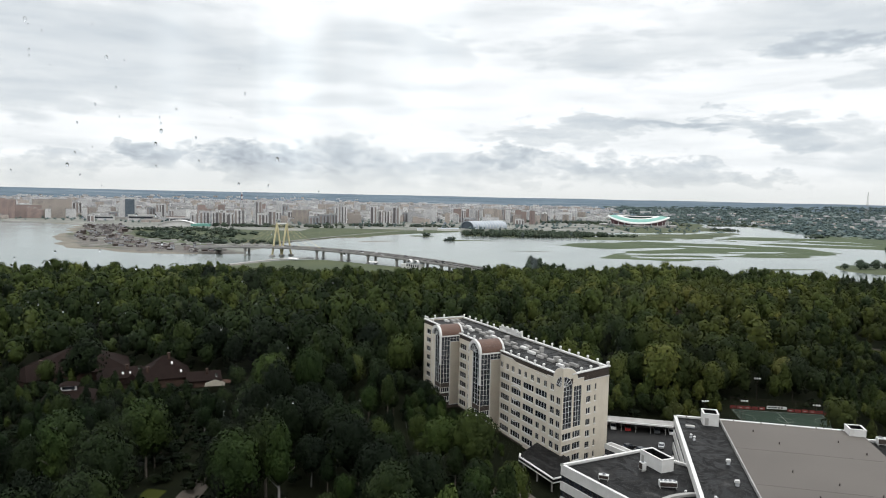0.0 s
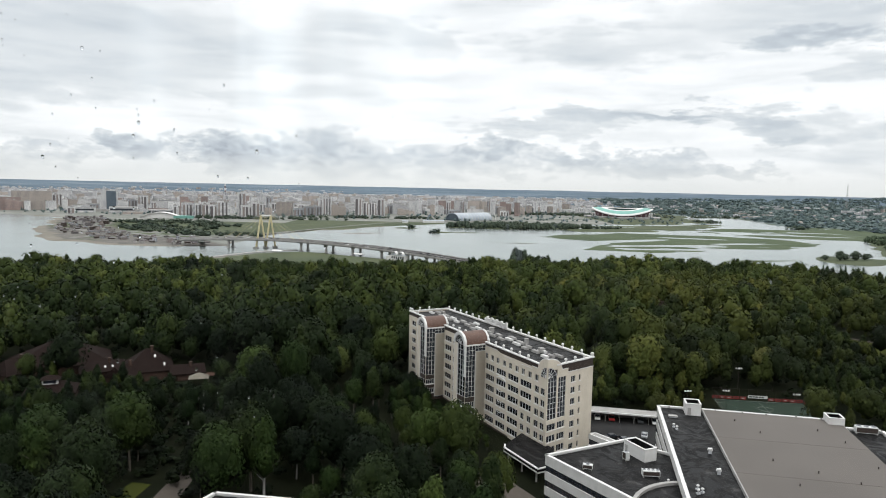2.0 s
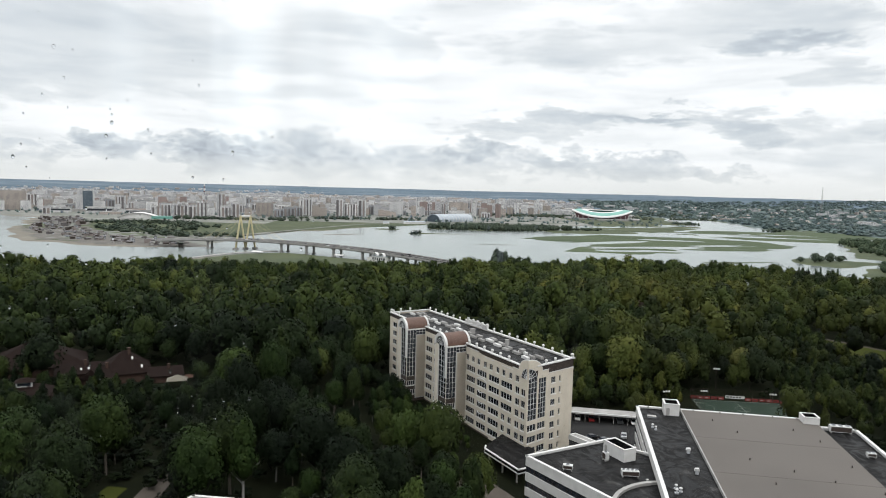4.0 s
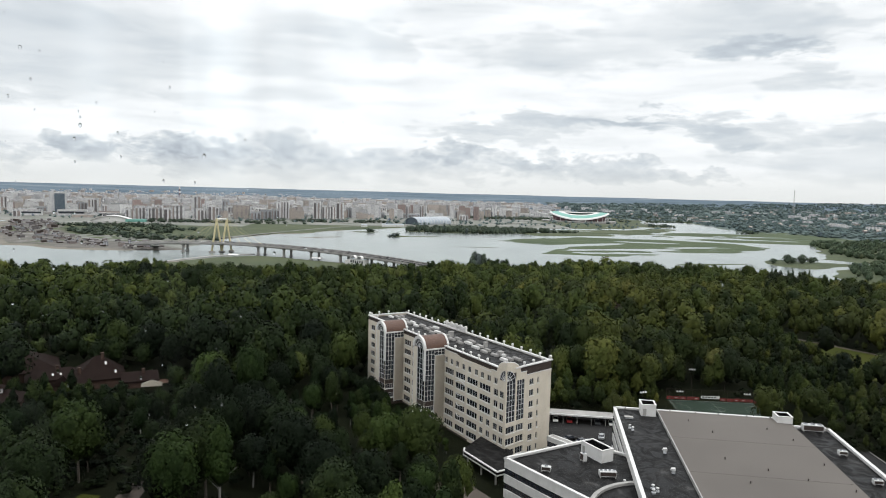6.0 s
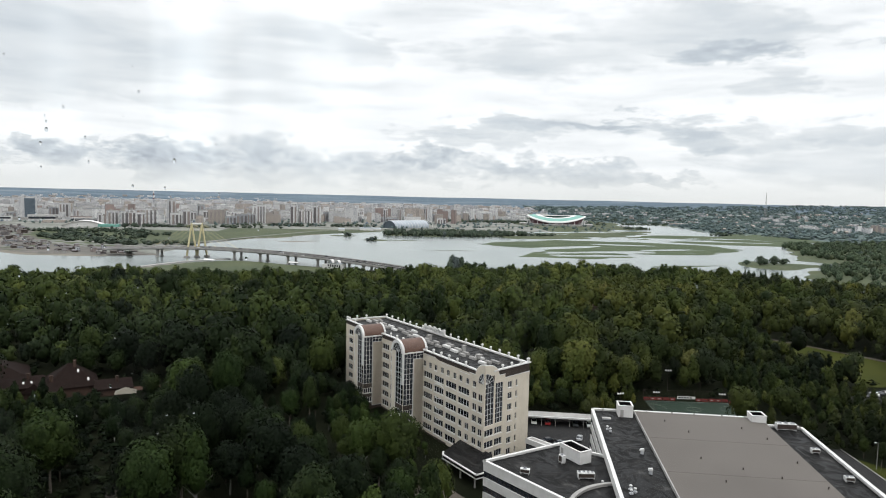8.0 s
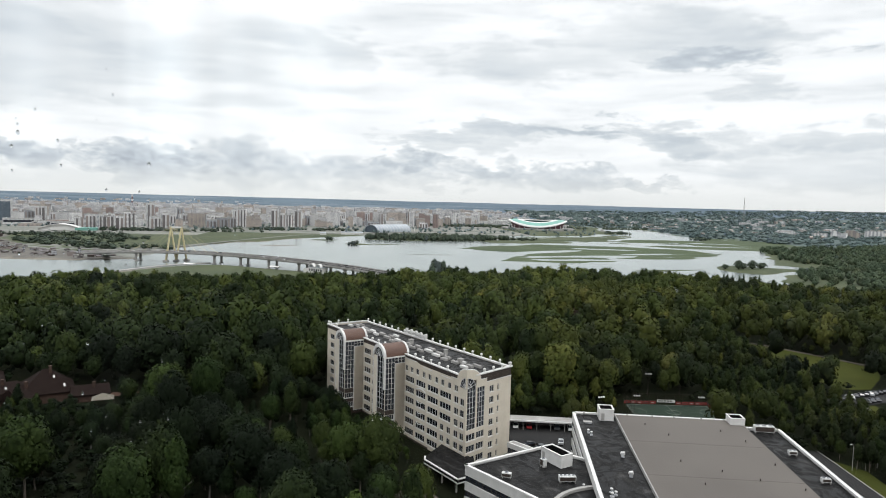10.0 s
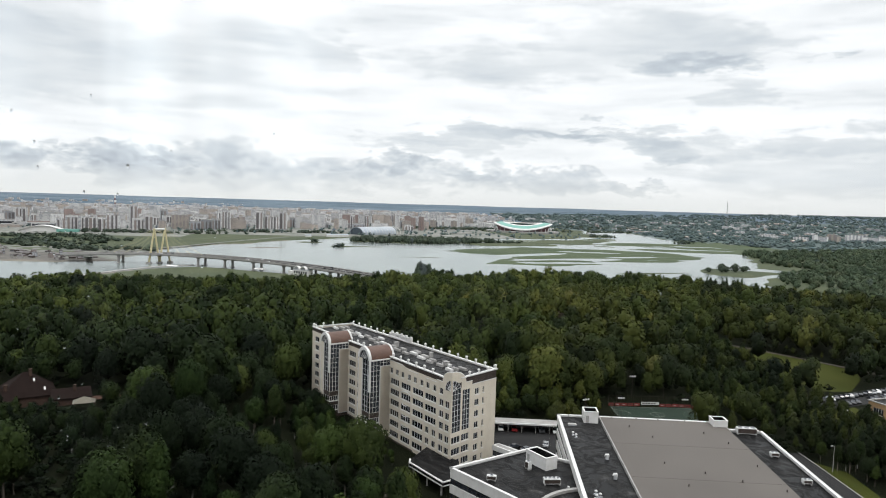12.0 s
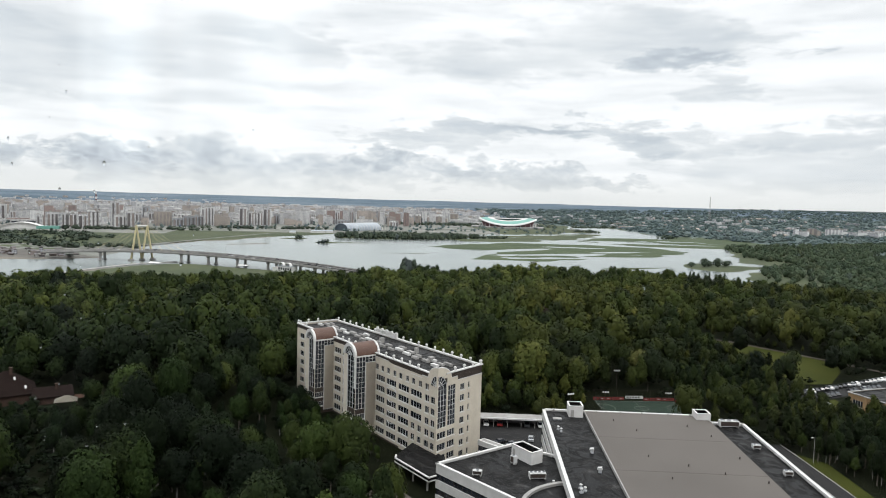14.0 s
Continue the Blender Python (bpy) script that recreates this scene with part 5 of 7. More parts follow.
    ring = [(29.1, 156.5), (49.5, 123.0), (53.0, 136.0), (60.2, 157.6), (57.0, 160.4), (53.1, 168.1)]
    banded_walls(wing, ring, 19.5, 30.6, skip=(1, 2))
    part("roof", inset_roof([(29.6, 156.4), (49.4, 123.8), (60.0, 123.8), (60.4, 157.4), (57.0, 160.1), (53.0, 167.6)], 30.4), BITUMEN, wing, "wet dark bitumen roof with puddle stains")
    part("coping", coping([(60.2, 157.6), (57.0, 160.4), (53.1, 168.1), (29.1, 156.5), (49.5, 123.0)], 30.6, 0.6, 0.45, False), WHITE, wing)
    pts = [Vector((56.6 - 15.5 * math.sin(t) * 0.95, 142.2 - 15.5 * (1 - math.cos(t)), 31.0)) for t in [i * 0.13 for i in range(11)]]
    curve = ribbon(pts, 0.9, 0.6)
    part("curved_parapet", curve, CONCRETE, wing, "curved pale parapet")
    stair_box(30.4, 48.9, 160.4, -66, 7.4, 3.6, 3.0)
    cooling_unit(36.3, 149.2, 30.4, -20, 1, 2.2, 1.1, 1.3)
    cooling_unit(47.2, 155.6, 30.4, -70, 1, 1.4, 1.1, 2.0)
    cooling_unit(48.9, 145.4, 30.4, -5, 4, 3.8, 1.6, 1.5)
    vent_cap(53.6, 142.6, 30.4, 0.7)
    # entrance terrace beside the block
    terrace = thing("entrance_canopy", Matrix(), "dark flat entrance canopy with a white edge", "canopy")
    ring = [(22.3, 180.5), (21.9, 178.2), (28.8, 164.2), (31.0, 165.4), (35.5, 178.0), (28.5, 190.0)]
    part("deck", Shape().prism(ring, 23.2, 23.9), BITUMEN, terrace)
    part("edge", coping(ring[:4], 23.9, 0.35, 0.25, False), WHITE, terrace)
    part("edge", coping(ring[:4], 22.9, 0.35, 0.25, False), WHITE, terrace)
    for x, y in ((23.2, 178.6), (28.8, 166.0), (26.0, 172.2)):
        part("column", Shape().rod((x, y, 19.5), (x, y, 23.2), 0.25, sides=10), CONCRETE, terrace)
    # link between block and hall
    link = thing("link_corridor", Matrix(), "low white link corridor with a window band", "corridor")
    ring = [(46.2, 184.6), (57.6, 168.6), (59.6, 170.0), (48.4, 186.0)]
    banded_walls(link, ring, 19.5, 25.8, 1.4, 1.6)
    part("roof", inset_roof(ring, 25.7), CONCRETE, link)


build_complex()

# ---- across the river: bridge, stadium, pool hall, town ----
OCHRE = material("ochre_painted_steel", (0.4, 0.3496, 0.2016), (0.52, 0.4627, 0.2912), 0.3, 0.6)
TEAL = material("teal_roof", (0.104, 0.256, 0.216), (0.16, 0.336, 0.288), 0.02, 0.5)
DARKRED = material("dark_red_panels", (0.085, 0.042, 0.050), (0.14, 0.070, 0.078), 0.03, 0.6)
SILVER = material("pale_metal_roof", (0.255, 0.289, 0.323), (0.374, 0.408, 0.442), 0.03, 0.45, metal=0.2)
PANEL_WHITE = block_material("pale_panel_housing", (0.74, 0.73, 0.72), (0.11, 0.12, 0.145))
PANEL_TAN = block_material("tan_brick_housing", (0.47, 0.41, 0.36), (0.10, 0.10, 0.11))
PANEL_RED = block_material("red_brick_housing", (0.36, 0.27, 0.24), (0.10, 0.09, 0.10))
PANEL_GREY = block_material("grey_housing", (0.40, 0.41, 0.43), (0.09, 0.105, 0.12))
BLUEGLASS = material("blue_grey_glazing", (0.054, 0.072, 0.09), (0.096, 0.12, 0.144), 0.1, 0.3)
TAUPE = material("taupe_cladding", (0.17, 0.145, 0.135), (0.25, 0.215, 0.20), 0.1, 0.7)
LOGGIA = material("dark_loggia", (0.085, 0.078, 0.080), (0.14, 0.128, 0.128), 0.1, 0.6)


def car_shapes():
    body = Shape().slab([(-2.2, 0.35), (2.15, 0.35), (2.2, 0.7), (1.9, 0.85), (0.95, 0.95), (-1.7, 1.0), (-2.15, 0.9)], "y", -0.86, 0.86)
    cabin = Shape()
    a = [(-1.75, -0.8, 0.95), (1.0, -0.8, 0.93), (1.0, 0.8, 0.93), (-1.75, 0.8, 0.95)]
    b = [(-1.35, -0.66, 1.45), (0.3, -0.66, 1.45), (0.3, 0.66, 1.45), (-1.35, 0.66, 1.45)]
    cabin.poly(a + b, [(4, 5, 6, 7), (0, 1, 5, 4), (1, 2, 6, 5), (2, 3, 7, 6), (3, 0, 4, 7)])
    roof = Shape().box(-1.3, 0.25, -0.64, 0.64, 1.45, 1.5)
    return body, cabin, roof


def build_car(paint, label, group):
    body, cabin, roof = car_shapes()
    c = thing("car", Matrix(), label, "car", group)
    part("body", body, paint, c)
    part("cabin", cabin, GLASS, c, "dark windows")
    part("roof", roof, paint, c)
    tyre = Shape().rod((0, -0.11, 0), (0, 0.11, 0), 0.33, sides=12).ob("wheel", BROWN)
    for x in (-1.35, 1.35):
        for y in (-0.78, 0.78):
            w = part("wheel", tyre, BROWN, c)
            w.location = (x, y, 0.33)
    return c


PAINTS = [("white", material("white_car_paint", (0.70, 0.70, 0.70), (0.78, 0.78, 0.78), 1, 0.3, spec=0.6)),
          ("silver", material("silver_car_paint", (0.36, 0.37, 0.38), (0.44, 0.45, 0.46), 1, 0.3, metal=0.4, spec=0.6)),
          ("black", material("black_car_paint", (0.012, 0.012, 0.014), (0.02, 0.02, 0.022), 1, 0.25, spec=0.6)),
          ("red", material("red_car_paint", (0.22, 0.02, 0.02), (0.28, 0.03, 0.03), 1, 0.3, spec=0.6)),
          ("dark grey", material("grey_car_paint", (0.06, 0.065, 0.07), (0.09, 0.095, 0.10), 1, 0.3, metal=0.3, spec=0.6))]
CARS = {}


def park(paint, group, m, where):
    key = (paint, group)
    if key not in CARS:
        CARS[key] = build_car(PAINTS[paint][1], "%s saloon car %s" % (PAINTS[paint][0], where), group)
        CARS[key].matrix_basis = m
        return CARS[key]
    return copy_thing(CARS[key], m)


def build_bridge():
    b = thing("river_bridge", Matrix(), "long concrete road bridge with ochre twin-peaked pylon", "bridge")
    line = curve_points([(-350, 985, 10), (-290, 979, 12.5), (-224, 970, 13.5), (-169, 947, 13.5), (-112, 913, 13), (-52, 868, 12), (5, 819, 10), (45, 786, 7.5), (95, 745, 4.5)], 6)
    part("deck", ribbon(line, 25, 1.0, 0.0), CONCRETE, b)
    part("girder", ribbon(line, 15, 1.6, -1.0), CONCRETE, b)
    part("carriageway", ribbon(line, 22, 0.1, 0.12), ASPHALT, b, "grey asphalt carriageway")
    for side in (-12.2, 12.2):
        part("parapet", ribbon(offset(line, side), 0.5, 1.0, 1.1), CONCRETE, b)
    part("median", ribbon(offset(line, 0), 0.7, 0.8, 0.9), CONCRETE, b)
    # column pairs
    for x, y in ((-283, 978), (-171, 950), (-130, 926), (-89, 897), (-52, 868), (-20, 840.5), (8, 816)):
        i = min(range(len(line)), key=lambda k: (line[k].x - x) ** 2 + (line[k].y - y) ** 2)
        d = (line[min(i + 1, len(line) - 1)] - line[max(i - 1, 0)])
        n = Vector((-d.y, d.x, 0)).normalized()
        for s in (-7.5, 7.5):
            p = line[i] + n * s
            q = Shape().rod((p.x, p.y, -3), (p.x, p.y, p.z - 4.2), 1.7, 1.7, 10).rod((p.x, p.y, p.z - 4.2), (p.x, p.y, p.z - 2.5), 1.7, 3.0, 10).rod((p.x, p.y, -3), (p.x, p.y, 0.9), 3.2, 3.0, 12)
            part("column", q, CONCRETE, b)
    # pylon: two peaks on three feet
    c = Vector((-229, 975, 0))
    ax = Vector((0.80, 0.60, 0))
    feet = [c + ax * q for q in (-14.5, 0, 14.5)]
    tops = [c + ax * q + Vector((0, 0, 47)) for q in (-7.2, 7.2)]
    for f, t in ((0, 0), (1, 0), (1, 1), (2, 1)):
        part("pylon_leg", Shape().rod(feet[f], tops[t], 1.5, 1.1, 8), OCHRE, b, "ochre pylon leg")
    part("pylon_beam", Shape().rod(tops[0] - Vector((0, 0, 1)), tops[1] - Vector((0, 0, 1)), 1.2, 1.2, 6), WHITE, b)
    for f in feet:
        part("pylon_foot", Shape().rod(f + Vector((0, 0, -3)), f + Vector((0, 0, 2.0)), 4.5, 3.8, 14), CONCRETE, b)
    for t in tops:
        for k in (-62, -46, -30, 30, 46, 62):
            e = Vector((-229 + k * 0.96, 972 - k * 0.30 * (1 if k > 0 else 0.2), 13.5))
            part("stay_cable", Shape().rod(t, e, 0.14, 0.14, 4), OCHRE, b)
    rng = random.Random(8)
    for i in range(26):
        k = rng.randrange(4, len(line) - 3)
        d = line[k + 1] - line[k]
        side = rng.choice((-8, -5, 5, 8))
        p = offset(line, side)[k]
        park(rng.choice((0, 0, 1, 2, 4)), "traffic on the bridge", pose(p.x, p.y, p.z + 0.12, 0, 0, math.degrees(math.atan2(d.y, d.x)) + (180 if side > 0 else 0)), "driving over the bridge")
    lamp = thing("street_lamp", Matrix(), "tall grey street lamp on the bridge edge", "street lamp", "bridge street lamps")
    part("pole", Shape().rod((0, 0, 0), (0, 0, 10), 0.14, 0.08, 6), CONCRETE, lamp)
    part("arm", Shape().rod((0, 0, 10), (1.8, 0, 10.4), 0.07, 0.06, 5), CONCRETE, lamp)
    part("head", Shape().box(1.5, 2.5, -0.16, 0.16, 10.35, 10.5), CONCRETE, lamp)
    lamp.matrix_basis = pose(*offset(line, 11.6)[2])
    for k in range(5, len(line) - 2, 3):
        p = offset(line, 11.6 if k % 2 else -11.6)[k]
        copy_thing(lamp, pose(p.x, p.y, p.z))


def ring_surface(rings):
    """Quads between rings of points of equal length, closed round."""
    s = Shape()
    n = len(rings[0])
    s.v = [tuple(p) for r in rings for p in r]
    s.f = [(k * n + i, k * n + (i + 1) % n, (k + 1) * n + (i + 1) % n, (k + 1) * n + i) for k in range(len(rings) - 1) for i in range(n)]
    return s


def build_stadium():
    st = thing("stadium", pose(636, 2225, 2, 0, 0, -16), "wide stadium with swooping white and teal roof", "stadium")
    N = 72
    a, b = 98, 78

    def ring(k, z0, dz):
        out = []
        for i in range(N):
            t = math.tau * i / N
            out.append((a * k * math.cos(t), b * k * math.sin(t), z0 + dz * math.cos(t) ** 2 + (6 * max(0, math.sin(t)))))
        return out

    part("wall", ring_surface([ring(0.80, 0, 0), ring(0.93, 8, 18)]), DARKRED, st, "dark red glazed outer wall")
    part("roof_edge", ring_surface([ring(0.97, 7, 19), ring(1.0, 8, 20), ring(0.985, 11.0, 19.5), ring(0.93, 13.5, 17)]), WHITE, st, "thick white roof edge")
    part("roof", ring_surface([ring(0.93, 13.5, 17), ring(0.80, 18.5, 13.5), ring(0.68, 22.5, 9)]), TEAL, st, "teal roof ring")
    part("inner_roof", ring_surface([ring(0.68, 22.5, 9), ring(0.5, 24.5, 5), ring(0.48, 22, 5)]), WHITE, st, "white inner roof ring")
    part("stands", ring_surface([ring(0.74, 16, 8), ring(0.45, 2, 0)]), LOGGIA, st)
    part("podium", Shape().prism([(1.25 * a * math.cos(t), 1.2 * b * math.sin(t)) for t in [math.tau * i / 40 for i in range(40)]], -2, 4), CONCRETE, st, "pale concrete podium")
    col = Shape().rod((0, 0, 3.8), (0, 0, 14), 0.9, 0.7, 8).ob("column", WHITE)
    for i in range(28):
        t = math.tau * i / 28
        o = part("column", col, WHITE, st)
        o.location = (0.97 * a * math.cos(t), 0.97 * b * math.sin(t), 0)


def build_pool_hall():
    h = thing("swimming_hall", pose(70, 1822, 1.5, 0, 0, 44), "long silver barrel-roofed swimming hall with glazed end", "hall")
    L, W, H = 128, 50, 20
    sec = [(W / 2 * math.cos(radians(q)), H * math.sin(radians(q)) ** 0.8) for q in range(0, 181, 10)]
    roof = Shape()
    for (ya, za), (yb, zb) in zip(sec, sec[1:]):
        roof.slab([(ya, za), (yb, zb), (yb * 0.96, zb * 0.95), (ya * 0.96, za * 0.95)], "x", -6, L)
    part("roof", roof, SILVER, h, "silver ribbed barrel roof")
    for k in range(0, 150, 12):
        rib = Shape()
        for (ya, za), (yb, zb) in zip(sec, sec[1:]):
            rib.rod((k, ya * 1.01, za * 1.01), (k, yb * 1.01, zb * 1.01), 0.5, sides=4)
        part("rib", rib, WHITE, h)
    part("glazed_end", Shape().slab([(y * 0.95, z * 0.94) for y, z in sec], "x", -3.0, -2.6), BLUEGLASS, h, "blue-grey glazed end wall")
    part("rear_wall", Shape().slab([(y * 0.95, z * 0.94) for y, z in sec], "x", L - 2, L - 1), SILVER, h)


def block_thing(x, y, w, h, kind, rng):
    """A far apartment block or tower: body, roof plant, and dark loggia strips where they show."""
    turn = -math.degrees(math.atan2(x, y)) + rng.uniform(-18, 18)
    mat, what = {"s": (PANEL_WHITE, "pale apartment tower with dark vertical loggia strips"), "t": (PANEL_TAN, "tan brick apartment block"),
                 "r": (PANEL_RED, "red brick apartment block"), "g": (PANEL_GREY, "grey apartment block with dark strips"),
                 "w": (PANEL_WHITE, "pale panel apartment block"), "h": (PANEL_WHITE, "white hotel tower with a dark glazed front")}[kind]
    b = thing("apartment_block", pose(x, y, 0.5, 0, 0, turn), what, "apartment block", "far apartment blocks")
    d = rng.uniform(14, 20)
    body, crown = Shape(), Shape()
    steps = rng.choice((1, 1, 2, 3)) if w > 18 and kind != "h" else 1
    for i in range(steps):
        x0, x1, top = -w / 2 + w * i / steps, -w / 2 + w * (i + 1) / steps, h - (rng.choice((0, 3, 6)) if i and h > 20 else 0)
        body.box(x0, x1, 0.4 * (i % 2), d, -1, top)
        crown.box(x0 - 0.1, x1 + 0.1, 0.2, d + 0.3, top, top + 0.8)
        c = x0 + (x1 - x0) * rng.uniform(0.3, 0.6)
        crown.box(c - 2, c + 2.5, d * 0.3, d * 0.7, top + 0.8, top + rng.uniform(2.6, 4.4))
    part("wall", body, mat, b)
    part("roof", crown, CONCRETE, b)
    if kind in "sg":
        n = max(2, round(w / 9))
        for i in range(n):
            c = -w / 2 + w * (i + 0.5) / n
            ww = w / n * rng.choice((0.20, 0.28, 0.34))
            part("loggia", Shape().box(c - ww, c + ww, -0.5, 0.42, 3, h - 4.5), LOGGIA if (i + n) % 3 else TAUPE, b)
    if kind == "h":
        part("curtain_wall", Shape().box(-w * 0.16, w * 0.47, -0.6, 0.05, 8, h - 3), BLUEGLASS, b, "dark blue-green glazed front")
        part("podium", Shape().box(-w * 0.9, w * 1.3, -8, 4, -1, 7), CONCRETE, b)
    return b


TOWERS = [(-1194, 1871, 45, 55, "r"), (-1154, 1894, 79, 37, "r"), (-1098, 1927, 97, 54, "t"), (-1131, 1900, 41, 31, "r"), (-896, 1948, 40, 61, "h"),
          (-624, 1725, 22, 30, "s"), (-603, 1735, 24, 36, "s"), (-563, 1722, 34, 36, "s"), (-537, 1734, 20, 33, "s"), (-509, 1716, 27, 44, "s")]
TOWERS_MID = [(-497, 1850, 19, 64, "s"), (-470, 1795, 26, 31, "s"), (-449, 1805, 20, 40, "s"), (-396, 1897, 42, 38, "t"), (-353, 1883, 26, 23, "g"),
              (-327, 1895, 29, 28, "g"), (-304, 1906, 23, 31, "g"), (-285, 1950, 23, 53, "s"), (-255, 1964, 44, 32, "t"), (-200, 1990, 20, 53, "s")]
TOWERS_RIGHT = [(-167, 2006, 41, 41, "s"), (-137, 2020, 20, 52, "s"), (-84, 2125, 47, 35, "w"), (-39, 2147, 40, 44, "w"), (77, 2390, 81, 40, "r"),
                (508, 2735, 80, 29, "w"), (451, 2703, 32, 22, "w"), (361, 2541, 52, 31, "w"), (266, 2439, 62, 36, "w"), (182, 2395, 49, 43, "t")]


def build_town():
    rng = random.Random(21)
    for row in TOWERS + TOWERS_MID + TOWERS_RIGHT:
        block_thing(*row, rng)
    count = 0
    taken = [(q[0], q[1]) for q in TOWERS + TOWERS_MID + TOWERS_RIGHT]
    for r in range(1990, 2560, 52):
        az = -35.5
        while az < 10.5:
            a = radians(az)
            x, y = r * math.sin(a), r * math.cos(a)
            w = rng.choice((14, 17, 20, 26, 36, 52))
            az += math.degrees((w + rng.uniform(12, 45)) / r)
            x, y = x + rng.uniform(-12, 12), y + rng.uniform(-20, 20)
            if (abs(x + 0.4181 * r) < 52 and r < 2230) or y < 1760 or (x < -930 and r < 2180) or x > 200 + (r - 1990) * 0.5 or (x > -120 and r < 2080) or any(abs(x - p) < 34 and abs(y - q) < 28 for p, q in taken):
                continue
            h = rng.choice((10, 15, 15, 27, 27, 27, 30, 44)) * (0.75 if r < 2100 else 1)
            block_thing(x, y, w, h, rng.choice("wwwwwttrrgsss"), rng)
            taken.append((x, y))
            count += 1
    # the town beyond, too far to count
    for name, mat, label, seed in (("far_town", PANEL_WHITE, "pale far housing blocks of the town", 5), ("far_brick_town", PANEL_TAN, "tan far housing blocks of the town", 6)):
        g = random.Random(seed)
        s = Shape()
        for i in range(1500 if seed == 5 else 420):
            az = radians(g.uniform(-36, 14)) if i % 16 else radians(g.uniform(14, 44))
            r = g.uniform(2560, 3560) if i % 3 else g.uniform(3300, 3980)
            w, d, h = g.choice((12, 16, 22, 34, 50)), g.uniform(11, 16), g.choice((9, 15, 27, 27, 30, 36)) if az < 0.2 else g.choice((6, 8, 12))
            x, y = r * math.sin(az), r * math.cos(az)
            z = float(height(np.array([x]), np.array([y]))[0][0])
            h = max(5, min(h, 90 - 0.0142 * r - z))
            t = g.uniform(-0.5, 0.5) - az
            c, q = math.cos(t), math.sin(t)
            s.prism([(x + u * c - v * q, y + u * q + v * c) for u, v in ((-w / 2, -d / 2), (w / 2, -d / 2), (w / 2, d / 2), (-w / 2, d / 2))], z - 2, z + h)
        # suburbs that climb the foot of the ridge
        for i in range(240 if seed == 5 else 60):
            az, r = radians(g.uniform(-37, -6)), g.uniform(3560, 4180)
            x, y = r * math.sin(az), r * math.cos(az)
            z = float(height(np.array([x]), np.array([y]))[0][0])
            w, h = g.choice((8, 11, 15, 22)), g.choice((4, 5, 7, 10))
            s.box(x, x + w, y, y + 12, z - 4, z + h)
        tagged(new(name, s.ob(name, mat)), label, "town", kind="stuff")
    # white blocks beyond the right bank
    for x, y, w, h, k in ((1512, 2010, 44, 14, "w"), (1552, 1975, 46, 24, "w"), (1590, 1960, 40, 27, "t"), (1668, 1965, 50, 26, "w"), (1790, 1990, 110, 17, "w"), (1860, 2010, 90, 20, "w"), (1505, 2170, 60, 12, "w")):
        block_thing(x, y, w, h, k, rng)
    # low houses on the slope behind the right bank
    s = Shape()
    g = random.Random(17)
    for i in range(70):
        x, y = g.uniform(1000, 2500), g.uniform(1900, 3300)
        if inside(RIGHT_BANK, np.array([x]), np.array([y]))[0] < 60 and y < 2600:
            continue
        w, d, h = g.uniform(7, 12), g.uniform(7, 9), g.uniform(4, 6)
        z = float(height(np.array([x]), np.array([y]))[0][0])
        s.box(x, x + w, y, y + d, z - 1, z + h)
        s.poly([(x - 0.5, y - 0.5, z + h), (x + w + 0.5, y - 0.5, z + h), (x + w + 0.5, y + d + 0.5, z + h), (x - 0.5, y + d + 0.5, z + h), (x, y + d / 2, z + h + 3.5), (x + w, y + d / 2, z + h + 3.5)],
               [(0, 1, 5, 4), (2, 3, 4, 5), (0, 4, 3), (1, 2, 5)])
    tagged(new("far_houses", s.ob("far_houses", PANEL_TAN)), "small pale far houses among trees", "houses", kind="stuff")
    # chimney and masts
    c = thing("chimney", pose(-1020, 3480, 2), "tall red and white banded chimney", "chimney")
    for i in range(7):
        part("shaft_band", Shape().rod((0, 0, i * 11), (0, 0, i * 11 + 11), 5.0 - i * 0.3, 4.7 - i * 0.3, 14), DARKRED if i % 2 else WHITE, c)
    m = thing("radio_mast", pose(1900, 3067, 20), "slim lattice radio mast on the skyline", "mast")
    for k in range(3):
        t = k * math.tau / 3
        part("mast_leg", Shape().rod((7 * math.cos(t), 7 * math.sin(t), 0), (0.6 * math.cos(t), 0.6 * math.sin(t), 118), 0.7, 0.4, 5), CONCRETE, m)
    for z in range(10, 110, 12):
        q = 7 - 6.4 * z / 118
        ring = [(q * math.cos(k * math.tau / 3), q * math.sin(k * math.tau / 3), z) for k in range(3)]
        part("brace", Shape().rod(ring[0], ring[1], 0.35, sides=4).rod(ring[1], ring[2], 0.35, sides=4).rod(ring[2], ring[0], 0.35, sides=4), CONCRETE, m)
    # arched sports hall and low white sheds on the far bank
    a = thing("arched_hall", pose(-640, 1655, 1.4, 0, 0, 12), "low white hall with an arched roof", "hall")
    sec = [(-45 + 90 * i / 14, 3 + 11 * math.sin(math.pi * i / 14)) for i in range(15)]
    part("roof", Shape().slab(sec + [(45, -1), (-45, -1)], "y", 0, 40), WHITE, a)
    part("arch", Shape().slab(sec + [(x, z - 1.6) for x, z in sec[::-1]], "y", -2.5, -0.5), CONCRETE, a, "dark arch rim")
    part("annexe", Shape().box(30, 75, -4, 20, -1, 6), TEAL, a)
    for x, y, w, h in ((-10, 1690, 34, 5), (25, 1712, 18, 4), (-60, 1660, 14, 4)):
        q = thing("shed", pose(x, y, 1.4, 0, 0, 10), "long low white shed on the far bank", "shed", "white sheds")
        part("wall", Shape().box(0, w, 0, 9, -1, h), WHITE, q)
        part("roof", Shape().slab([(-0.5, h), (9.5, h), (4.5, h + 1.8)], "x", -0.5, w + 0.5), SILVER, q)
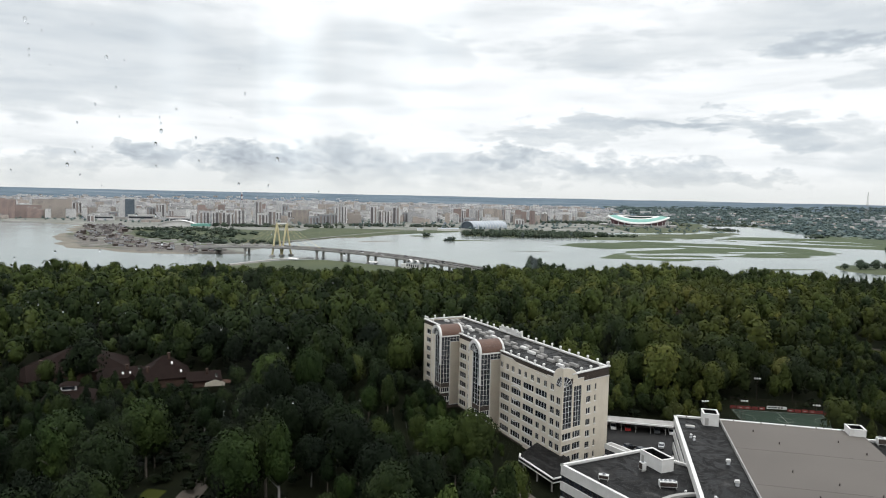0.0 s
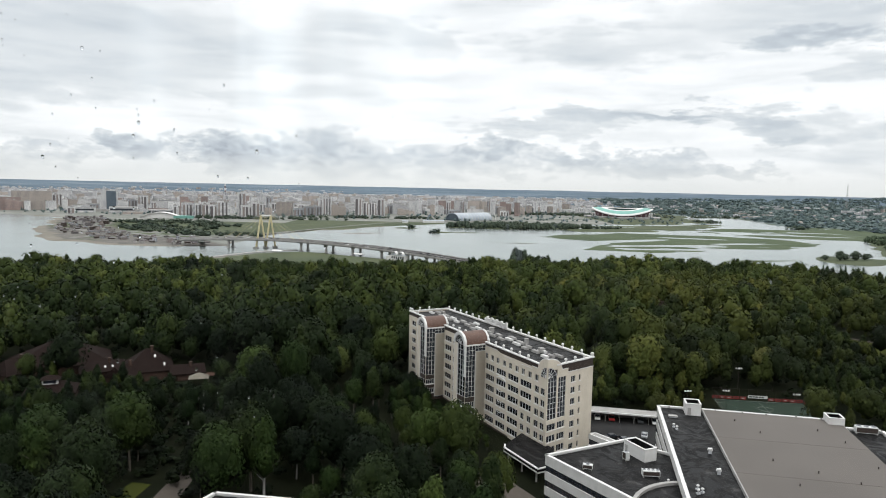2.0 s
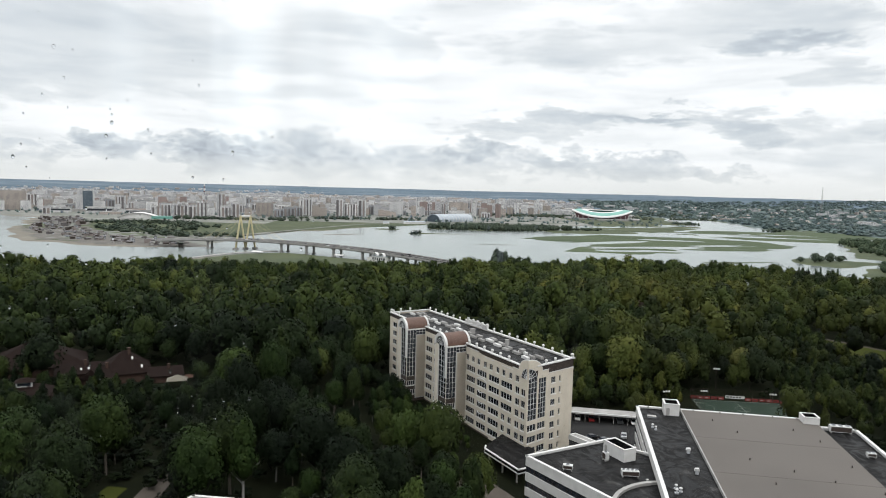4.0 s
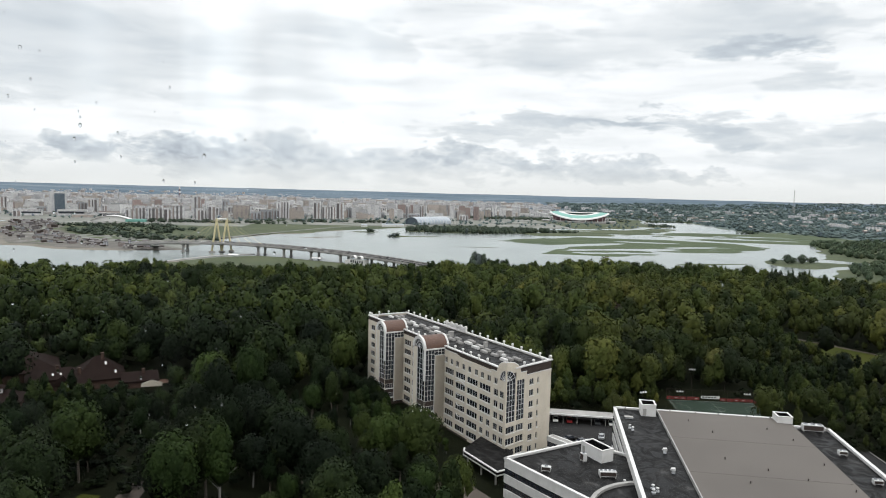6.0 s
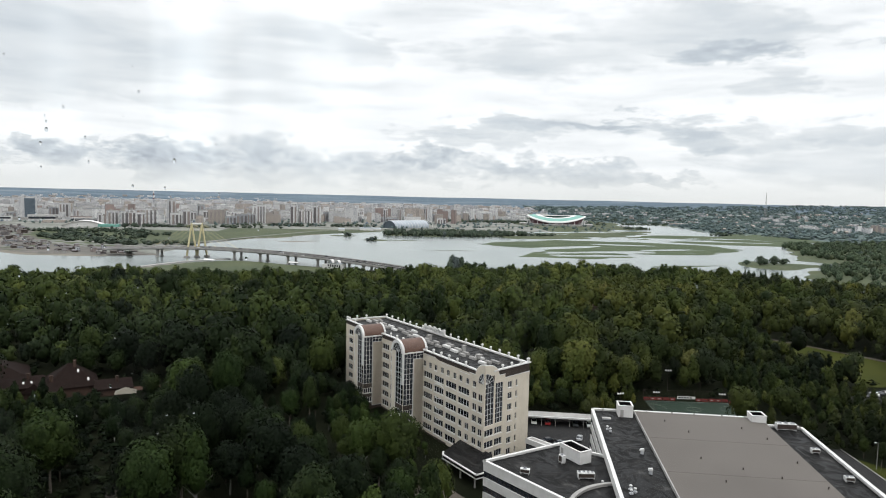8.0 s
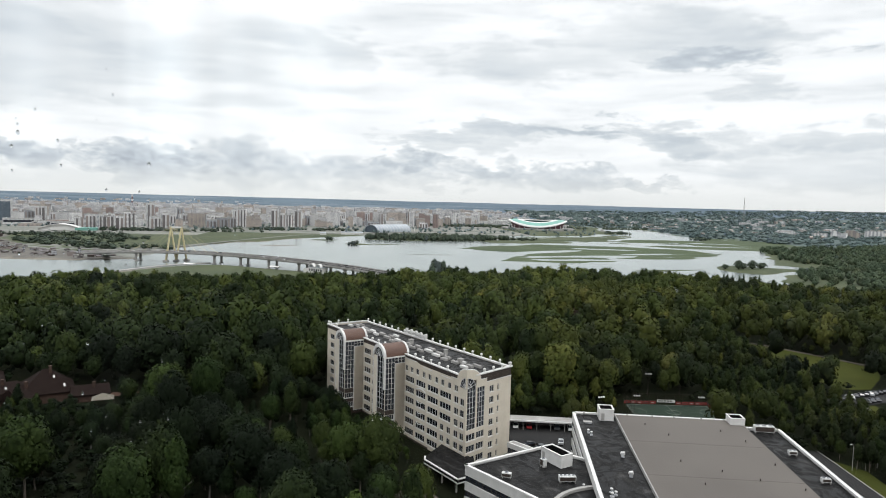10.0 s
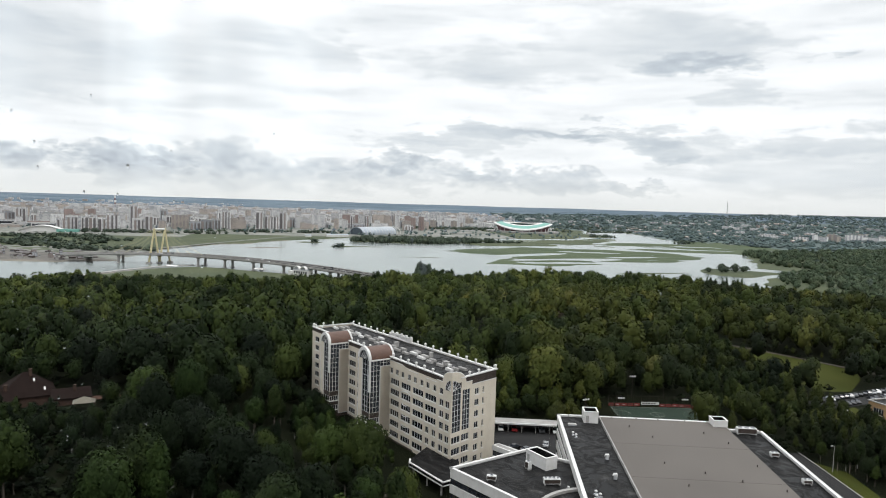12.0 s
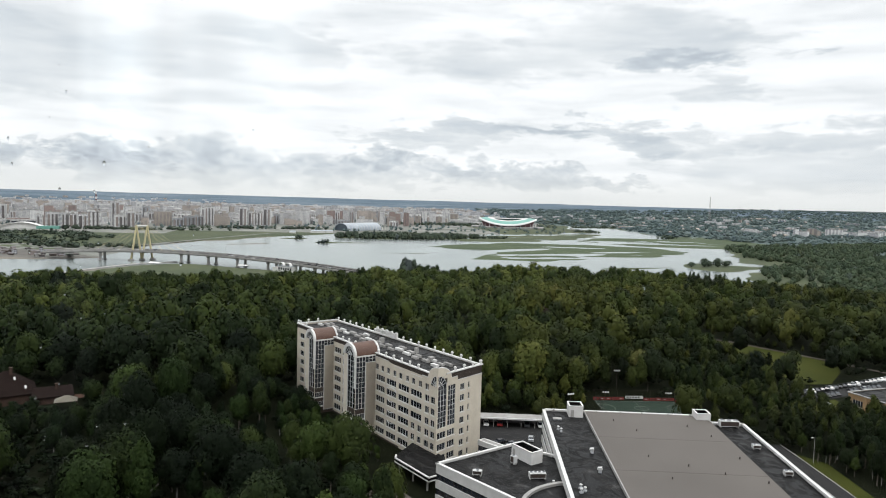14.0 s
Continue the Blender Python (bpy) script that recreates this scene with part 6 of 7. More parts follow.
    for x, y, w, d, h in ((-955, 1850, 60, 20, 14), (-860, 1870, 70, 24, 16), (-800, 1890, 50, 20, 9), (-735, 1840, 90, 26, 11), (-660, 1790, 60, 20, 8)):
        q = thing("market_hall", pose(x, y, 1.0, 0, 0, 20), "wide low pale commercial hall", "hall", "low commercial halls")
        part("wall", Shape().box(0, w, 0, d, -1, h), PANEL_WHITE, q)
        part("roof", Shape().box(-0.5, w + 0.5, -0.5, d + 0.5, h, h + 1), CONCRETE, q)
        part("window_band", Shape().box(2, w - 2, -0.15, 0.0, h * 0.4, h * 0.75), GLASS, q)


def build_shore():
    """Roads, clutter and boats on the low shores."""
    road = curve_points([(-320, 985, 6.0), (-350, 1045, 2.2), (-440, 1120, 1.7), (-560, 1225, 1.7), (-650, 1360, 1.7), (-690, 1480, 1.7), (-670, 1600, 1.7), (-600, 1700, 1.7)], 8)
    tagged(new("road", ribbon(road, 8, 0.6).ob("road", TOWN)), "pale shore road curving round the headland", "road", kind="structure")
    far = curve_points([(-340, 1100, 1.9), (-100, 1640, 1.9), (60, 1760, 1.9), (300, 1960, 1.9), (500, 2060, 1.9), (800, 2110, 1.9), (900, 2320, 1.9)], 8)
    tagged(new("road", ribbon(far, 9, 0.6).ob("road", TOWN)), "pale road along the far bank", "road", kind="structure")
    g = random.Random(31)
    mats = [LOGGIA, BROWN, TAUPE, PANEL_GREY, CONCRETE]
    spots = []
    while len(spots) < 240:
        x, y = g.uniform(-860, -290), g.uniform(960, 1620)
        if inside(HEADLAND, np.array([x]), np.array([y]))[0] > 10 and inside(FAR_BANK, np.array([x]), np.array([y]))[0] > 26 and height(np.array([x]), np.array([y]))[0][0] > 0.9:
            spots.append((x, y))
    for i, (x, y) in enumerate(spots):
        w, d, h = g.uniform(3, 12), g.uniform(3, 7), g.uniform(1.4, 4.0) if i % 9 else g.uniform(6, 9)
        o = thing("boat_shed", pose(x, y, 1.0, 0, 0, g.uniform(-90, 90)), "small weathered boat shed on the headland", "shed", "boat sheds on the headland")
        part("wall", Shape().box(0, w, 0, d, -0.6, h), mats[i % 5], o)
        part("roof", Shape().slab([(-0.4, h), (d + 0.4, h), (d / 2, h + 1.2)], "x", -0.3, w + 0.3), mats[(i + 1) % 2], o)
    h = thing("boat_house", pose(-44, 838, 3.0, 0, 0, -40), "white riverside pavilion with an arched roof", "pavilion")
    part("wall", Shape().box(0, 22, 0, 10, -3, 5), WHITE, h)
    part("roof", Shape().box(-0.4, 22.4, -0.4, 10.4, 5, 5.4), SILVER, h)
    for k in (5.0, 15.5):
        ring = arc(k, 5.2, 4.2) + arc(k, 5.2, 3.4)[::-1]
        part("arch", Shape().slab(ring, "y", -0.3, 4.0), WHITE, h)
    for k in range(6):
        part("window", Shape().box(1.2 + k * 3.6, 3.4 + k * 3.6, -0.06, 0.0, 0.6, 3.4), GLASS, h)
    part("terrace", Shape().box(-8, 0, 0, 8, -3, 3), WHITE, h)
    for x, y, w in ((-205, 905, 16), (-95, 880, 14)):
        q = thing("tent", pose(x, y, 1.2, 0, 0, -30), "long white awning near the water", "awning", "white awnings")
        part("canopy", Shape().slab([(0, 2.2), (6, 2.2), (3, 3.6)], "x", 0, w), WHITE, q)
        for a in (0.3, w - 0.3):
            for b in (0.3, 5.7):
                part("pole", Shape().rod((a, b, -1), (a, b, 2.2), 0.1, sides=5), CONCRETE, q)
    quay = curve_points([(-330, 735, 0.9), (-290, 762, 0.9), (-262, 845, 0.9), (-222, 918, 0.9), (-180, 950, 0.9)], 6)
    tagged(new("quay", ribbon(quay, 6, 2.0).ob("quay", CONCRETE)), "pale concrete quay edge", "quay", kind="structure")


build_bridge()
build_stadium()
build_pool_hall()
build_town()
build_shore()

# ---- among the trees: court, car parks, houses, lawns ----
TURF = material("green_artificial_turf", (0.006, 0.0158, 0.0083), (0.0097, 0.0232, 0.0128), 0.3, 0.9)
RED = material("red_banner", (0.12, 0.018, 0.016), (0.19, 0.028, 0.025), 0.8, 0.7)
TILES = material("brown_roof_tiles", (0.0096, 0.006, 0.0052), (0.0176, 0.0116, 0.01), 0.8, 0.75, 0.0, 7.0, spec=0.04)
TIMBER = material("dark_timber", (0.035, 0.020, 0.015), (0.065, 0.038, 0.027), 0.6, 0.8)
TRACK = material("earth_track", (0.056, 0.0462, 0.0385), (0.091, 0.077, 0.063), 0.4, 0.95)
YELLOW = material("yellow_brick", (0.27, 0.175, 0.09), (0.36, 0.24, 0.13), 0.5, 0.85, 0.0, 12.0)


def flat(name, ring, z, mat, label, category, kind="structure"):
    s = Shape().prism(ring, z - 0.4, z)
    return tagged(new(name, s.ob(name, mat)), label, category, kind=kind)


def floodlight(x, y, z, turn, high=9.0):
    o = thing("floodlight", pose(x, y, z, 0, 0, turn), "slim floodlight mast with three pale lamps", "floodlight", "court floodlights")
    part("mast", Shape().rod((0, 0, 0), (0, 0, high), 0.10, 0.06, 6), BROWN, o)
    part("crossbar", Shape().box(-1.1, 1.1, -0.05, 0.05, high, high + 0.1), CONCRETE, o)
    for k in (-0.9, 0, 0.9):
        part("lamp", Shape().box(k - 0.28, k + 0.28, -0.3, 0.1, high + 0.1, high + 0.55), WHITE, o)


def build_court():
    turn = -8.5
    M = Matrix.Translation((118.5, 234.5, 20.05)) @ Matrix.Rotation(radians(turn), 4, "Z")
    court = thing("football_court", M, "small green artificial football court with white lines", "court")
    part("turf", Shape().box(-15.2, 15.2, -18, 0, -0.3, 0.0), TURF, court)
    lines = Shape()
    for a, b, c, d in ((-14.8, 14.8, -17.6, -17.5), (-14.8, 14.8, -0.6, -0.5), (-14.8, -14.7, -17.5, -0.6), (14.7, 14.8, -17.5, -0.6), (-0.05, 0.05, -17.5, -0.6)):
        lines.box(a, b, c, d, 0.0, 0.015)
    for cx, a0 in ((-14.7, -90), (14.7, 90), (0, 0)):
        n, r = (14, 5.0) if cx else (28, 2.5)
        span = 180 if cx else 360
        for i in range(n):
            p = [(cx + r * math.cos(radians(a0 + span * k / n)), -9 + r * math.sin(radians(a0 + span * k / n)), 0.01) for k in (i, i + 1)]
            lines.rod(p[0], p[1], 0.04, sides=4)
    part("court_line", lines, CONCRETE, court, "worn white court lines")
    fence = thing("court_fence", M, "tall wire court fence hung with red banners", "fence")
    W = 15.5
    for i in range(11):
        x = -W + 2 * W * i / 10
        part("post", Shape().rod((x, 0.3, -0.3), (x, 0.3, 4.0), 0.05, sides=5), BROWN, fence)
    for y in (-17.5, -14, -10.5, -7, -3.5):
        for x in (-W, W):
            part("post", Shape().rod((x, y, -0.3), (x, y, 4.0), 0.05, sides=5), BROWN, fence)
    for z in (1.4, 4.0):
        part("rail", Shape().rod((-W, 0.3, z), (W, 0.3, z), 0.03, sides=4).rod((-W, 0.3, z), (-W, -17.5, z), 0.03, sides=4).rod((W, 0.3, z), (W, -17.5, z), 0.03, sides=4), BROWN, fence)
    rng = random.Random(3)
    for i in range(13):
        x = -W + 0.15 + 2 * W * i / 13
        if i in (5, 6, 7):
            continue
        lift = rng.uniform(0.0, 0.12)
        ban = part("banner", Shape().box(x, x + 2.05, 0.2, 0.26, 0.15 + lift, 1.2 + lift), RED, fence, "red advertising banner")
        part("banner_bar", Shape().box(x + 0.45, x + 1.45, 0.16, 0.2, 0.5 + lift, 0.8 + lift), CONCRETE if i % 3 else BROWN, ban)
    for i in range(5):
        y = -16.5 + i * 3.3
        part("banner", Shape().box(W - 0.08, W - 0.02, y, y + 2.6, 0.1, 1.1), RED, fence, "red advertising banner")
    sign = part("sign", Shape().box(-3.2, 3.4, 0.12, 0.2, 0.9, 1.9), WHITE, fence, "white sign board")
    bars = Shape()
    x = -2.9
    while x < 2.4:
        w = rng.uniform(0.4, 1.0)
        bars.box(x, x + w, 0.08, 0.12, 1.2, 1.65)
        x += w + 0.25
    part("sign_bar", bars, TURF, sign)
    for x, y in ((-10.5, 1.2), (-3.0, 13.0), (9.5, 13.0), (13.5, 1.2)):
        p = M @ Vector((x, y, 0))
        floodlight(p.x, p.y, 20, turn, 2.6 if y < 5 else 8.0)
    floodlight(86.2, 216.5, 20, 10, 8.5)


def build_parking():
    flat("parking", [(48, 190), (66.4, 188), (76, 216), (55, 218)], 20.06, ASPHALT, "wet dark asphalt yard", "yard")
    port = thing("carport", Matrix(), "long open carport with a flat pale roof", "carport")
    A, B = Vector((53.4, 212.0)), Vector((75.5, 207.0))
    d = (B - A).normalized()
    n = Vector((-d.y, d.x))
    ring = [tuple(A), tuple(B), tuple(B + n * 5.5), tuple(A + n * 5.5)]
    part("roof", Shape().prism(ring, 22.8, 23.1), CONCRETE, port)
    part("fascia", coping(ring[:2], 22.75, 0.3, 0.5, False), WHITE, port)
    for i in range(6):
        for k in (0.3, 5.2):
            p = A + d * (i * 4.45 + 0.2) + n * k
            part("post", Shape().rod((p.x, p.y, 19.9), (p.x, p.y, 22.8), 0.1, sides=6), CONCRETE, port)
    back = [A + n * 5.4, B + n * 5.4]
    part("back_wall", Shape().prism([tuple(back[0]), tuple(back[1]), tuple(back[1] + n * 0.15), tuple(back[0] + n * 0.15)], 19.9, 22.8), LOGGIA, port)
    ang = math.degrees(math.atan2(n.y, n.x))
    for i, k in ((0, 0), (1, 3), (3, 4), (4, 0)):
        p = A + d * (i * 4.45 + 2.3) + n * 2.4
        park(k, "cars in the yard", pose(p.x, p.y, 20.06, 0, 0, ang + 180), "parked in a walled yard")
    for x, y, k, t in ((56.5, 196.5, 2, 20), (59.5, 194, 4, 20), (66.5, 198, 1, 70)):
        park(k, "cars in the yard", pose(x, y, 20.06, 0, 0, t), "parked in a walled yard")
    flat("parking", [(186, 226), (266, 250), (268, 262), (186, 240)], 20.06, ASPHALT, "long asphalt car park", "car park")
    rng = random.Random(12)
    for i in range(24):
        x, y = 192 + i * 2.85, 237.2 + i * 0.88
        park(rng.choice((0, 1, 1, 2, 2, 4, 4, 2)), "cars in the car park", pose(x, y, 20.06, 0, 0, 70 + rng.uniform(-4, 4)), "parked in a long row")
    for i in range(22):
        if rng.random() < 0.45:
            x, y = 194 + i * 2.9, 231.0 + i * 0.88
            park(rng.choice((0, 1, 2, 2, 4)), "cars in the car park", pose(x, y, 20.06, 0, 0, 250 + rng.uniform(-4, 4)), "parked in a long row")
    park(0, "cars in a glade", pose(201, 381, 20.0, 0, 0, 5), "parked beside the wood")
    park(0, "cars in a glade", pose(207, 380.5, 20.0, 0, 0, 5), "parked beside the wood")
    park(0, "cars in a glade", pose(190.5, 222.0, 20.0, 0, 0, 25), "parked beside the wood")
    flat("lawn", LAWN_RING, 20.05, LAWN, "open mown lawn between trees", "lawn")
    flat("lawn", [(180, 212), (196, 217), (200, 229), (184, 224)], 20.05, LAWN, "open mown lawn between trees", "lawn")
    path = curve_points([(206, 352, 20.1), (219, 341, 20.1), (236, 311, 20.1), (247, 289, 20.1), (258, 262, 20.1)], 6)
    tagged(new("path", ribbon(path, 2.2, 0.3).ob("path", TRACK)), "narrow pale path along the lawn", "path", kind="structure")
    flat("lawn", [(142, 180), (118, 90), (130, 90), (147.5, 170)], 20.05, LAWN, "mown grass strip beside the road", "lawn")
    lane = curve_points([(141, 186, 20.12), (138.5, 170, 20.12), (133, 140, 20.12), (122, 95, 20.12)], 6)
    tagged(new("road", ribbon(lane, 5.2, 0.4).ob("road", ASPHALT)), "narrow dark access road beside the hall", "road", kind="structure")
    for side in (-2.75, 2.75):
        tagged(new("kerb", ribbon(offset(lane, side), 0.25, 0.4, 0.12).ob("kerb", CONCRETE)), "pale concrete kerb along the road", "kerb", kind="structure")
    edge = curve_points([(166, 166, 20.2), (158, 150, 20.2), (152, 132, 20.2)], 6)
    tagged(new("kerb", ribbon(edge, 0.4, 0.4, 0.3).ob("kerb", CONCRETE)), "pale concrete edging of a bed", "kerb", kind="structure")
    for x, y, t in ((143.6, 171, 200), (151, 150, 20), (160, 160, 40)):
        o = thing("street_lamp", pose(x, y, 20, 0, 0, t), "slim grey street lamp beside the access road", "street lamp", "street lamps by the road")
        part("pole", Shape().rod((0, 0, 0), (0, 0, 7.5), 0.1, 0.06, 6), CONCRETE, o)
        part("arm", Shape().rod((0, 0, 7.5), (1.2, 0, 7.8), 0.05, 0.05, 5), CONCRETE, o)
        part("head", Shape().box(0.9, 1.7, -0.14, 0.14, 7.75, 7.9), WHITE, o)
    flat("yard", [(18, 174), (31, 150), (44, 128), (38, 122), (10, 168)], 20.04, TRACK, "brown paved yard beside the wing", "yard")
    flat("lawn", [(-73, 153), (-67, 153), (-66, 162), (-71, 163)], 20.04, LAWN, "open grass among the trees", "lawn")
    flat("path", [(-62, 172), (-57, 172), (-56, 120), (-64, 120)], 20.04, TRACK, "brown earth path in the wood", "path")


def build_school():
    b = thing("brick_school", pose(189.9, 211.3, 20, 0, 0, -81), "two storey yellow brick building with white windows", "building")
    front = Face(0, 0, 0)
    s = Shape()
    wins = []
    for k in range(4):
        for z in (0.5, 4.1):
            wins.append((1.8 + k * 7.4, 5.8 + k * 7.4, z, z + 2.3, 4))
    front.wall(s, 0, 32, -0.5, 8.3, [w[:4] for w in wins])
    s.box(0, 32, 0.3, 18, -0.5, 8.0)
    for k in range(5):
        front.box(s, 6.4 + k * 7.4, 7.4 + k * 7.4, -0.35, 0.0, -0.5, 8.3)
    part("wall", s, YELLOW, b)
    for w in wins:
        window(b, front, *w)
    part("roof", Shape().box(-0.3, 32.3, 0.3, 18.3, 8.0, 8.15), BITUMEN, b)
    part("coping", Shape().box(-0.35, 32.35, -0.4, 0.25, 8.3, 8.6).box(-0.35, 0.2, 0.25, 18.3, 8.3, 8.6).box(-0.35, 32.3, 18.0, 18.4, 8.3, 8.6), CONCRETE, b)
    part("flank", Shape().box(-0.05, 0.0, 0.0, 18, -0.5, 8.3), YELLOW, b)
    part("roof_box", Shape().box(8, 11, 8, 11, 8.15, 10.2), CONCRETE, b)


def house(x, y, z, turn, w, d, eave, ridge, hip, label, lights=()):
    """A house with a tiled roof, gable or hipped, and roof windows."""
    h = thing("house", pose(x, y, z, 0, 0, turn), label, "house", "brown roofed houses in the wood")
    part("wall", Shape().box(-w / 2 + 0.6, w / 2 - 0.6, -d / 2 + 0.6, d / 2 - 0.6, -0.5, eave), TIMBER, h)
    r = Shape()
    v = [(-w / 2, -d / 2, eave), (w / 2, -d / 2, eave), (w / 2, d / 2, eave), (-w / 2, d / 2, eave), (-w / 2 + hip, 0, ridge), (w / 2 - hip, 0, ridge)]
    u = [(a, b, c - 0.35) for a, b, c in v]
    r.poly(v + u, [(0, 1, 5, 4), (2, 3, 4, 5), (3, 0, 4), (1, 2, 5), (7, 6, 10, 11), (9, 8, 11, 10), (6, 9, 10), (8, 7, 11),
                   (0, 6, 7, 1), (1, 7, 8, 2), (2, 8, 9, 3), (3, 9, 6, 0)])
    roof = part("roof", r, TILES, h, "dark brown tiled roof")
    slope = (ridge - eave) / (d / 2)
    for a, b in lights:
        zz = eave + (d / 2 + b) * slope + 0.05
        q = Shape().poly([(a, b - 0.5, zz - 0.5 * slope), (a + 0.6, b - 0.5, zz - 0.5 * slope), (a + 0.6, b + 0.5, zz + 0.5 * slope), (a, b + 0.5, zz + 0.5 * slope),
                          (a, b - 0.5, zz - 0.5 * slope + 0.12), (a + 0.6, b - 0.5, zz - 0.5 * slope + 0.12), (a + 0.6, b + 0.5, zz + 0.5 * slope + 0.12), (a, b + 0.5, zz + 0.5 * slope + 0.12)],
                         [(4, 5, 6, 7), (0, 1, 5, 4), (1, 2, 6, 5), (2, 3, 7, 6), (3, 0, 4, 7)])
        part("roof_window", q, WHITE, roof, "bright roof window")
    part("chimney", Shape().box(w * 0.05, w * 0.05 + 0.9, -1.6, -0.8, eave, ridge + 1.0).box(w * 0.05 - 0.1, w * 0.05 + 1.0, -1.7, -0.7, ridge + 1.0, ridge + 1.2), TIMBER, h)
    return h


def build_houses():
    house(-141, 263, 20, 27, 36, 22, 3.5, 11.4, 15.5, "large house with steep brown hipped roof among trees", ((1, -4.2), (4, -6.8)))
    house(-150, 250, 20, 60, 14, 12, 3.0, 7.6, 3, "brown roofed house wing with dark gable among trees")
    house(-120, 255, 20, 27, 18, 12, 3.0, 5.8, 3, "long low brown roofed house among trees", ((-3, -3.5), (-0.5, -3.5), (2, -3.5)))
    house(-104.5, 256, 20, 25, 18, 17, 3.5, 10.4, 8.2, "tall house with brown hipped roof among trees", ((2, -3.0), (5, -6.2)))
    house(-109, 247, 20, 75, 12, 10, 3.2, 6.8, 0.5, "brown gabled house wing among trees")
    house(-89, 254, 20, 20, 13, 9, 2.6, 5.2, 0.5, "low brown roofed outbuilding among trees")
    k = house(-124, 225, 20, 20, 16, 12, 3.5, 6.5, 4, "low dark roofed house with a white lantern among trees")
    part("lantern", Shape().box(-2.4, 2.4, -1.6, 1.6, 5.8, 7.4), WHITE, k, "white glazed roof lantern")
    part("lantern_window", Shape().box(-1.9, 1.9, -1.66, -1.6, 6.2, 7.1).box(2.4, 2.46, -1.1, 1.1, 6.2, 7.1), GLASS, k)
    part("lantern_roof", Shape().poly([(-3, -2.2, 7.4), (3, -2.2, 7.4), (3, 2.2, 7.4), (-3, 2.2, 7.4), (-1, 0, 8.6), (1, 0, 8.6)], [(0, 1, 5, 4), (2, 3, 4, 5), (3, 0, 4), (1, 2, 5), (3, 2, 1, 0)]), TILES, k)
    tagged(new("path", Shape().prism([(-84, 256), (-58, 262), (-56, 266), (-84, 261)], 19.7, 20.08).ob("path", COPPER)), "reddish brown paved strip beside the houses", "path", kind="structure")
    g = thing("garden_tent", pose(-82, 245.5, 20, 0, 0, 15), "pale beige garden pavilion roof", "pavilion")
    part("canopy", Shape().poly([(-3.5, -2.5, 2.6), (3.5, -2.5, 2.6), (3.5, 2.5, 2.6), (-3.5, 2.5, 2.6), (0, 0, 4.4)], [(0, 1, 4), (1, 2, 4), (2, 3, 4), (3, 0, 4), (3, 2, 1, 0)]), SAND, g)
    for a in (-3.3, 3.3):
        for c in (-2.3, 2.3):
            part("post", Shape().rod((a, c, 0), (a, c, 2.6), 0.1, sides=5), TIMBER, g)
    house(137, 398, 20, 10, 13, 9, 5.5, 8.5, 2, "small house with a reddish brown roof in the wood")
    # corner of a low roof below the window
    n = thing("low_annexe", Matrix(), "dark flat roofed annexe with a white parapet", "annexe")
    ring = [(-42.9, 137.3), (-58, 104), (-20, 104), (-18, 133.2)]
    banded_walls(n, ring, 19.5, 29.5)
    part("roof", inset_roof(ring, 29.3), BITUMEN, n)
    part("coping", coping(ring, 29.5, 0.6, 0.45), WHITE, n)
    part("skylight", Shape().prism([(-40.6, 134.0), (-38.2, 134.0), (-41, 128.5), (-43.2, 128.5)], 29.3, 29.7), SILVER, n)


build_court()
build_parking()
build_school()
build_houses()

# ---- far trees, bushes and reeds ----
def scatter(name, xs, ys, tall, wide, templates, mat, label, seed, sink=0.0):
    rng = np.random.default_rng(seed)
    zs, _ = height(xs, ys)
    vs, fs, ns, ts, k = [], [], [], [], 0
    for x, y, z, h, w in zip(xs, ys, zs, tall, wide):
        v, f, n = templates[int(rng.integers(len(templates)))]
        t = rng.uniform(0, math.tau)
        c, s = math.cos(t), math.sin(t)
        vs.append(np.stack([(v[:, 0] * c - v[:, 1] * s) * w + x, (v[:, 0] * s + v[:, 1] * c) * w + y, v[:, 2] * h + z - sink * h], 1))
        fs.append(f + k)
        ns.append(np.stack([n[:, 0] * c - n[:, 1] * s, n[:, 0] * s + n[:, 1] * c, n[:, 2]], 1))
        ts.append(np.full(len(v), rng.normal(0, 0.09), np.float32))
        k += len(v)
    me = leafy_mesh(name, np.concatenate(vs), np.concatenate(fs), np.concatenate(ns), mat)
    me.attributes.new("tint", "FLOAT", "POINT").data.foreach_set("value", np.concatenate(ts))
    tagged(new(name, me), label, "trees", kind="stuff").color = (0, 0, 0, 1)


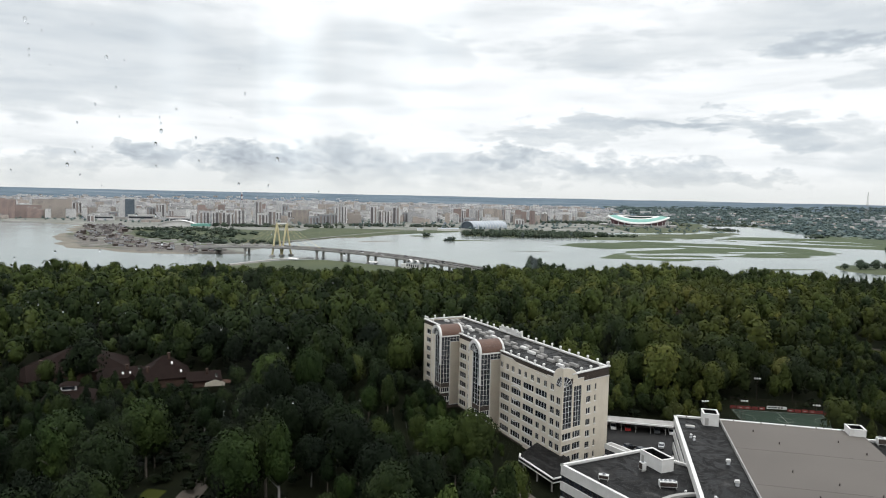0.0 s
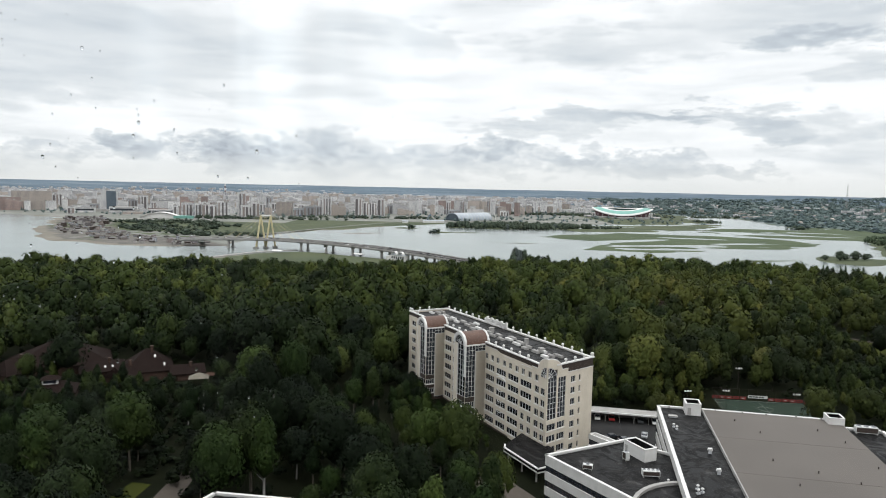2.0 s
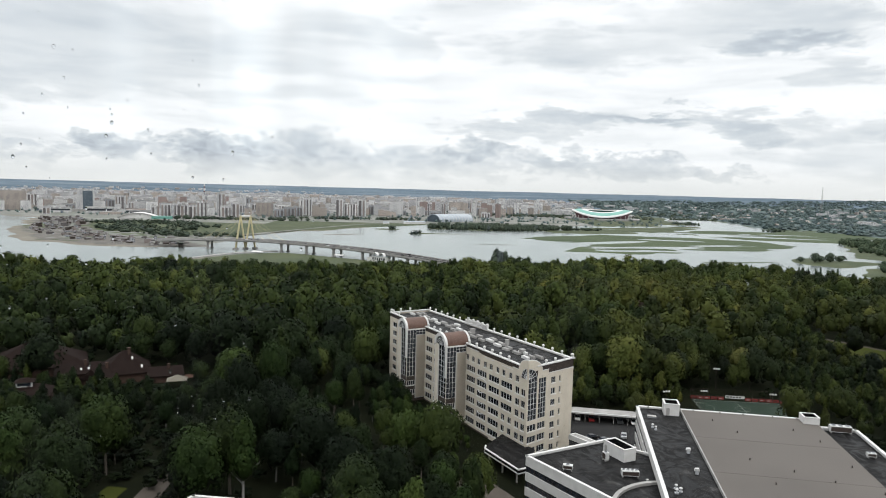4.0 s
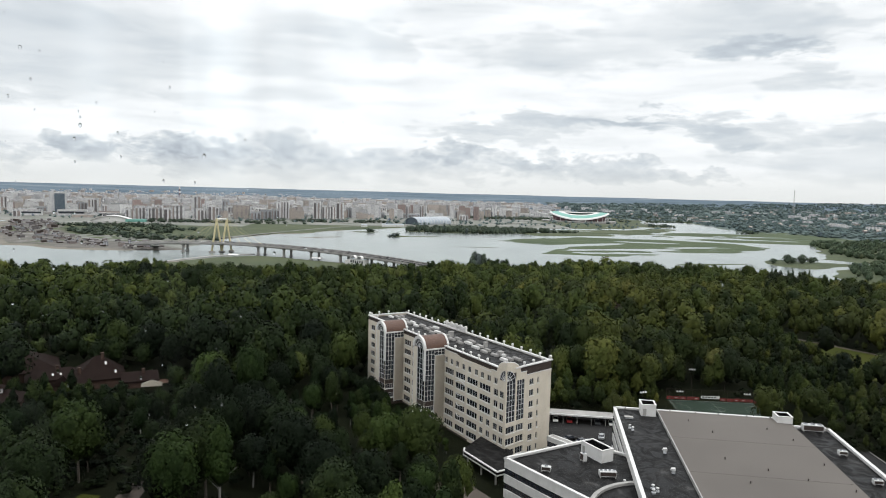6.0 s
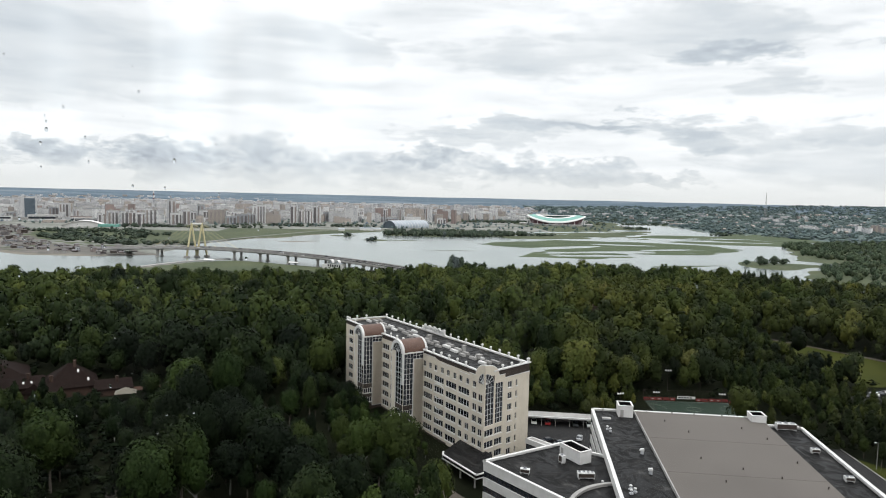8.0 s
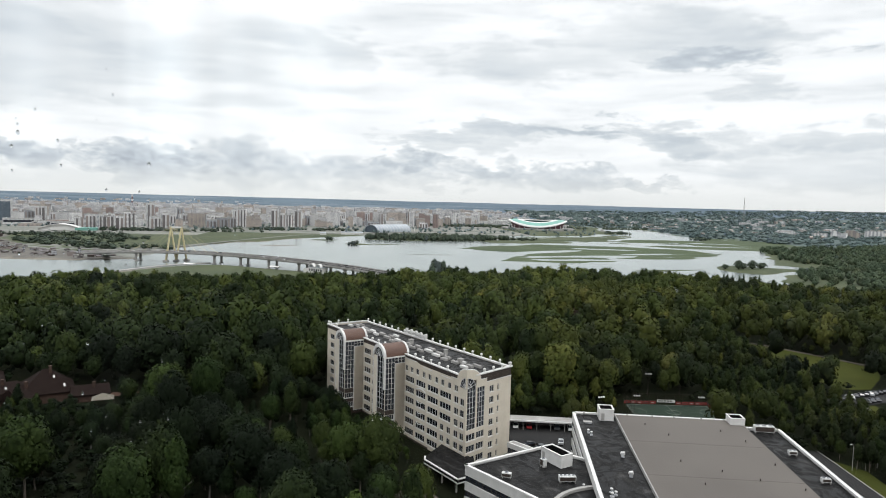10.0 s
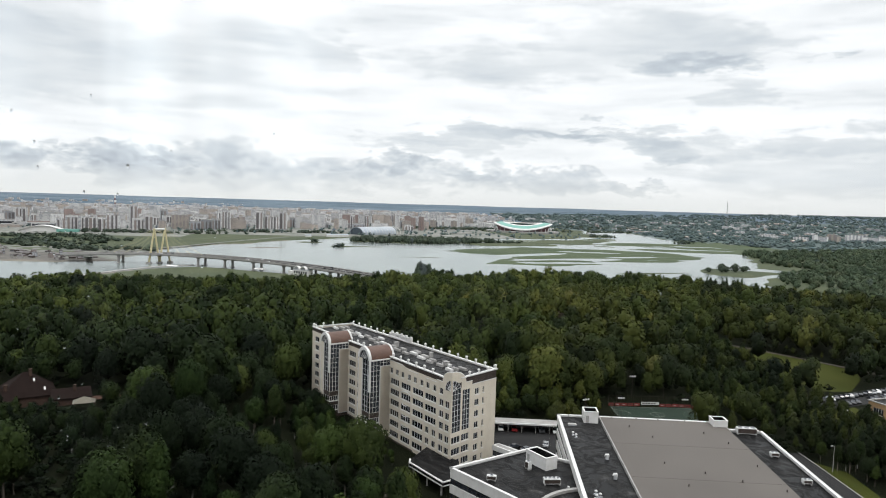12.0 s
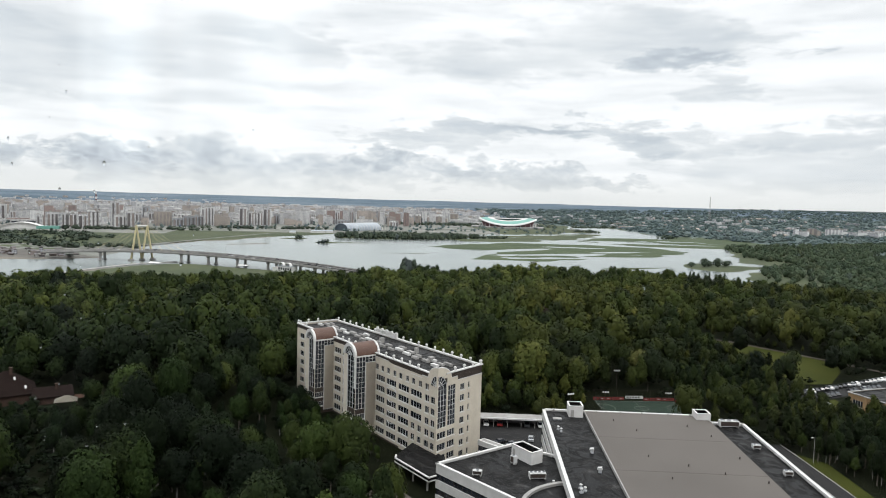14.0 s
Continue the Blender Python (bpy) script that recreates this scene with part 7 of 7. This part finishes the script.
def build_scrub():
    rng = np.random.default_rng(77)
    small = [crown_arrays(100 + s, 8, 66, 0.082, 3) for s in range(6)]
    tiny = [crown_arrays(120 + s, 4, 14, 0.17, 1) for s in range(6)]

    def pick(n, x0, x1, y0, y1, ok):
        x, y = rng.uniform(x0, x1, n), rng.uniform(y0, y1, n)
        m = ok(x, y)
        return x[m], y[m]

    # right bank woods, close by and farther
    near_ok = lambda x, y: (inside(RIGHT_BANK, x, y) > 10) & (np.hypot(x, y) > 720) & (np.degrees(np.arctan2(x, y)) < 47) & (y < 1330 + 0.35 * (x - 850)) & ((x > 760) | (y < 960))
    x, y = pick(6400, 380, 1700, 620, 1600, near_ok)
    m = height(x, y)[0] < 3
    x, y = x[m], y[m]
    t = rng.uniform(7, 15, len(x))
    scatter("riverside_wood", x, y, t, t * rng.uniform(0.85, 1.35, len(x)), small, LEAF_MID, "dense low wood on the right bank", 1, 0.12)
    far_ok = lambda x, y: (inside(RIGHT_BANK, x, y) > 15) & (np.degrees(np.arctan2(x, y)) < 47) & (y > 1330 + 0.35 * (x - 850)) & ((x > 1080) | (y > 1800)) | (y > 2500) & (x > 900)
    x, y = pick(6400, 900, 3600, 1500, 3900, far_ok)
    t = rng.uniform(6, 12, len(x))
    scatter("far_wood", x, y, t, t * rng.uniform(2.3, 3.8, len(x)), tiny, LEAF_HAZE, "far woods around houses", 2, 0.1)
    # wooded island and clumps on the far bank
    isl = lambda x, y: oval(x, y, 215, 1570, 175, 62, 8) > 0
    x, y = pick(900, 20, 420, 1480, 1680, isl)
    t = rng.uniform(9, 15, len(x))
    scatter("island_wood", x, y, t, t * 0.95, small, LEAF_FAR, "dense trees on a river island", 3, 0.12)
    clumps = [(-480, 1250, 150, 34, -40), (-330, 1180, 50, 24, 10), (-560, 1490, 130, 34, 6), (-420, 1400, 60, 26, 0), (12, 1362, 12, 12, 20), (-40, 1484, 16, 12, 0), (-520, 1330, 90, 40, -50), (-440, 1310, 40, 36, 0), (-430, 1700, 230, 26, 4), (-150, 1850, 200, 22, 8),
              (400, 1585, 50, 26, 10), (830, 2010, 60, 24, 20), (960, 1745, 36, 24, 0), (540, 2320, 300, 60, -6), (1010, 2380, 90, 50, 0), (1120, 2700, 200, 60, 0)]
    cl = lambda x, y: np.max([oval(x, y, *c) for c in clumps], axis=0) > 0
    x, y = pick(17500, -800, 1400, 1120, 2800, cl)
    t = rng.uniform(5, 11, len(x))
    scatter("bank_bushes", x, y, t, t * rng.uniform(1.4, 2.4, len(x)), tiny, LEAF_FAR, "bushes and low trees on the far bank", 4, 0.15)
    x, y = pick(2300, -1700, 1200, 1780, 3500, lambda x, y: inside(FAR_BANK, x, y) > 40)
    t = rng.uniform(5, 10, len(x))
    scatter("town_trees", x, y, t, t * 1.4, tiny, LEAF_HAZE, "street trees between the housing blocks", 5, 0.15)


def shore_trees():
    """Single trees that stand out along the shore."""
    big = leafy_mesh("crown", *crown_arrays(200, 10, 700, 0.05), LEAF_FAR)
    slim = leafy_mesh("crown", *crown_arrays(201, 9, 420, 0.05, 3, 0.55, 1.05, 0.5), LEAF_FAR)
    trunk = trunk_shape(3, 15.0, 0.25)
    trunk.v = [(a / 15, b / 15, c / 15) for a, b, c in trunk.v]
    stem = trunk.ob("trunk", BARK)
    spots = [(94, 712, 31, 17, big), (103, 716, 29, 15, big), (108, 706, 24, 12, big), (579, 940, 14, 16, big), (602, 942, 14, 17, big), (622, 952, 9, 13, big), (562, 948, 8, 12, big), (591, 948, 9, 14, big), (640, 972, 8, 12, big)]
    spots += [(352 + i * 6.3, 768 - i * 0.9 + (i * 7 % 5), 15 + (i * 5 % 4), 7 + (i * 3 % 3), slim) for i in range(23)]
    for x, y, h, w, crown in spots:
        z = float(height(np.array([float(x)]), np.array([float(y)]))[0][0])
        t = thing("shore_tree", pose(x, y, z, 0, 0, x * 53 % 360), "tall dark tree standing on the shore", "tree", "trees along the shore")
        a = part("trunk", stem, BARK, t)
        a.scale = (h, h, h)
        c = part("crown", crown, LEAF_FAR, t)
        c.color = (0.0, 0, 0, 1)
        c.location, c.scale = (0, 0, -h * 0.08), (w, w, h * 1.08)


build_scrub()
shore_trees()

# ---- the room behind the eye, and the rain-spotted window ----
PLASTER = material("room_plaster", (0.30, 0.29, 0.28), (0.36, 0.35, 0.33), 0.6, 0.9)


def pane_material():
    """Window glass: clear, faintly mirroring, with pale upright bands painted in as reflections."""
    m = bpy.data.materials.new("window_glass")
    m.use_nodes = True
    n = Nodes(m.node_tree)
    clear = n.add("ShaderNodeBsdfTransparent", {0: (0.985, 0.99, 0.99, 1)})
    gloss = n.add("ShaderNodeBsdfGlossy", {0: (1, 1, 1, 1), 1: 0.02})
    facing = n.add("ShaderNodeFresnel", {0: 1.25}).outputs[0]
    both = n.add("ShaderNodeMixShader", {0: facing, 1: clear.outputs[0], 2: gloss.outputs[0]})
    p = n.add("ShaderNodeNewGeometry").outputs["Position"]
    x, _, z = n.add("ShaderNodeSeparateXYZ", {0: p}).outputs
    # painted reflection bands, fading out low on the pane, plus faint spots
    veil = 0.0
    for at, half, depth in REFLECTED_BANDS:
        off = n.math("DIVIDE", n.math("ABSOLUTE", n.math("SUBTRACT", x, at)), half)
        veil = n.math("MAXIMUM", veil, n.add("ShaderNodeMapRange", {0: off, 1: 1.5, 2: 0.2, 3: 0.0, 4: depth}).outputs[0])
    veil = n.math("MULTIPLY", veil, n.add("ShaderNodeMapRange", {0: z, 1: 93.985, 2: 94.05, 3: 0.0, 4: 1.0}).outputs[0])
    run = n.noise(n.vmath("MULTIPLY", p, (12, 1, 2.0)), 1.0, 3.0, 0.5, 0.2)
    veil = n.math("MULTIPLY", veil, n.math("ADD", 0.55, n.math("MULTIPLY", run, 0.9)))
    spots = n.noise(n.vmath("MULTIPLY", p, (14, 1, 6)), 1.0, 5.0, 0.65, 0.6)
    veil = n.math("ADD", veil, n.ramp(spots, (0.56, 0.0), (0.74, 0.008)))
    veil_shader = n.add("ShaderNodeBsdfTranslucent", {0: n.mix(veil, (0, 0, 0), (0.95, 1.0, 1.0))})
    veiled = n.add("ShaderNodeAddShader", {0: both.outputs[0], 1: veil_shader.outputs[0]})
    n.add("ShaderNodeOutputMaterial", {0: veiled.outputs[0]})
    return m


# reflections painted on the upper glass: place along the pane, half width, strength
REFLECTED_BANDS = [(-0.131, 0.022, 0.20), (-0.155, 0.008, 0.12), (-0.020, 0.034, 0.13), (-0.075, 0.014, 0.07), (-0.235, 0.016, 0.08)]


def drop_material():
    m = bpy.data.materials.new("rain_water")
    m.use_nodes = True
    n = Nodes(m.node_tree)
    g = n.add("ShaderNodeBsdfGlass", {0: (0.95, 0.96, 0.97, 1), 1: 0.0, 2: 1.33})
    n.add("ShaderNodeOutputMaterial", {0: g.outputs[0]})
    return m


DROPS = [(-31.1, 11.4), (-30.9, 11.1), (-30.1, 10.8), (-26.9, 11.6), (-30.9, 9.4), (-30.9, 9.0), (-26.0, 9.4), (-24.8, 9.3), (-26.8, 6.0), (-25.2, 5.2), (-21.2, 6.0),
         (-16.1, 7.5), (-22.4, 5.3), (-22.3, 4.9), (-22.3, 4.3), (-22.7, 3.3), (-19.8, 3.9), (-28.7, 1.5), (-28.0, 4.6), (-28.2, 2.4), (-32.2, 1.0), (-27.9, 0.8),
         (-22.7, 1.6), (-13.6, 2.4), (-10.5, 3.8), (-16.6, 0.4), (-14.3, 0.3), (-25.4, 7.3), (-19.6, 2.1)]
BIG = (0, 6, 14, 15, 17, 23)


def build_room():
    for name, s in (("floor_inside", Shape().box(-2.2, 2.4, -4.0, 0.55, 92.2, 92.4)), ("ceiling", Shape().box(-2.2, 2.4, -4.0, 0.55, 95.4, 95.6)),
                    ("wall_back", Shape().box(-2.2, 2.4, -4.2, -4.0, 92.2, 95.6)), ("wall_left", Shape().box(-2.4, -2.2, -4.2, 0.75, 92.2, 95.6)),
                    ("wall_right", Shape().box(2.4, 2.6, -4.2, 0.75, 92.2, 95.6)), ("wall_below_window", Shape().box(-2.2, 2.4, 0.55, 0.75, 92.2, 93.0)),
                    ("wall_above_window", Shape().box(-2.2, 2.4, 0.55, 0.75, 95.3, 95.6)), ("wall_beside_window", Shape().box(-2.2, -1.5, 0.55, 0.75, 93.0, 95.3)),
                    ("wall_beside_window", Shape().box(1.8, 2.4, 0.55, 0.75, 93.0, 95.3))):
        tagged(new(name, s.ob(name, PLASTER)), "plain grey plaster of a dim room", "room", kind="structure")
    # out of view; made this wide and high to block sky from the near wood
    tagged(new("tower_wall", Shape().box(-44, 44, -26, 0.75, 19.5, 92.2).ob("tower_wall", CONCRETE)), "unseen concrete tower below the room, widened to shade the wood", "tower", kind="structure")
    tagged(new("tower_roof", Shape().box(-44, 44, -26, 0.75, 95.6, 110).box(-44, -2.45, -26, 0.75, 92.2, 95.6).box(2.65, 44, -26, 0.75, 92.2, 95.6).box(-2.45, 2.65, -26, -4.25, 92.2, 95.6).ob("tower_roof", CONCRETE)), "unseen concrete tower above the room, widened to shade the wood", "tower", kind="structure")
    g = new("window_1", Shape().poly([(-1.5, 0.6, 93.0), (1.8, 0.6, 93.0), (1.8, 0.6, 95.3), (-1.5, 0.6, 95.3)], [(0, 1, 2, 3)]).ob("window_1", pane_material()))
    g.visible_shadow = False
    tagged(g, "large clear window pane spotted with rain", "window", kind="structure")
    bm = bmesh.new()
    bmesh.ops.create_uvsphere(bm, u_segments=12, v_segments=8, radius=1.0)
    for v in bm.verts:
        v.co.y = v.co.y * 0.55 if v.co.y > 0 else 0.0
        v.co.x *= 0.85 + 0.15 * v.co.z
    me = bpy.data.meshes.new("raindrop")
    bm.to_mesh(me)
    bm.free()
    me.polygons.foreach_set("use_smooth", [True] * len(me.polygons))
    me.materials.append(drop_material())
    rng = random.Random(9)
    rows = [(a, e, 0.0016 if i in BIG else rng.uniform(0.0007, 0.0011)) for i, (a, e) in enumerate(DROPS)]
    for i in range(64):
        rows.append((rng.uniform(-34, -11) + 8 * rng.random() ** 3, rng.uniform(-19, -1.5), rng.choice((0.0006, 0.0007, 0.0009, 0.0013))))
    for i in range(26):
        rows.append((rng.uniform(-33, 2), rng.uniform(-8, 12), rng.uniform(0.0004, 0.0007)))
    for a, e, r in rows:
        o = new("raindrop", me)
        o.parent = g
        o.visible_shadow = False
        o.location = (0.6 * math.tan(radians(a)), 0.601, 94 + 0.6 * math.tan(radians(e)) / math.cos(radians(a)))
        o.scale = (r, r, r * rng.uniform(1.0, 1.6))


build_room()
